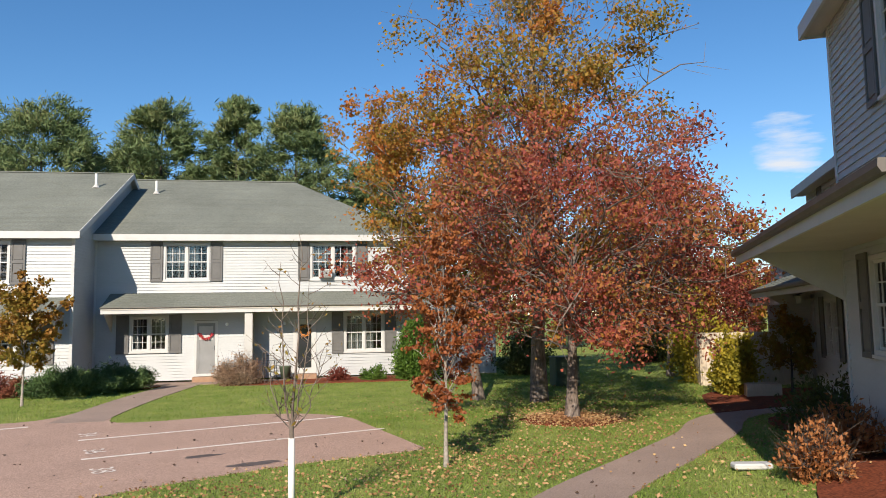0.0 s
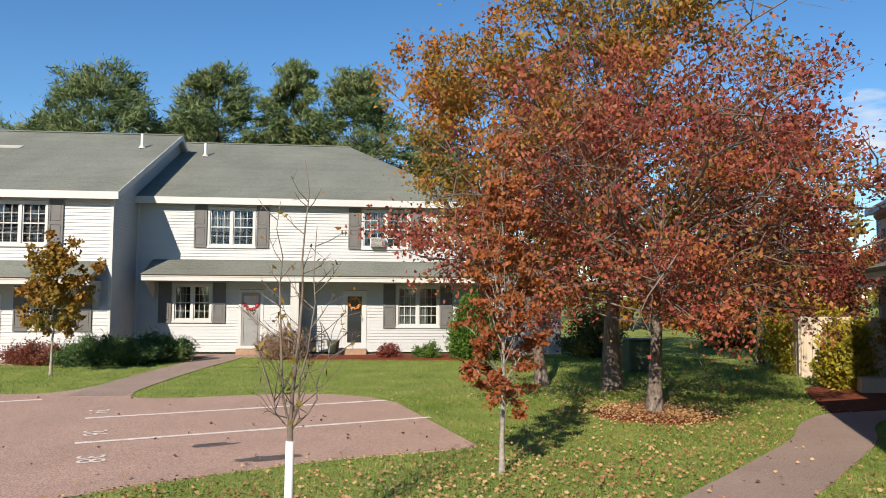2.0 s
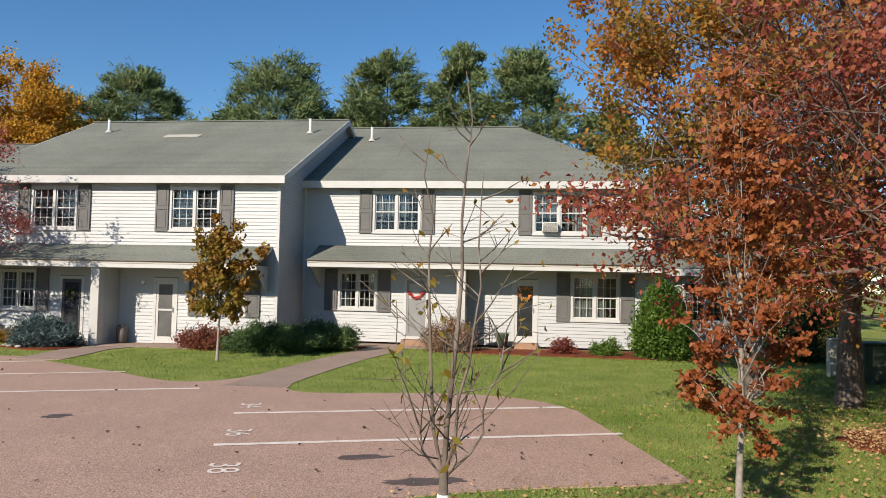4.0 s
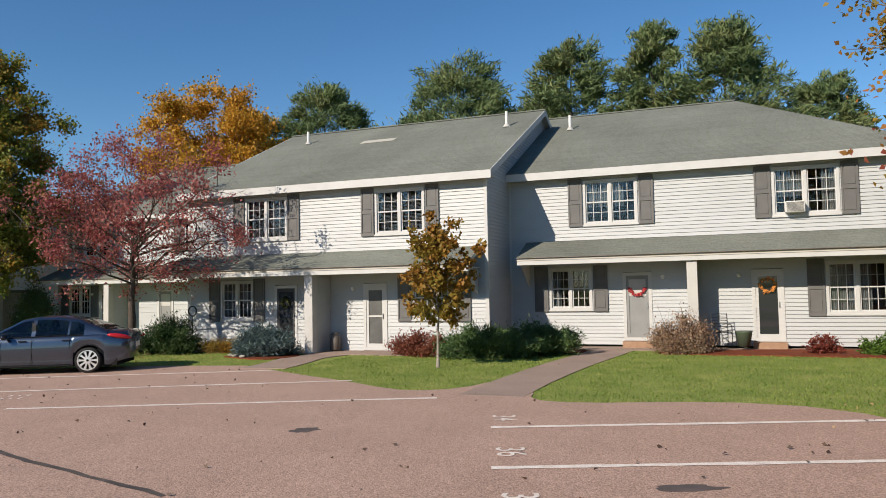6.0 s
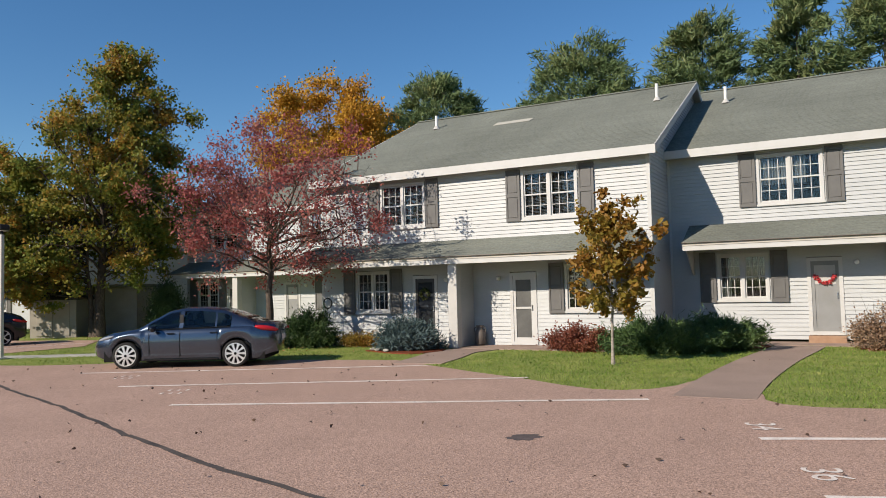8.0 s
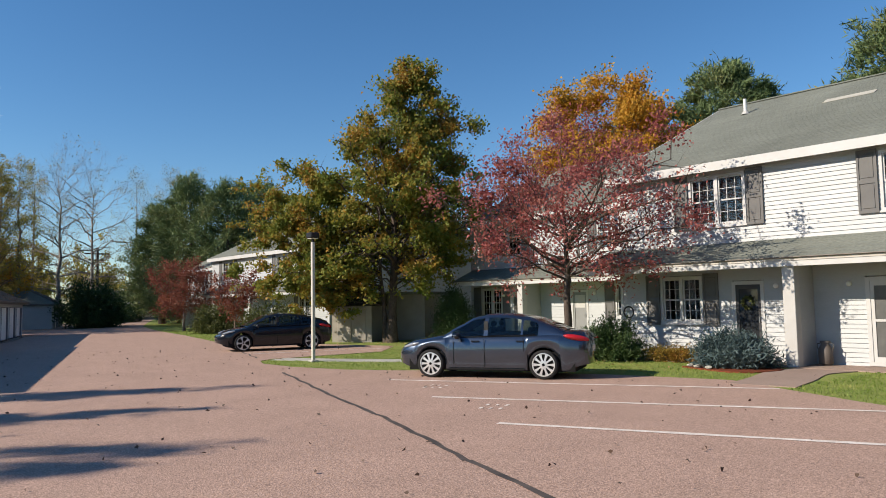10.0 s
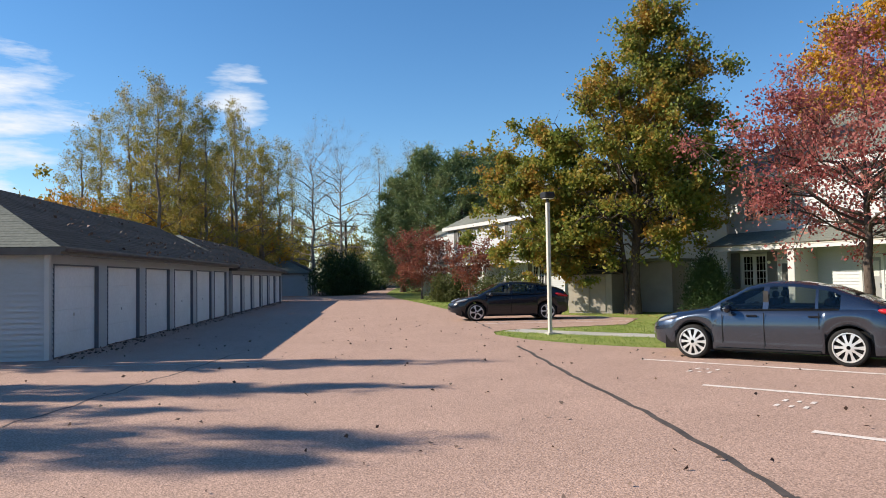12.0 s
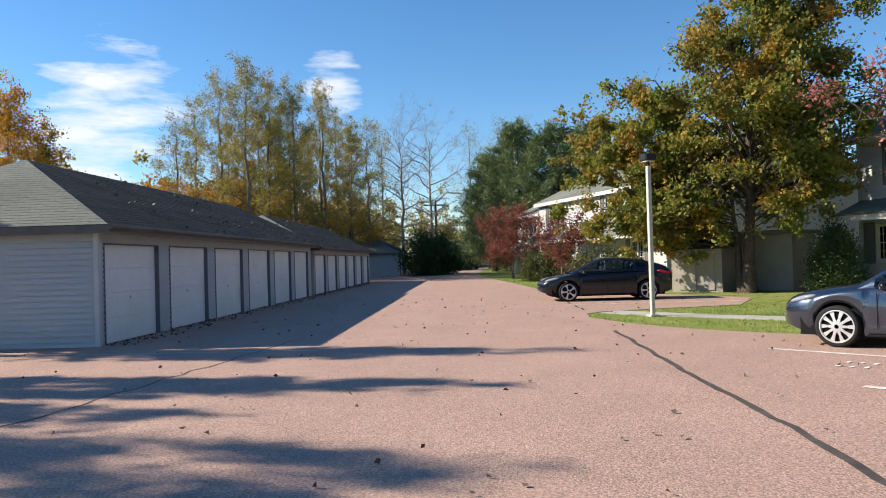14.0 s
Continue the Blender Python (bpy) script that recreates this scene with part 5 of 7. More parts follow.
tree("birch_tree", "golden yellow tree rising behind the roofs", (-34.6, 44.0), 15.4, 7.2, 3.0, "round", 0.25, 56, 84000, (0.17, 0.12), GOLD, BARK, 28, secondary=9, spread=0.22, pad=0.7, gap=0.35, cell=1.2)
for i, (px, py, ph, pr) in enumerate([(-19.6, 50, 16.5, 7.2), (-12.6, 52, 17.5, 6.0), (-7.4, 51, 17.8, 4.4), (-3.2, 50, 16.8, 6.0), (-31.5, 53, 17.0, 7.0), (-41.5, 58, 17.0, 6.0), (2.6, 56, 14.5, 5.0), (-24.5, 56, 15.0, 5.0), (-15.8, 57, 15.5, 5.5)]):
    tree("pine_tree", "tall shaggy white pine behind the houses", (px, py), ph, pr, 3.5, "pine", 0.3, 64, 46000, (0.42, 0.075), NEEDLE, DARK_BARK, 40 + i, group="pines behind the houses", secondary=8, spread=0.21, pad=0.5, gap=0.6, cell=1.5)

# ---- lines on the lot ----
def paint_strip(name, a, b, width, mat, label, category, lift=0.021, wave=0.0, seed=0):
    rng = random.Random(seed)
    a, b = Vector(a), Vector(b)
    d = (b - a).normalized()
    s = Vector((-d.y, d.x))
    n = max(2, int((b - a).length / 0.35))
    bm = bmesh.new()
    row = []
    for i in range(n + 1):
        p = a.lerp(b, i / n) + s * (rng.uniform(-1, 1) * wave)
        w = width / 2 * (1 + rng.uniform(-0.18, 0.18))
        q0, q1 = p + s * w, p - s * w
        row.append([bm.verts.new((q.x, q.y, ground_z(q.x, q.y) + lift)) for q in (q0, q1)])
    for p, q in zip(row, row[1:]):
        bm.faces.new((p[0], p[1], q[1], q[0]))
    return tagged(link(name, bm, mat), label, category, kind="structure")


stalls = [((-6.94, 14.98), (-1.50, 17.0)), ((-6.24, 12.72), (-0.72, 14.78)), ((-15.79, 14.38), (-8.73, 17.43)), ((-18.77, 15.72), (-11.51, 19.40)), ((-21.87, 17.10), (-14.56, 20.82))]
for i, (a, b) in enumerate(stalls):
    paint_strip("parking_line", a, b, 0.13, LINE, "worn white parking line on the asphalt", "parking line", seed=i)
paint_strip("parking_line", (-36.2, 20.0), (-34.4, 25.2), 0.1, LINE, "worn white parking line on the asphalt", "parking line", seed=8)
paint_strip("parking_line", (-33.4, 19.2), (-31.6, 24.4), 0.1, LINE, "worn white parking line on the asphalt", "parking line", seed=9)
for k, (a, b) in enumerate([((-25.6, 16.48), (-20.65, 14.68)), ((-20.65, 14.68), (-17.2, 13.52)), ((-17.2, 13.52), (-14.3, 12.36)), ((-14.3, 12.36), (-11.8, 11.48)), ((-11.8, 11.48), (-9.0, 10.75))]):
    paint_strip("tar_seam", a, b, 0.085, TAR, "dark tar-sealed crack across the asphalt", "crack", lift=0.019, wave=0.025, seed=30 + k)
paint_strip("tar_seam", (-36.8, 20.6), (-31.0, 18.6), 0.06, TAR, "dark tar-sealed crack across the asphalt", "crack", lift=0.019, wave=0.05, seed=5)
paint_strip("tar_seam", (-27.6, 10.4), (-20.2, 6.6), 0.035, TAR, "thin dark crack in the asphalt", "crack", lift=0.019, wave=0.07, seed=6)

paint_strip("asphalt_joint", (-27.6, 4.4), (-25.35, 10.4), 0.10, CONCRETE, "pale worn joint in the asphalt before the garages", "joint", lift=0.019, wave=0.015, seed=44)


def painted_number(text, at, along):
    """A stall number whose top points along the stall."""
    curve = bpy.data.curves.new("painted_number", "FONT")
    curve.body, curve.size, curve.align_x, curve.align_y = text, 0.52, "CENTER", "CENTER"
    curve.offset = 0.0
    curve.materials.append(LINE)
    ob = new("painted_number", curve)
    ang = math.atan2(along[1], along[0]) - math.pi / 2
    ob.matrix_world = Matrix.LocRotScale((at[0], at[1], ground_z(*at) + 0.022), Euler((0, 0, ang)), Vector((1, 1, 1)))
    tagged(ob, "white painted stall number " + text, "painted number", kind="structure")


for text, at in (("34", (-6.98, 15.75)), ("36", (-6.26, 13.55)), ("38", (-5.62, 11.62))):
    painted_number(text, at, (0.94, 0.35))
for at in ((-17.0, 15.55), (-20.0, 16.9)):
    d, s = Vector((0.88, 0.46)), Vector((-0.46, 0.88))
    bm = bmesh.new()
    for k in (-1, 1):
        c = Vector(at) + s * 0.2 * k
        for off, lw, ww in ((-0.17, 0.028, 0.17), (0.0, 0.024, 0.13), (0.17, 0.028, 0.17)):
            q = c + d * off
            vs = [bm.verts.new((p.x, p.y, ground_z(p.x, p.y) + 0.022)) for p in (q - d * lw - s * ww / 2, q + d * lw - s * ww / 2, q + d * lw + s * ww / 2, q - d * lw + s * ww / 2)]
            bm.faces.new(vs)
    tagged(link("painted_number", bm, LINE), "worn unreadable stall number in white paint", "painted number", kind="structure")


def stain(at, rx, ry, seed, ang=0.0):
    rng = random.Random(seed)
    bm = bmesh.new()
    ring = []
    for k in range(24):
        a = k / 24 * 2 * math.pi
        r = 1 + rng.uniform(-0.2, 0.2)
        px, py = math.cos(a) * rx * r, math.sin(a) * ry * r
        x, y = at[0] + px * math.cos(ang) - py * math.sin(ang), at[1] + px * math.sin(ang) + py * math.cos(ang)
        ring.append(bm.verts.new((x, y, ground_z(x, y) + 0.018)))
    bm.faces.new(ring)
    tagged(link("oil_stain", bm, OIL), "dark oil stain on the asphalt", "stain", kind="structure")


stain((-9.47, 14.1), 0.22, 0.17, 1, 0.9)
stain((-4.15, 12.5), 0.34, 0.13, 2, 0.3)
stain((-3.2, 11.55), 0.46, 0.16, 3, 0.35)


# ---- cars ----
def wheel(car, x, y, r, spokes, side):
    bm = bmesh.new()
    prof = [(-0.09, r * 0.76), (-0.105, r * 0.92), (-0.08, r), (0.08, r), (0.105, r * 0.92), (0.09, r * 0.76)]
    n = 36
    rows = [[bm.verts.new((x + math.cos(k / n * 6.28319) * rr, y + w, r + math.sin(k / n * 6.28319) * rr)) for k in range(n)] for w, rr in prof]
    for p, q in zip(rows, rows[1:]):
        for k in range(n):
            bm.faces.new((p[k], p[(k + 1) % n], q[(k + 1) % n], q[k]))
    bmesh.ops.recalc_face_normals(bm, faces=bm.faces[:])
    tyre = part("wheel", bm, RUBBER, car, "road wheel with a black tyre", smooth=True)
    bm = bmesh.new()
    o = y + side * 0.085
    for k in range(spokes):
        a = k / spokes * 6.28319
        ca, sa = math.cos(a), math.sin(a)
        pts = []
        for rr, w in ((r * 0.10, 0.028), (r * 0.42, 0.018), (r * 0.76, 0.036 if spokes > 6 else 0.06)):
            for s in (-1, 1):
                pts.append((x + ca * rr - sa * s * w, r + sa * rr + ca * s * w, rr))
        v0 = [bm.verts.new((p[0], o + side * (0.012 - 0.03 * (p[2] / r - 0.12)), p[1])) for p in pts]
        v1 = [bm.verts.new((p[0], o - side * 0.02, p[1])) for p in pts]
        for q in (0, 2):
            bm.faces.new((v0[q], v0[q + 1], v0[q + 3], v0[q + 2]))
            bm.faces.new((v0[q], v0[q + 2], v1[q + 2], v1[q]))
            bm.faces.new((v0[q + 1], v1[q + 1], v1[q + 3], v0[q + 3]))
    ring = [[bm.verts.new((x + math.cos(k / n * 6.28319) * rr, o + side * w, r + math.sin(k / n * 6.28319) * rr)) for k in range(n)] for rr, w in ((r * 0.72, -0.01), (r * 0.75, 0.012), (r * 0.80, 0.010), (r * 0.81, -0.03))]
    for p, q in zip(ring, ring[1:]):
        for k in range(n):
            bm.faces.new((p[k], p[(k + 1) % n], q[(k + 1) % n], q[k]))
    bmesh.ops.recalc_face_normals(bm, faces=bm.faces[:])
    part("rim", bm, ALLOY, tyre, "silver multi-spoke rim")
    # near-black disc that stands for the shade in the gaps between spokes
    bm = bmesh.new()
    bmesh.ops.create_cone(bm, cap_ends=True, segments=24, radius1=r * 0.70, radius2=r * 0.70, depth=0.03, matrix=Matrix.Translation((x, o - side * 0.045, r)) @ Matrix.Rotation(math.pi / 2, 4, "X"))
    part("spoke_gap_shade", bm, DARK_WELL, tyre)


def interp(pts, x):
    for (a, b), (c, d) in zip(pts, pts[1:]):
        if a <= x <= c:
            t = (x - a) / (c - a)
            t2 = t * t * (3 - 2 * t) * 0.35 + t * 0.65
            return b + (d - b) * t2
    return pts[0][1] if x < pts[0][0] else pts[-1][1]


def car(name, label, m, paint, deck, roof, belt, wb=1.35, front=2.28, rear=-2.34, width=0.885, r=0.325, spokes=10, glass_x=(1.02, 0.25, -0.85, -1.78), hatch=False):
    """A passenger car; x points forward. deck: shoulder height along x; roof: height of the glasshouse along x."""
    c = thing(name, label, "car", m)
    xs = sorted({*np.linspace(rear, front, 40).round(3), *[s * wb + math.cos(k / 14 * math.pi) * (r + 0.055) for s in (-1, 1) for k in range(15)]})
    halfw = [(rear, width * 0.72), (rear + 0.12, width * 0.86), (rear + 0.6, width * 0.97), (-0.6, width), (0.9, width), (front - 0.75, width * 0.97), (front - 0.3, width * 0.86), (front - 0.1, width * 0.72), (front, width * 0.54)]
    bm = bmesh.new()
    rows = []
    for x in xs:
        w = interp(halfw, x)
        zt = interp(deck, x)
        bottom = 0.20 if abs(x) < wb + r + 0.2 else 0.22 + 0.12 * clamp((abs(x) - wb - r - 0.2) / 0.4)
        for s in (-1, 1):
            d = abs(x - s * wb)
            if d < r + 0.055:
                bottom = max(bottom, r + math.sqrt(max(0, (r + 0.055) ** 2 - d * d)))
        zb = interp(belt, x)
        zs = [bottom, bottom + (zb - bottom) * 0.25, bottom + (zb - bottom) * 0.55, bottom + (zb - bottom) * 0.82, zb, zb + (zt - zb) * 0.6, zt, zt + 0.015]
        ws = [w * 0.93, w * 0.975, w, w * 0.985, w * 0.935, w * 0.86, w * 0.70, 0.0]
        pts = [(x, ww, zz) for ww, zz in zip(ws, zs)]
        full = [(x, -p[1], p[2]) for p in pts] + [p for p in pts[-2::-1]]
        rows.append([bm.verts.new(p) for p in full])
    for p, q in zip(rows, rows[1:]):
        for k in range(len(p) - 1):
            bm.faces.new((p[k], p[k + 1], q[k + 1], q[k]))
    bm.faces.new(rows[0])
    bm.faces.new(rows[-1][::-1])
    bmesh.ops.recalc_face_normals(bm, faces=bm.faces[:])
    part("body", bm, paint, c, "painted car body", smooth=True)
    part("underbody", boxes((rear + 0.3, -width * 0.86, 0.17, front - 0.35, width * 0.86, 0.60)), DARK_WELL, c)
    # glasshouse: pillars, roof and open window bays, with thin glass set into them
    g0, g1, g2, g3 = glass_x
    def side_y(z, x):
        zb = interp(belt, x)
        return 0.93 * interp(halfw, clamp(x, -1.5, 1.0)) - (z - zb) * 0.43
    bays = {"front_side_window": (0.05, g0 - 0.20), "rear_side_window": (g2 + 0.02, -0.05), "quarter_window": (g2 - 0.38, g2 - 0.03)}
    screens = {"windscreen": (g1 + 0.08, g0 - 0.02), "rear_window": (g3 + 0.08, g2 + 0.02)}
    xs = sorted({*np.linspace(g3 - 0.02, g0 + 0.02, 46).round(3), *[v for q in (*bays.values(), *screens.values()) for v in q]})
    shell, glass = bmesh.new(), {}
    rows = []
    for x in xs:
        zr = interp(roof, x)
        zb = min(interp(belt, x), zr - 0.02)
        hi = max(zb + 0.012, zr - 0.075)
        pts = [(side_y(zb, x), zb - 0.05), (side_y(zb, x), zb + 0.01), (side_y(hi, x), hi), (side_y(zr, x) - 0.02, zr - 0.03), (side_y(zr, x) * 0.90 - 0.03, zr), (0, zr + 0.025)]
        full = [(x, -y, z) for y, z in pts] + [(x, y, z) for y, z in pts[-2::-1]]
        rows.append(full)
    verts = [[shell.verts.new(p) for p in row] for row in rows]
    n = len(rows[0]) - 1
    for i in range(len(xs) - 1):
        mid = (xs[i] + xs[i + 1]) / 2
        for k in range(n):
            name_of = None
            if k in (1, n - 2):
                name_of = next((q for q, (a, b) in bays.items() if a < mid < b), None)
            elif k in (4, n - 5):
                name_of = next((q for q, (a, b) in screens.items() if a < mid < b), None)
            if name_of is None:
                shell.faces.new((verts[i][k], verts[i][k + 1], verts[i + 1][k + 1], verts[i + 1][k]))
            else:
                glass.setdefault((name_of, k if k in (1, n - 2) else 0), []).append((rows[i][k], rows[i][k + 1], rows[i + 1][k + 1], rows[i + 1][k]))
    bmesh.ops.recalc_face_normals(shell, faces=shell.faces[:])
    part("roof", shell, paint, c, smooth=True)
    for (nm, _), quads in glass.items():
        bm = bmesh.new()
        for quad in quads:
            bm.faces.new([bm.verts.new((p[0], p[1] * 0.994, p[2])) for p in quad])
        bmesh.ops.remove_doubles(bm, verts=bm.verts[:], dist=1e-4)
        bmesh.ops.recalc_face_normals(bm, faces=bm.faces[:])
        part(nm, bm, CAR_GLASS, c, "tinted car glass", smooth=True)
    for s in (-1, 1):
        y0 = side_y(1.1, 0.0)
        part("door_pillar", boxes((-0.045, s * y0 - 0.012, 0.93, 0.045, s * y0 + 0.006, 1.3)), CAR_CLOTH, c)
        bm = bmesh.new()
        tube(bm, [(x, s * (side_y(interp(belt, x), x) + 0.012), interp(belt, x) + 0.006) for x in np.linspace(g2 - 0.36, g0 - 0.22, 12)], [0.009] * 12, 6)
        part("window_trim", bm, DARK_WELL, c)
    # cabin
    part("cabin_floor", boxes((g3 + 0.25, -0.62, 0.90, g0 - 0.35, 0.62, 1.03), bevel=0.03), CAR_CLOTH, c)
    for sx, sy in ((0.0, -0.34), (0.0, 0.34), (-0.95, -0.36), (-0.95, 0.36)):
        part("seat_back", boxes((sx - 0.10, sy - 0.21, 0.95, sx + 0.02, sy + 0.21, 1.16), bevel=0.04), CAR_CLOTH, c)
        part("headrest", boxes((sx - 0.11, sy - 0.12, 1.165, sx - 0.02, sy + 0.12, 1.30), bevel=0.035), CAR_CLOTH, c)
    for x in (-wb, wb):
        for s in (-1, 1):
            wheel(c, x, s * (width - 0.105), r, spokes, s)
    def skin(x, z):
        zb = interp(belt, x)
        f = clamp((z - 0.2) / (zb - 0.2))
        return interp(halfw, x) * (0.985 + 0.018 * math.sin(f * 2.6))
    for s in (-1, 1):
        for xx, (za, zb2) in ((g0 - 0.25, (0.32, 0.86)), (0.02, (0.26, 0.90)), (g2 - 0.05, (0.62, 0.92))):
            part("door_seam", boxes((xx - 0.005, s * skin(xx, 0.6) - 0.004, za, xx + 0.005, s * skin(xx, 0.6) + 0.004, zb2)), DARK_WELL, c)
        for xx in (0.14, -0.92):
            part("door_handle", boxes((xx, s * skin(xx, 0.84) - 0.012, 0.83, xx + 0.19, s * skin(xx, 0.84) + 0.022, 0.865), bevel=0.008), CAR_BLACK, c)
        bm = bmesh.new()
        bmesh.ops.create_uvsphere(bm, u_segments=12, v_segments=8, radius=1.0, matrix=Matrix.Translation((g0 - 0.38, s * (width + 0.09), 0.97)) @ Matrix.Diagonal((0.075, 0.11, 0.075, 1)))
        part("mirror", bm, CAR_BLACK, c, "black door mirror", smooth=True)
        part("sill", boxes((-wb + r + 0.1, s * (width - 0.03) - 0.02, 0.185, wb - r - 0.1, s * (width - 0.03) + 0.02, 0.225), bevel=0.01), DARK_WELL, c)
        bm = bmesh.new()
        bmesh.ops.create_uvsphere(bm, u_segments=16, v_segments=10, radius=1.0, matrix=Matrix.Translation((rear + 0.26, s * width * 0.80, 0.92)) @ Matrix.Rotation(s * 0.35, 4, "Z") @ Matrix.Rotation(-0.18, 4, "Y") @ Matrix.Diagonal((0.30, 0.11, 0.065, 1)))
        part("tail_light", bm, RED_LIGHT, c, "red tail light", smooth=True)
        bm = bmesh.new()
        bmesh.ops.create_uvsphere(bm, u_segments=16, v_segments=10, radius=1.0, matrix=Matrix.Translation((front - 0.38, s * width * 0.76, 0.745)) @ Matrix.Rotation(-s * 0.42, 4, "Z") @ Matrix.Rotation(0.22, 4, "Y") @ Matrix.Diagonal((0.27, 0.09, 0.05, 1)))
        part("headlight", bm, HEADLIGHT, c, "clear headlight", smooth=True)
    part("number_plate", boxes((rear - 0.015, -0.16, 0.62, rear + 0.03, 0.16, 0.74)), LINE, c, "pale rear number plate")
    part("grille", boxes((front - 0.10, -0.34, 0.38, front + 0.006, 0.34, 0.50), bevel=0.02), DARK_WELL, c)
    return c


SEDAN_DECK = [(-2.34, 0.92), (-2.2, 1.06), (-1.7, 1.08), (-1.0, 1.0), (0.9, 1.0), (1.1, 0.985), (1.7, 0.90), (2.1, 0.79), (2.28, 0.66)]
SEDAN_ROOF = [(-1.80, 1.08), (-1.5, 1.21), (-1.0, 1.385), (-0.5, 1.45), (0.0, 1.455), (0.3, 1.405), (0.7, 1.20), (1.05, 1.0)]
SEDAN_BELT = [(-2.34, 0.84), (-1.9, 0.98), (-0.9, 0.975), (0.8, 0.935), (1.2, 0.90), (1.9, 0.77), (2.28, 0.58)]
def stand(front_wheel, rear_wheel):
    f, b = Vector(front_wheel), Vector(rear_wheel)
    mid = (f + b) / 2
    return pose(mid.x, mid.y, ground_z(mid.x, mid.y) + 0.016, 0, 0, math.degrees(math.atan2(f.y - b.y, f.x - b.x)))


# the tracked wheels are those of the side towards the lane
side = Vector((-0.467, 0.884)) * 0.78
fw, rw = Vector((-21.56, 18.15)) + side, Vector((-19.17, 19.41)) + side
car("sedan_car", "slate-grey four-door sedan parked in a stall", stand(fw, rw), CAR_GREY, SEDAN_DECK, SEDAN_ROOF, SEDAN_BELT)
HATCH_DECK = [(-2.2, 0.95), (-2.05, 1.10), (-1.6, 1.05), (-1.0, 0.98), (0.9, 0.97), (1.2, 0.93), (1.8, 0.82), (2.1, 0.70), (2.25, 0.55)]
HATCH_ROOF = [(-2.05, 1.10), (-1.7, 1.23), (-1.1, 1.37), (-0.5, 1.43), (0.0, 1.44), (0.35, 1.38), (0.8, 1.17), (1.25, 0.94)]
f2, r2 = Vector((-34.9, 20.0)), Vector((-34.1, 22.6))
side2 = Vector((-(f2 - r2).y, (f2 - r2).x)).normalized() * -0.78
car("hatchback_car", "dark blue-black hatchback parked nose to the lane", stand(f2 + side2, r2 + side2), CAR_BLACK, HATCH_DECK, HATCH_ROOF, SEDAN_BELT, glass_x=(1.2, 0.3, -0.9, -2.0), rear=-2.22, front=2.25, spokes=5, hatch=True)

# ---- lamp post ----
def lamp_post(at, h):
    t = thing("street_lamp", "pale square lamp post with a dark box lantern", "street lamp", pose(at[0], at[1], ground_z(*at)))
    part("pole", boxes((-0.05, -0.05, -0.05, 0.05, 0.05, h), bevel=0.01), POLE, t)
    part("base_plate", boxes((-0.12, -0.12, -0.02, 0.12, 0.12, 0.05), bevel=0.01), POLE, t)
    part("arm", boxes((-0.03, -0.03, h, 0.03, 0.03, h + 0.12)), LAMP_BLACK, t)
    lant = part("lantern", boxes((-0.16, -0.16, h + 0.12, 0.16, 0.16, h + 0.30), bevel=0.03), LAMP_BLACK, t, "dark box lantern")
    part("lens", boxes((-0.12, -0.12, h + 0.105, 0.12, 0.12, h + 0.121)), LAMP_GLASS, lant)


lamp_post((-28.25, 19.05), 3.75)

# ---- board fence ----
def board_fence(name, label, a, b, h, z):
    a, b = Vector(a), Vector(b)
    L = (b - a).length
    t = thing(name, label, "fence", pose(a.x, a.y, z, 0, 0, math.degrees(math.atan2((b - a).y, (b - a).x))))
    n = int(L / 0.145)
    me = None
    rng = random.Random(n)
    for i in range(n):
        x = i * L / n
        if me is None:
            bm = boxes((0.004, -0.02, 0, L / n - 0.004, 0.0, h), bevel=0.004)
            ob = part("board", bm, FENCE, t)
            me = ob.data
        else:
            ob = new("board", me)
            ob.parent = t
        ob.location = (x, rng.uniform(-0.003, 0.003), rng.uniform(-0.01, 0.01))
    for z0 in (0.3, h - 0.35):
        part("rail", boxes((0, 0.004, z0, L, 0.05, z0 + 0.09)), FENCE, t)
    k = 0.0
    while k <= L + 0.01:
        part("post", boxes((k - 0.05, 0.052, -0.1, k + 0.05, 0.15, h - 0.02)), FENCE, t)
        k += L / max(1, round(L / 2.4))
    return t


FC = Vector((10.4, 21.15))
board_fence("board_fence", "beige vertical-board privacy fence lit by the sun", FC, FC + Vector((3.25, -1.06)), 1.75, -0.02)
board_fence("board_fence", "beige vertical-board privacy fence running back in shade", FC + Vector((1.0, 3.2)), FC, 1.75, -0.02)

SHED = material("greyed_beige_siding", (0.36, 0.33, 0.28), 0.8, second=(0.30, 0.275, 0.235), scale=1.5)

# ---- shed and screen wall by the far maple ----
def small_shed(at, ang):
    t = thing("garden_shed", "small beige shed with double doors and a dark roof", "shed", pose(at[0], at[1], 0, 0, 0, ang))
    part("body", boxes((-1.0, -0.7, 0, 1.0, 0.7, 1.75)), SHED, t)
    for s in (-1, 1):
        part("door", boxes((0.02 if s > 0 else -0.72, -0.735, 0.08, 0.72 if s > 0 else -0.02, -0.702, 1.62), bevel=0.006), SHED, t, "boarded shed door")
    bm = bmesh.new()
    prism(bm, [(-0.95, 1.74), (0.0, 2.25), (0.95, 1.74), (0.95, 1.68), (-0.95, 1.68)], "x", -1.15, 1.15)
    part("roof", bm, DARK_SHINGLE, t, "dark shingled roof")


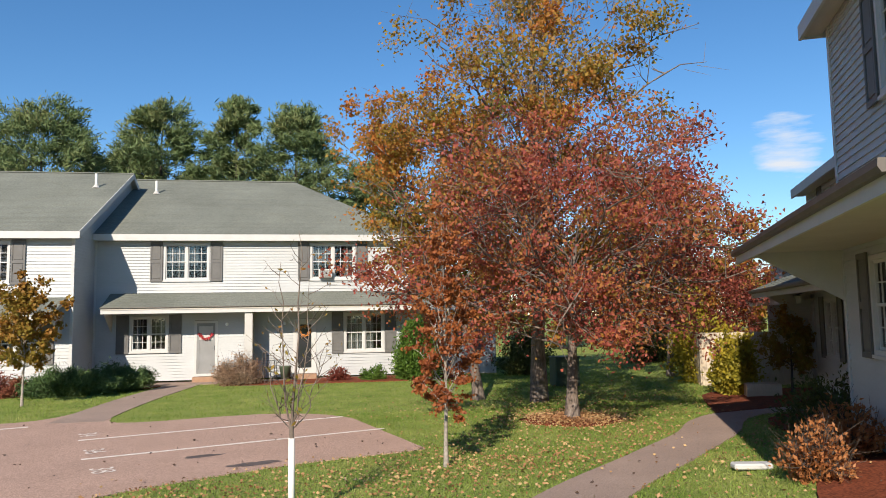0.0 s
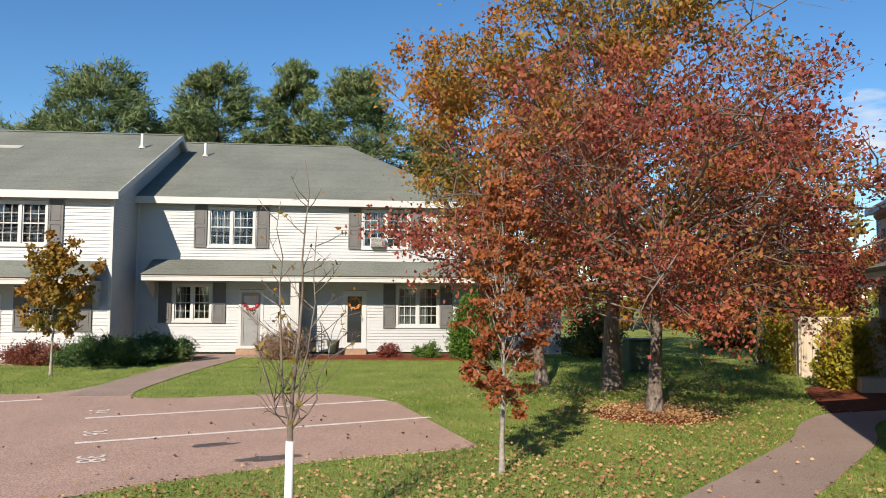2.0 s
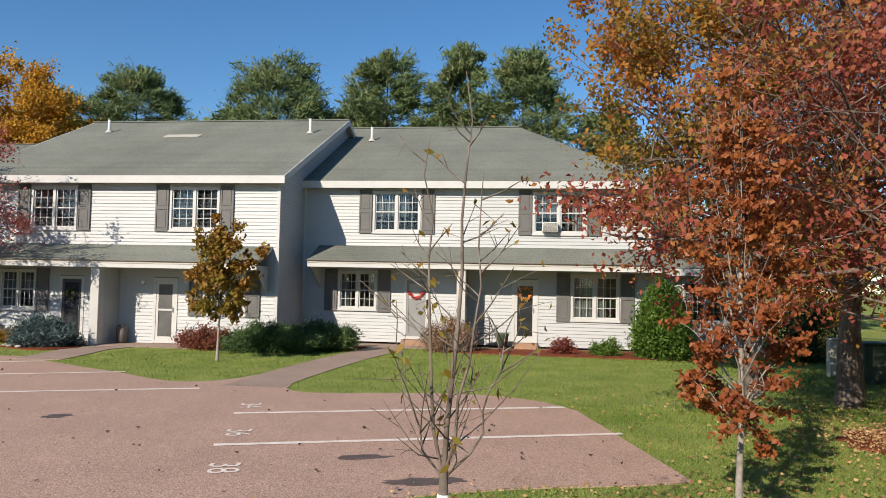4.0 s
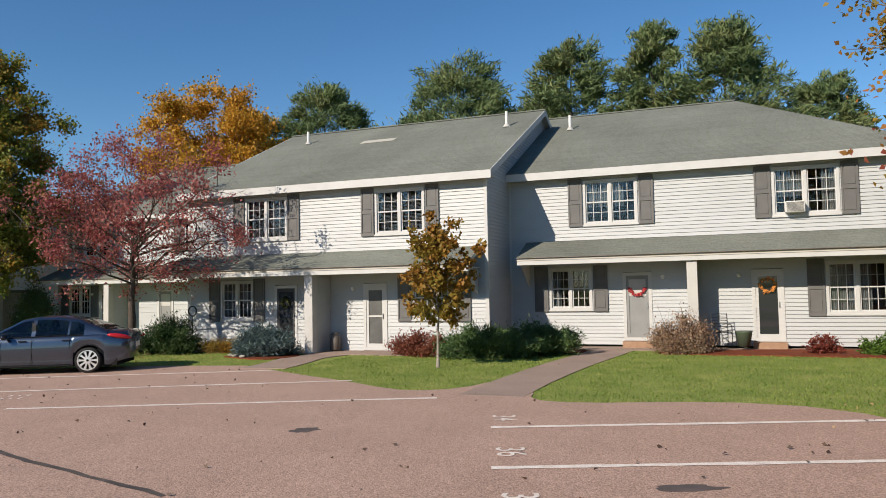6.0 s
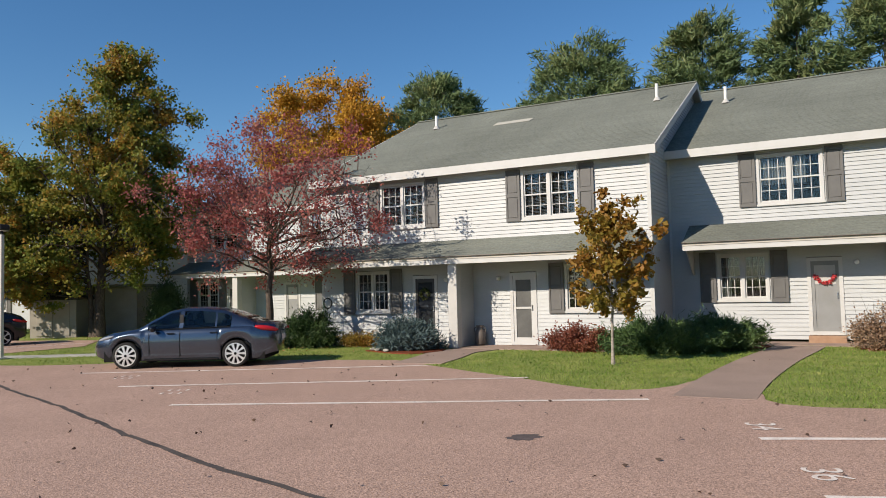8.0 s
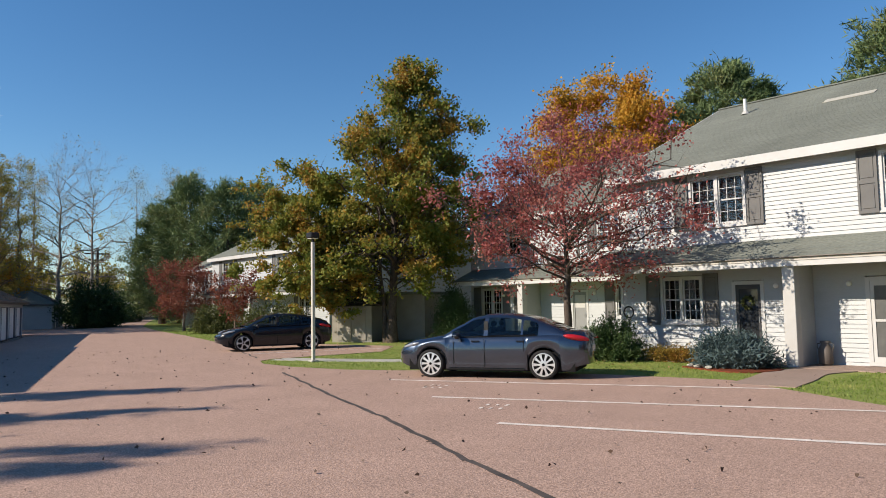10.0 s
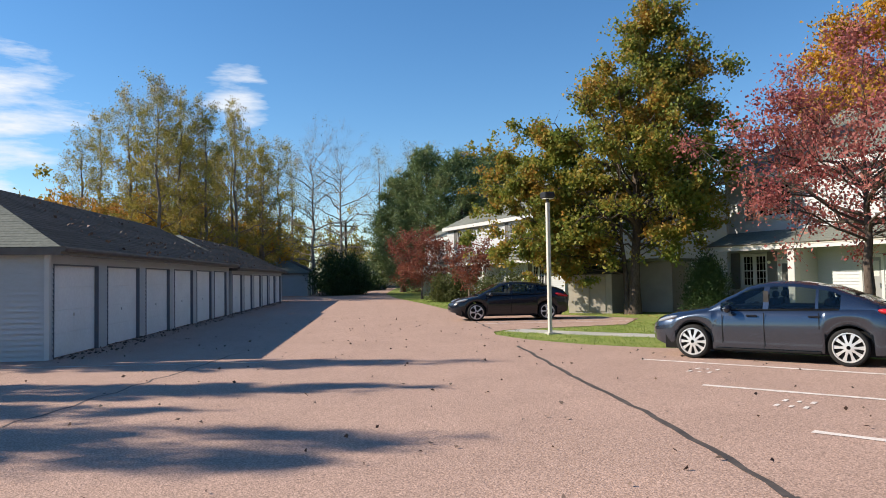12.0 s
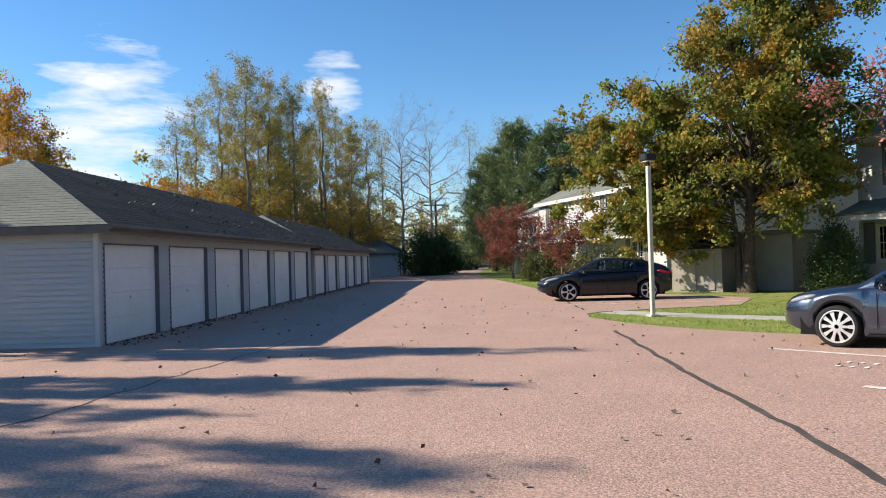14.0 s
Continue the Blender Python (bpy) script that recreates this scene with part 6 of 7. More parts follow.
small_shed((-37.4, 27.2), 32)
S0, S1 = Vector((-39.75, 27.29)), Vector((-35.3, 29.65))
ang = math.degrees(math.atan2((S1 - S0).y, (S1 - S0).x))
t = thing("screen_wall", "beige siding-clad storage lean-to with a flat roof", "outbuilding", pose(S0.x, S0.y, 0, 0, 0, ang))
bm = bmesh.new()
lap_wall(bm, 0, (S1 - S0).length, 0, 2.2)
tagged(part("siding", bm, SHED, t), kind="stuff")
part("shell", boxes((0, 0.001, 0, (S1 - S0).length, 2.4, 2.2)), SHED, t)
part("roof", boxes((-0.2, -0.25, 2.2, (S1 - S0).length + 0.2, 2.6, 2.34), bevel=0.02), SHINGLE, t)

# ---- cottage seen through the gap between the maple and the set-back house ----
t = thing("far_cottage", "white clapboard cottage gable beyond the lawn", "house", pose(-53.5, 42.5, 0, 0, 0, 52))
bm = bmesh.new()
lap_wall(bm, 0, 9.0, 0, 2.5, [(2.2, 3.2, 0.9, 2.0)])
tagged(part("siding", bm, SIDING, t), kind="stuff")
part("wall", boxes((0, 0.001, 0, 2.2, 0.15, 2.5), (3.2, 0.001, 0, 9.0, 0.15, 2.5), (2.2, 0.001, 0, 3.2, 0.15, 0.9), (2.2, 0.001, 2.0, 3.2, 0.15, 2.5), (0, 0.151, 0, 0.15, 9, 2.5), (8.85, 0.151, 0, 9.0, 9, 2.5), (0.151, 8.85, 0, 8.849, 9, 2.5)), SIDING, t)
part("gable", prism(bmesh.new(), [(0, 2.5), (9, 2.5), (4.5, 5.1)], "y", 0.0, 9.0), SIDING, t)
part("roof", prism(bmesh.new(), [(-0.4, 2.27), (4.5, 5.1), (9.4, 2.27), (9.4, 2.42), (4.5, 5.26), (-0.4, 2.42)], "y", -0.3, 9.3), SHINGLE, t, "grey shingle gable roof")
w = part("window", ring(bmesh.new(), 2.2, 3.2, 0.9, 2.0, 0.07, -0.03, 0.1), TRIM, t, "dark window in a white frame")
part("pane", boxes((2.27, 0.03, 0.97, 3.13, 0.04, 1.93)), GLASS, w)
for x in (1.78, 3.24):
    part("shutter", boxes((x, -0.05, 0.85, x + 0.38, -0.012, 2.05), bevel=0.01), LAMP_BLACK, t, "black shutter")

# ---- shrubs ----
STRAW = leaf_material("dry_straw_blades", [(0.30, 0.20, 0.07), (0.46, 0.33, 0.13), (0.52, 0.42, 0.20)], 1.5, 0.3)
shrub("ornamental_grass", "clump of dry golden ornamental grass by the far lawn", (-44.6, 38.4), (2.2, 1.2, 0.95), 6000, (0.42, 0.03), STRAW, 87, "spread", 50)
shrub("juniper_bush", "wide dark green spreading juniper beside the path", (-10.2, 25.2), (1.8, 1.05, 0.95), 30000, (0.15, 0.024), JUNIPER, 61, "spread", 60)
shrub("juniper_bush", "wide dark green spreading juniper beside the path", (-8.95, 26.3), (1.3, 1.0, 1.05), 26000, (0.15, 0.024), JUNIPER, 62, "spread", 54)
shrub("barberry_hedge", "low burgundy barberry hedge under the window", (-12.35, 25.35), (1.15, 0.5, 0.72), 9000, (0.06, 0.04), BRICK_LEAF, 63, "mound", 50)
shrub("blue_spruce", "low bluish dwarf spruce in a mulch bed", (-17.3, 24.5), (1.05, 0.8, 0.9), 13000, (0.17, 0.026), BLUE_NEEDLE, 64, "mound", 56)
shrub("rounded_shrub", "dry pinkish-brown rounded shrub by the porch", (-4.95, 27.3), (0.9, 0.8, 1.15), 9000, (0.06, 0.04), DRY_SHRUB, 65, "mound", 60, bare=True)
shrub("arborvitae", "dense bright green rounded arborvitae against the house", (1.85, 27.3), (0.9, 0.85, 2.3), 30000, (0.13, 0.05), ARBOR, 66, "column", 130)
shrub("grass_clump", "small burgundy shrub in the mulch", (-1.25, 27.6), (0.5, 0.4, 0.55), 1600, (0.10, 0.03), BURGUNDY, 67, "mound", 22, group="small shrubs in the mulch")
shrub("grass_clump", "small yellow-green shrub in the mulch", (0.15, 27.5), (0.5, 0.42, 0.6), 2200, (0.13, 0.03), ARBOR, 68, "mound", 24, group="small shrubs in the mulch")
shrub("yew_bush", "dark green yew beside the porch corner", (-21.2, 24.7), (1.0, 0.8, 1.3), 14000, (0.13, 0.024), YEW, 69, "mound", 40)
shrub("flower_bed", "low withered brown perennials along the wall", (-19.4, 25.3), (1.3, 0.5, 0.55), 3600, (0.09, 0.03), TAN_LEAF, 70, "spread", 40)
shrub("rounded_shrub", "dark clipped shrub at the corner of the house wing", (6.3, 27.8), (1.2, 1.0, 1.9), 9000, (0.09, 0.05), HEDGE, 71, "mound", 50)
shrub("yellow_shrub", "tall yellow-green shrub behind a planter by the fence", (9.8, 18.3), (0.62, 0.6, 1.95), 8000, (0.11, 0.07), YELLOW_SHRUB, 72, "mound", 50)
tree("maple_tree", "small dark burgundy maple behind the board fence", (12.6, 23.0), 4.4, 1.8, 1.5, "round", 0.08, 24, 9000, (0.09, 0.06), BURGUNDY, BARK, 83, secondary=6)
shrub("yellow_shrub", "yellow-green shrub rising behind the board fence", (11.0, 22.4), (1.1, 1.0, 2.9), 6000, (0.12, 0.075), YELLOW_SHRUB, 84, "mound", 40)
tree("ornamental_tree", "small olive-leaved tree in the shade beside the planter", (11.0, 17.4), 2.3, 0.85, 0.75, "round", 0.045, 18, 5000, (0.09, 0.055), TAN_LEAF, DARK_BARK, 86, secondary=5)
shrub("rounded_shrub", "loose dark green shrub at the end of the lawn", (14.6, 33.0), (2.3, 1.8, 3.3), 9000, (0.14, 0.08), HEDGE, 85, "mound", 50)
shrub("orange_shrub", "orange-brown spiraea in the near mulch bed", (3.6, 6.6), (0.40, 0.4, 0.75), 2400, (0.06, 0.032), ORANGE_SHRUB, 73, "mound", 60, bare=True)
shrub("orange_shrub", "orange-brown spiraea in the near mulch bed", (5.0, 7.9), (0.55, 0.55, 0.75), 3000, (0.07, 0.035), ORANGE_SHRUB, 74, "mound", 40, bare=True)
shrub("yew_bush", "dark shrub in the shade of the porch", (6.2, 9.6), (0.8, 0.8, 1.0), 5000, (0.09, 0.035), HEDGE, 75, "mound", 40)
shrub("clipped_hedge", "clipped round olive-green hedge bush by the lane", (-55.6, 28.4), (1.9, 1.6, 1.9), 9000, (0.13, 0.08), HEDGE, 76, "mound", 50)
shrub("clipped_hedge", "clipped round olive-green hedge bush behind the dark car", (-44.5, 26.6), (2.3, 1.6, 2.0), 9000, (0.13, 0.08), HEDGE, 77, "mound", 50)
shrub("yew_bush", "dark upright yew at the corner of the set-back house", (-33.2, 29.6), (1.0, 0.9, 2.4), 18000, (0.10, 0.04), YEW, 78, "column", 60)
tree("ornamental_tree", "small tree with rust-red leaves by the lane", (-62.3, 29.0), 5.2, 2.8, 1.4, "round", 0.1, 26, 11000, (0.12, 0.08), BRICK_LEAF, BARK, 81, secondary=6)
tree("ornamental_tree", "small thinning tree with rust-red leaves by the lane", (-48.6, 26.4), 3.9, 2.0, 1.3, "vase", 0.09, 20, 3500, (0.13, 0.08), BRICK_LEAF, BARK, 82, secondary=6, bare=0.2)

# ---- small things ----
def urn(at):
    t = thing("garden_urn", "dark metal milk can standing by the porch partition", "urn", pose(at[0], at[1], 0.06))
    bm = bmesh.new()
    tube(bm, [(0, 0, 0), (0, 0, 0.02), (0, 0, 0.38), (0, 0, 0.47), (0, 0, 0.52), (0, 0, 0.58)], [0.15, 0.17, 0.17, 0.11, 0.10, 0.13], 16)
    part("body", bm, GUTTER, t, smooth=True)
    for s in (-1, 1):
        bm = bmesh.new()
        tube(bm, [(s * 0.10, 0, 0.53), (s * 0.19, 0, 0.50), (s * 0.19, 0, 0.40), (s * 0.165, 0, 0.37)], [0.012] * 4, 6)
        part("handle", bm, GUTTER, t)


urn((-15.75, 26.2))


def garden_chair(at, ang):
    t = thing("garden_chair", "dark metal garden chair with a slatted back on the porch", "chair", pose(at[0], at[1], 0.15, 0, 0, ang))
    part("seat", boxes((-0.24, -0.22, 0.40, 0.24, 0.22, 0.425), bevel=0.008), LAMP_BLACK, t)
    for x in (-0.23, 0.23):
        bm = bmesh.new()
        tube(bm, [(x, -0.22, 0), (x, -0.21, 0.62), (x, 0.0, 0.64), (x, 0.2, 0.62)], [0.013] * 4, 6)
        part("arm_leg", bm, LAMP_BLACK, t)
        bm = bmesh.new()
        tube(bm, [(x, 0.26, 0), (x, 0.22, 0.45), (x, 0.30, 0.95)], [0.013] * 3, 6)
        part("back_leg", bm, LAMP_BLACK, t)
    for k in range(5):
        bm = bmesh.new()
        tube(bm, [(-0.23, 0.235 + k * 0.014, 0.55 + k * 0.095), (0, 0.25 + k * 0.014, 0.56 + k * 0.095), (0.23, 0.235 + k * 0.014, 0.55 + k * 0.095)], [0.010] * 3, 5)
        part("back_slat", bm, LAMP_BLACK, t)


garden_chair((-3.85, 28.3), 15)
t = thing("storage_tub", "small pale green planter tub beside the chair", "planter", pose(-3.25, 28.35, 0.14))
bm = bmesh.new()
tube(bm, [(0, 0, 0), (0, 0, 0.40), (0, 0, 0.44)], [0.17, 0.23, 0.25], 14)
part("tub", bm, BOX_GREEN, t, smooth=True)

# ring ornament on a stake by the house corner
t = thing("ring_ornament", "black ring ornament on a thin stake", "ornament", pose(-21.35, 26.0, 0.0))
bm = bmesh.new()
pts = [(0.17 * math.cos(a * 2 * math.pi / 20), 0, 1.38 + 0.17 * math.sin(a * 2 * math.pi / 20)) for a in range(21)]
tube(bm, pts, [0.025] * 21, 6)
part("ring", bm, LAMP_BLACK, t)
bm = bmesh.new()
tube(bm, [(0, 0, 0), (0, 0, 1.2)], [0.012, 0.012], 6)
part("stake", bm, LAMP_BLACK, t)

for x, y in ((-17.9, 23.75), (-17.5, 23.6), (-18.2, 23.95)):
    bm = bmesh.new()
    bmesh.ops.create_icosphere(bm, subdivisions=2, radius=0.10)
    for v in bm.verts:
        v.co *= 0.8 + 0.35 * noise.noise(v.co * 9 + Vector((x, y, 0)))
        v.co.z *= 0.6
    ob = link("edging_stone", bm, CONCRETE)
    ob.location = (x, y, 0.07)
    tagged(ob, "pale rounded stone at the edge of the mulch", "stone", "stones by the spruce")

# pale stone edging and planter by the near path
ob = link("kerb_block", boxes((-0.25, -0.10, 0, 0.25, 0.10, 0.08), bevel=0.02), TRIM)
ob.matrix_world = pose(3.45, 7.7, ground_z(3.45, 7.7) + 0.02, 0, 0, -12)
tagged(ob, "white edging block at the corner of the mulch bed", "edging block")
t = thing("planter_box", "pale wooden planter box under the yellow shrub", "planter", pose(10.1, 17.45, ground_z(10.1, 17.45), 0, 0, -24))
part("box", ring(bmesh.new(), -0.45, 0.45, 0.0, 0.36, 0.06, -0.3, 0.3), FENCE, t)
part("front_board", boxes((-0.45, -0.32, 0.0, 0.45, -0.302, 0.34), bevel=0.006), FENCE, t)
part("soil", boxes((-0.38, -0.29, 0.065, 0.38, 0.29, 0.28)), MULCH, t)

# utility boxes on the lawn
for x, y, w, h, m in ((5.65, 23.8, 0.16, 0.95, POLE), (6.2, 22.7, 0.42, 0.95, BOX_GREEN)):
    t = thing("utility_box", "green metal utility cabinet on the lawn" if m is BOX_GREEN else "slim pale utility pedestal on the lawn", "utility box", pose(x, y, ground_z(x, y)))
    part("cabinet", boxes((-w, -w * 0.8, -0.02, w, w * 0.8, h), bevel=0.03), m, t)
    part("lid", boxes((-w - 0.02, -w * 0.8 - 0.02, h, w + 0.02, w * 0.8 + 0.02, h + 0.05), bevel=0.015), m, t)

# pale replacement shingles on the roof
bm = boxes((-0.75, -0.22, 0, 0.75, 0.22, 0.012))
ob = part("shingle_patch", bm, CONCRETE, house_a, "pale patch of newer shingles")
ob.matrix_local = Matrix.Translation((-16.6, 4.9, 5.50 + (4.9 + 0.36) * 0.456 + 0.02)) @ Matrix.Rotation(math.atan(0.456), 4, "X")

# utility pole and wires, camper and low house at the end of the lane
t = thing("utility_pole", "far wooden utility pole with a crossarm", "utility pole", pose(-95, 32.6, 0))
bm = bmesh.new()
tube(bm, [(0, 0, 0), (0, 0, 8.6)], [0.16, 0.11], 8)
part("pole", bm, WOOD_POLE, t)
part("crossarm", boxes((-0.4, -1.3, 7.9, -0.28, 1.3, 8.05)), WOOD_POLE, t)
part("crossarm", boxes((-0.4, -0.9, 7.2, -0.28, 0.9, 7.32)), WOOD_POLE, t)
t = thing("camper_trailer", "white camper trailer parked at the end of the lane", "trailer", pose(-112, 42.8, 0, 0, 0, 70))
part("shell", boxes((-3.2, -1.15, 0.55, 3.2, 1.15, 2.75), bevel=0.35), TRIM, t)
part("window", boxes((-1.4, -1.17, 1.5, 0.2, -1.14, 2.1), bevel=0.01), GLASS, t)
part("window", boxes((1.2, -1.17, 1.5, 2.2, -1.14, 2.1), bevel=0.01), GLASS, t)
part("skirt", boxes((-2.9, -1.05, 0.25, 2.9, 1.05, 0.548)), SHADE_AND_SKIRT_GREY, t)
for x in (-0.5, 0.5):
    bm = bmesh.new()
    bmesh.ops.create_cone(bm, cap_ends=True, segments=18, radius1=0.34, radius2=0.34, depth=0.2, matrix=Matrix.Translation((x, -1.08, 0.34)) @ Matrix.Rotation(math.pi / 2, 4, "X"))
    part("wheel", bm, RUBBER, t)
t = thing("far_bungalow", "low tan bungalow beyond the end of the lane", "house", pose(-128, 48, 0, 0, 0, 70))
part("wall", boxes((-7, -4, 0, 7, 4, 2.7)), FENCE, t)
bm = bmesh.new()
prism(bm, [(-4.5, 2.6), (4.5, 2.6), (0, 4.6)], "x", -7.4, 7.4)
part("roof", bm, DARK_SHINGLE, t)
part("window", boxes((-3, -4.03, 1.0, -1.2, -3.99, 2.1)), GLASS, t)

# ---- trees behind the garages ----
END = Vector((-12.2, 8.93))
AHEAD, ACROSS = Vector((-0.959, 0.283)), Vector((0.283, 0.959))


def down_lane(slant, dist):
    """A place that far down the lane, and to the side by that share of it."""
    p = END + (AHEAD + ACROSS * slant) * dist
    return (p.x, p.y)


rows = [(-0.335, 74, 19, 3.4, 0.50), (-0.30, 62, 17.8, 3.6, 0.22), (-0.265, 58, 18.0, 3.4, 0.10), (-0.235, 61, 17.6, 3.2, 0.22), (-0.20, 62, 17.2, 3.2, 0.30), (-0.16, 66, 18.0, 3.2, 0.42), (-0.125, 72, 16.0, 3.2, 0.42), (-0.10, 77, 16.5, 3.2, 0.55),
        (-0.055, 80, 19.5, 4.8, 0.95), (-0.015, 86, 20.0, 5.2, 0.97), (0.04, 110, 22.0, 5.0, 0.70), (0.085, 106, 21.5, 5.0, 0.55), (0.115, 102, 21.0, 4.6, 0.55), (-0.36, 66, 15.0, 3.4, 0.55), (-0.18, 80, 17, 3.6, 0.4), (-0.08, 95, 19, 4, 0.6), (-0.22, 75, 17, 3.4, 0.35)] + [(-0.29 + 0.021 * k, 66 + (k * 7) % 13, 14.5 + (k * 5) % 4, 2.2, 0.6) for k in range(9)]
for i, (slant, dist, ph, pr, bare) in enumerate(rows):
    tree("poplar_tree", "slender half-bare tree with thinning yellow-green leaves" if bare < 0.9 else "leafless grey tree behind the garages", down_lane(slant, dist), ph, pr, 3.0, "egg" if bare < 0.9 else "round", 0.21 if bare < 0.9 else 0.27, 24 if bare < 0.9 else 36, int(15000 * (1 - bare)), (0.13, 0.09), POPLAR, BARK if bare < 0.9 else PALE_BARK, 100 + i,
         group="trees behind the garages", secondary=8, twigs=4, bare=bare, spread=0.34, limb_start=0.82)
for i, (slant, dist, ph, pr) in enumerate([(-0.59, 52, 15.5, 3.6), (-0.545, 56, 13.0, 3.4)]):
    tree("maple_tree", "orange-yellow tree rising behind the near garage", down_lane(slant, dist), ph, pr, 2.0, "egg", 0.2, 36, 17000, (0.17, 0.12), AMBER if i else GOLD, BARK, 120 + i, secondary=7, bare=0.2)
for i, (slant, dist, ph, pr) in enumerate([(-0.43, 66, 8.6, 4.0), (-0.385, 62, 9.0, 3.6), (-0.34, 60, 8.2, 3.8), (-0.28, 64, 8.5, 4.2), (-0.21, 70, 8.2, 4.2), (-0.13, 78, 8.6, 4.4), (-0.50, 70, 8.2, 4.0)]):
    tree("understorey_tree", "orange and yellow undergrowth tree behind the garages", down_lane(slant, dist), ph, pr, 0.6, "round", 0.13, 24, 11000, (0.2, 0.14), GOLD if i % 2 else AMBER, BARK, 130 + i, secondary=6, group="undergrowth behind the garages")
for i, (slant, dist, ph, pr) in enumerate([(0.105, 76, 15.0, 5.0), (0.155, 72, 14.0, 5.0), (0.07, 84, 13.0, 5.0), (0.20, 78, 15.0, 6.0)]):
    tree("pine_tree", "big dark pine beside the lane", down_lane(slant, dist), ph, pr, 0.8, "pine", 0.32, 60, 36000, (0.36, 0.08), NEEDLE, DARK_BARK, 83 + i, secondary=9, spread=0.25, group="pines beside the lane")
for i, (slant, dist, w, h) in enumerate([(-0.025, 72, 2.4, 4.6), (-0.005, 74, 2.2, 4.2), (0.02, 100, 3.0, 4.0)]):
    shrub("evergreen_bush", "large dark evergreen bush at the end of the lane", down_lane(slant, dist), (w, w, h), 12000, (0.22, 0.09), YEW, 140 + i, "mound", 60)

# ---- slender trees beyond the lot whose long shadows fall across the asphalt ----
for i, (at, ph, pr, count) in enumerate([((-32.3, -5.9), 13.0, 1.2, 9000), ((-29.1, -6.5), 12.0, 1.4, 13000), ((-25.8, -8.6), 12.5, 2.3, 18000), ((-27.6, -7.6), 10.5, 1.5, 8000), ((-24.0, -12.5), 11.0, 2.0, 10000)]):
    tree("maple_tree", "slender maple casting a long shadow over the asphalt", at, ph, pr, (8.0, 5.0, 3.0, 4.0, 3.0)[i], "egg", 0.17, 34, count, (0.14, 0.10), AMBER, BARK, 150 + i, secondary=6, bare=0.2, gap=0.5, cell=0.8)


# ---- distant woods ----
def woods(name, points, height, count, mat, seed, label):
    """A far belt of trees along a line: trunks and clumped leaves in one uncounted mass."""
    rng = np.random.default_rng(seed)
    pts = np.array(points, float)
    seg = np.linalg.norm(np.diff(pts, axis=0), axis=1)
    total = seg.sum()
    n_tree = int(total / 3.2)
    holder = thing(name, label, "woods", kind="stuff")
    wood, cs = Tubes(), []
    for k in range(n_tree):
        d = (k + rng.random()) / n_tree * total
        i = 0
        while i < len(seg) - 1 and d > seg[i]:
            d -= seg[i]
            i += 1
        p = pts[i] + (pts[i + 1] - pts[i]) * min(d / seg[i], 1) + rng.normal(size=2) * 4.0
        h = height * (0.65 + 0.5 * rng.random())
        r = h * (0.16 + 0.10 * rng.random())
        wood.add([(p[0], p[1], 0), (p[0] + rng.normal() * 0.3, p[1], h * 0.85)], [0.18, 0.04], 4)
        m = count // n_tree
        blobs = rng.normal(size=(26, 3)) * np.array((r * 0.55, r * 0.55, h * 0.2)) + np.array((p[0], p[1], h * 0.55))
        w = blobs[rng.integers(0, 26, m)] + rng.normal(size=(m, 3)) * r * 0.2
        w[:, 2] = np.maximum(w[:, 2], 0.2)
        cs.append(w)
    ob = leaf_mesh("leafage", np.concatenate(cs), 0.42, 0.3, mat, holder, rng)
    tagged(ob, kind="stuff")
    tagged(wood.mesh("woods_trunks", DARK_BARK, holder), kind="stuff")


woods("distant_woods", [(-45, -30), (-75, -12), (-100, 8), (-125, 28), (-150, 55), (-150, 80)], 11, 64000, POPLAR, 201, "belt of thinning autumn woods behind the garages")
woods("distant_woods", [(-130, 75), (-95, 72), (-60, 70), (-20, 72), (20, 68), (50, 60), (70, 40)], 10, 56000, OAK_LEAF, 202, "belt of mixed woods behind the houses")
woods("distant_woods", [(14, 44), (22, 46), (34, 40), (44, 30)], 9, 19000, AMBER, 203, "small stand of autumn trees beyond the lawn")

# ---- grass blades and fallen leaves ----
def inside(pts, poly):
    x, y = pts[:, 0], pts[:, 1]
    res = np.zeros(len(pts), bool)
    n = len(poly)
    for i in range(n):
        (x0, y0), (x1, y1) = poly[i], poly[(i + 1) % n]
        if y0 == y1:
            continue
        hit = ((y0 > y) != (y1 > y)) & (x < (x1 - x0) * (y - y0) / (y1 - y0) + x0)
        res ^= hit
    return res


def scatter(n, x0, x1, y0, y1, seed, on_road=False):
    rng = np.random.default_rng(seed)
    p = np.stack((rng.uniform(x0, x1, n), rng.uniform(y0, y1, n)), 1)
    paved = np.zeros(n, bool)
    for k, poly in enumerate(PAVED):
        paved |= inside(p, poly)
    p = p[paved] if on_road else p[~paved]
    return p, rng


def lift(p, dz):
    return np.stack((p[:, 0], p[:, 1], np.array([ground_z(a, b) for a, b in p]) + dz), 1)


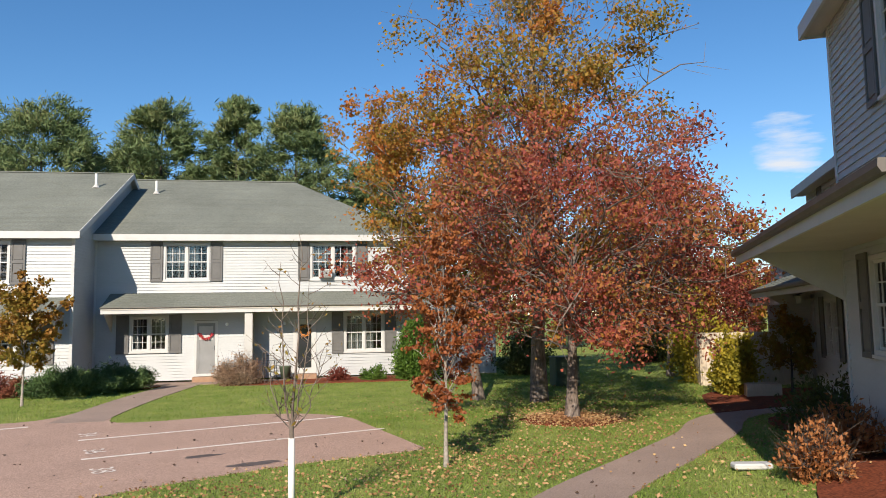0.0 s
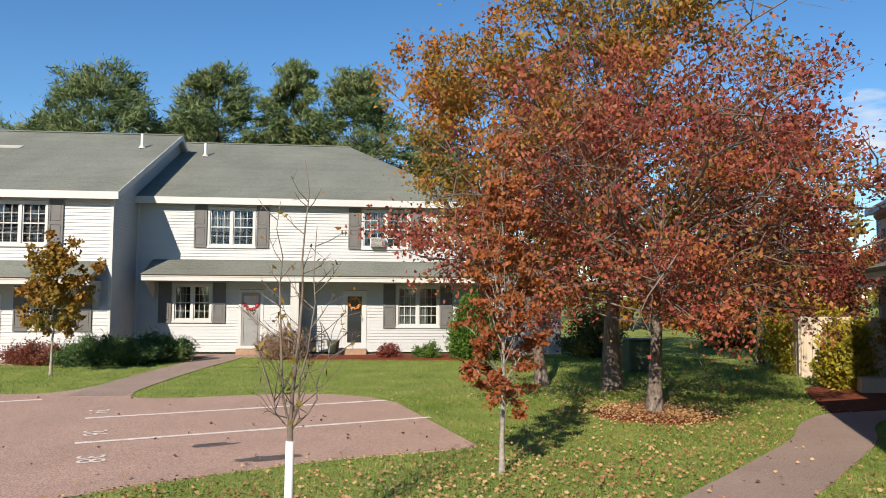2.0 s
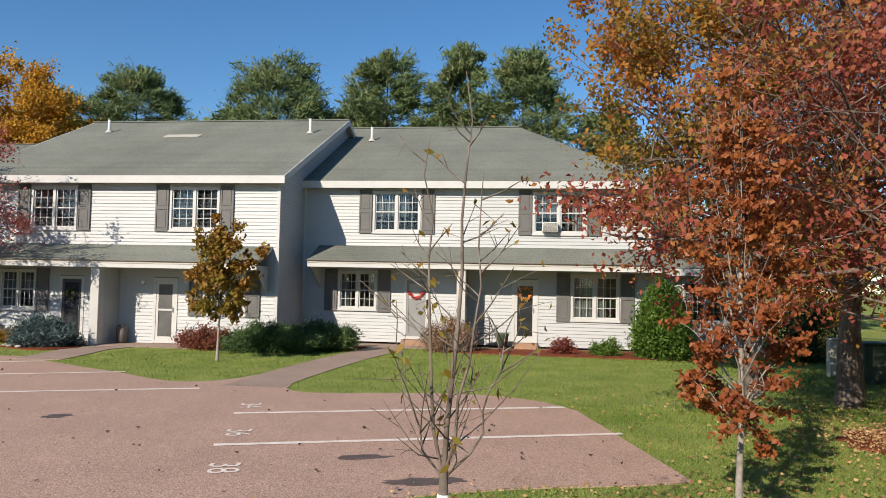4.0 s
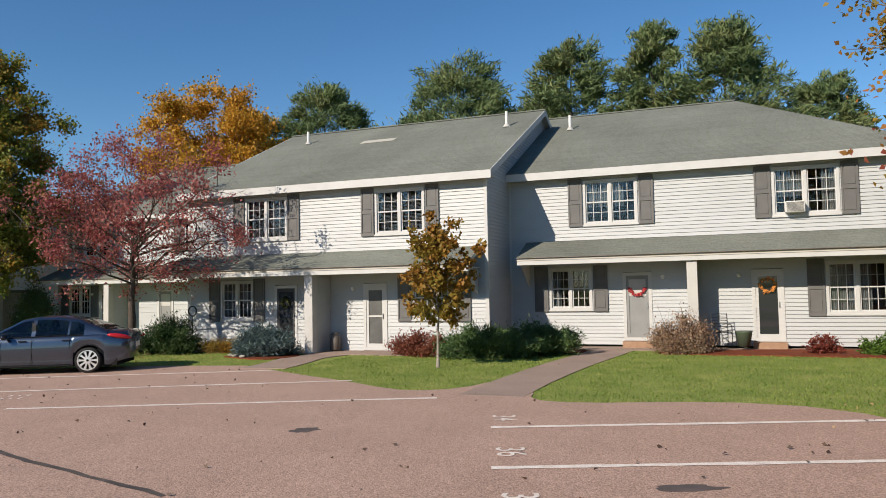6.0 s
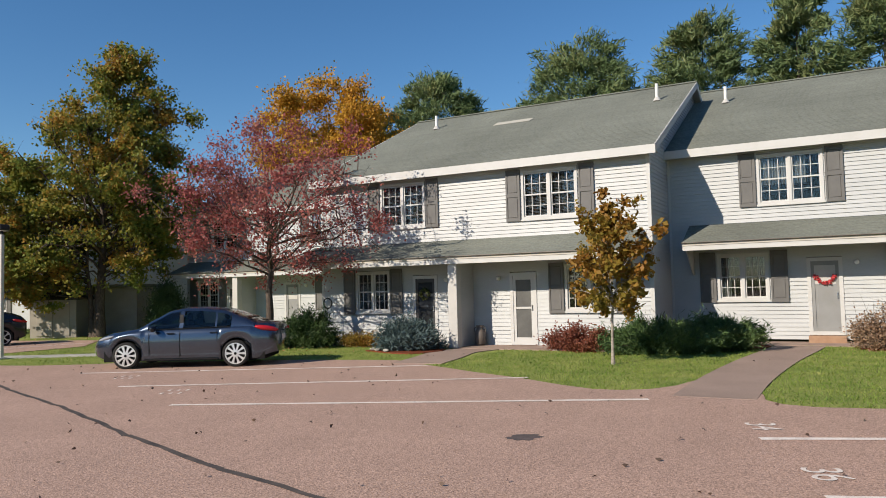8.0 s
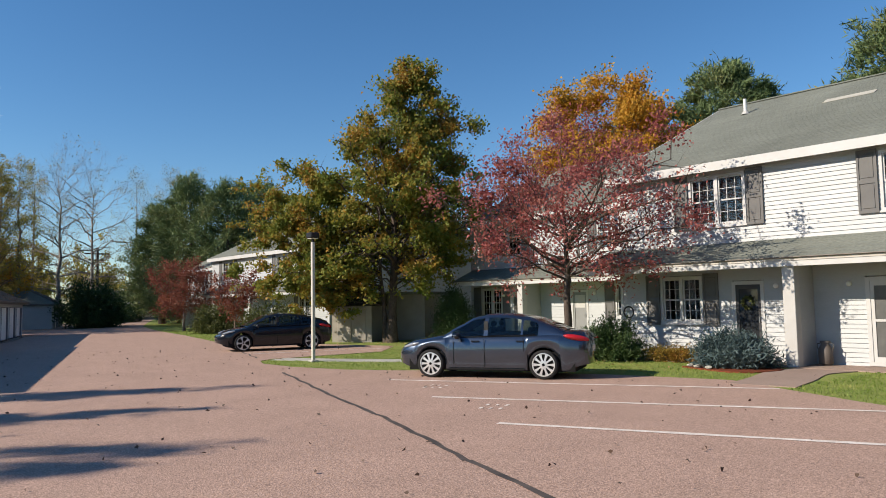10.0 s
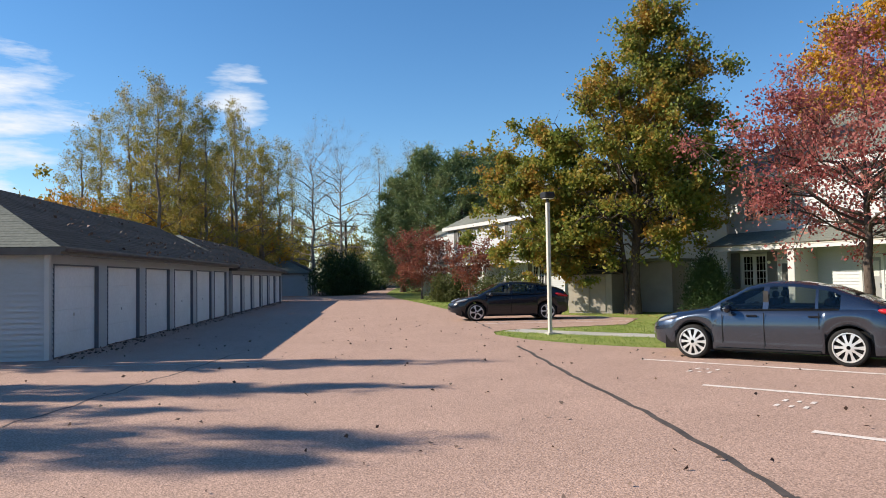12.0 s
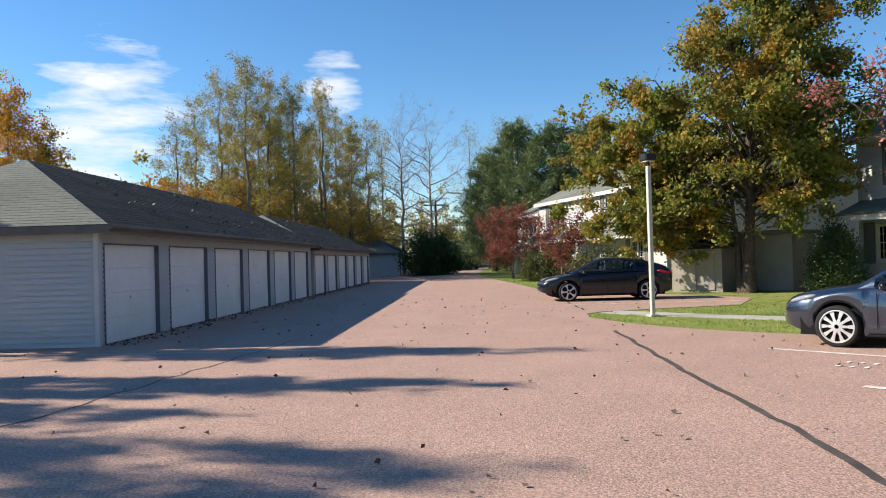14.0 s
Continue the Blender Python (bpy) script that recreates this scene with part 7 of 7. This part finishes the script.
for k, (n, x0, x1, y0, y1, ln, wd) in enumerate([(120000, -6, 9.5, 3.5, 17.5, 0.05, 0.010), (60000, -14.5, 10, 16, 28, 0.05, 0.015), (24000, -31, -15, 16, 26, 0.05, 0.013), (26000, 3, 18, 17, 36, 0.06, 0.018), (9000, -62, -38, 21, 30, 0.07, 0.025)]):
    p, rng = scatter(n, x0, x1, y0, y1, 300 + k)
    q = lift(p, ln * 0.4)
    tagged(leaf_mesh("grass", q, ln, wd, BLADE, None, rng, axis=np.tile((0, 0, 1.0), (len(q), 1)), jitter=0.45), "short green lawn grass blades", "grass", kind="stuff")
LEAF_SPOTS = [(3.6, 14.9, 3.0, 700), (3.65, 14.9, 1.0, 3400), (3.7, 17.4, 4.5, 1100), (-0.2, 9.95, 2.2, 160), (2.0, 8.0, 5.0, 600), (-2.5, 9.2, 3.0, 1100), (0.5, 10.5, 3.0, 900), (-4.3, 8.9, 1.6, 700), (1.6, 10.0, 3.5, 900), (4.4, 12.0, 2.5, 500), (7.0, 19.0, 4.0, 500), (-33, 25, 4.5, 500), (-21.9, 23.7, 3.0, 300), (7.5, 14.0, 2.5, 160)]
for k, (cx, cy, r, n) in enumerate(LEAF_SPOTS):
    rng = np.random.default_rng(400 + k)
    p = rng.normal(size=(n, 2)) * r * (0.5 if r > 1 else 0.55) + np.array((cx, cy))
    paved = np.zeros(n, bool)
    for poly in PAVED:
        paved |= inside(p, poly)
    p = p[~paved | (rng.random(n) < (0.07 if r > 1 else 1.0))]
    n = len(p)
    q = lift(p, 0.045)
    q[:, 2] += rng.random(n) * (0.02 if r > 1 else 0.07)
    a = rng.normal(size=(n, 3))
    a[:, 2] *= 0.15
    tagged(leaf_mesh("fallen_leaves", q, 0.05, 0.034, LITTER, None, rng, axis=a, jitter=0.1), "fallen brown and orange autumn leaves", "leaves", kind="stuff")
p, rng = scatter(900, -40, 6, 3, 24, 420, True)
q = lift(p, 0.04)
a = rng.normal(size=(len(q), 3))
a[:, 2] *= 0.2
tagged(leaf_mesh("fallen_leaves", q, 0.062, 0.04, DARK_LITTER, None, rng, axis=a, jitter=0.1), "dry curled leaves strewn over the asphalt", "leaves", kind="stuff")
rng = np.random.default_rng(431)
n = 420
along, up = rng.uniform(3.6, 40, n), rng.random(n) ** 1.4
pos = np.stack((-28.2 + G.x * along + GN.x * (0.38 - 3.68 * up), 6.45 + G.y * along + GN.y * (0.38 - 3.68 * up), 2.44 + 1.86 * up + 0.045 - np.where(along > 20.3, 0.12, 0.0)), 1)
a = rng.normal(size=(n, 3))
tagged(leaf_mesh("fallen_leaves", pos, 0.10, 0.07, DARK_LITTER, None, rng, axis=a, jitter=0.1), "dry leaves lying on the garage roof", "leaves", kind="stuff")
rng = np.random.default_rng(432)
n = 900
along, out = rng.uniform(0.0, 40, n), rng.random(n) ** 2 * 0.7 + 0.05
p = np.stack((-28.2 + G.x * along + GN.x * out, 6.45 + G.y * along + GN.y * out), 1)
a = rng.normal(size=(n, 3))
a[:, 2] *= 0.2
tagged(leaf_mesh("fallen_leaves", lift(p, 0.035), 0.075, 0.05, DARK_LITTER, None, rng, axis=a, jitter=0.1), "dark leaf litter drifted along the garage doors", "leaves", kind="stuff")
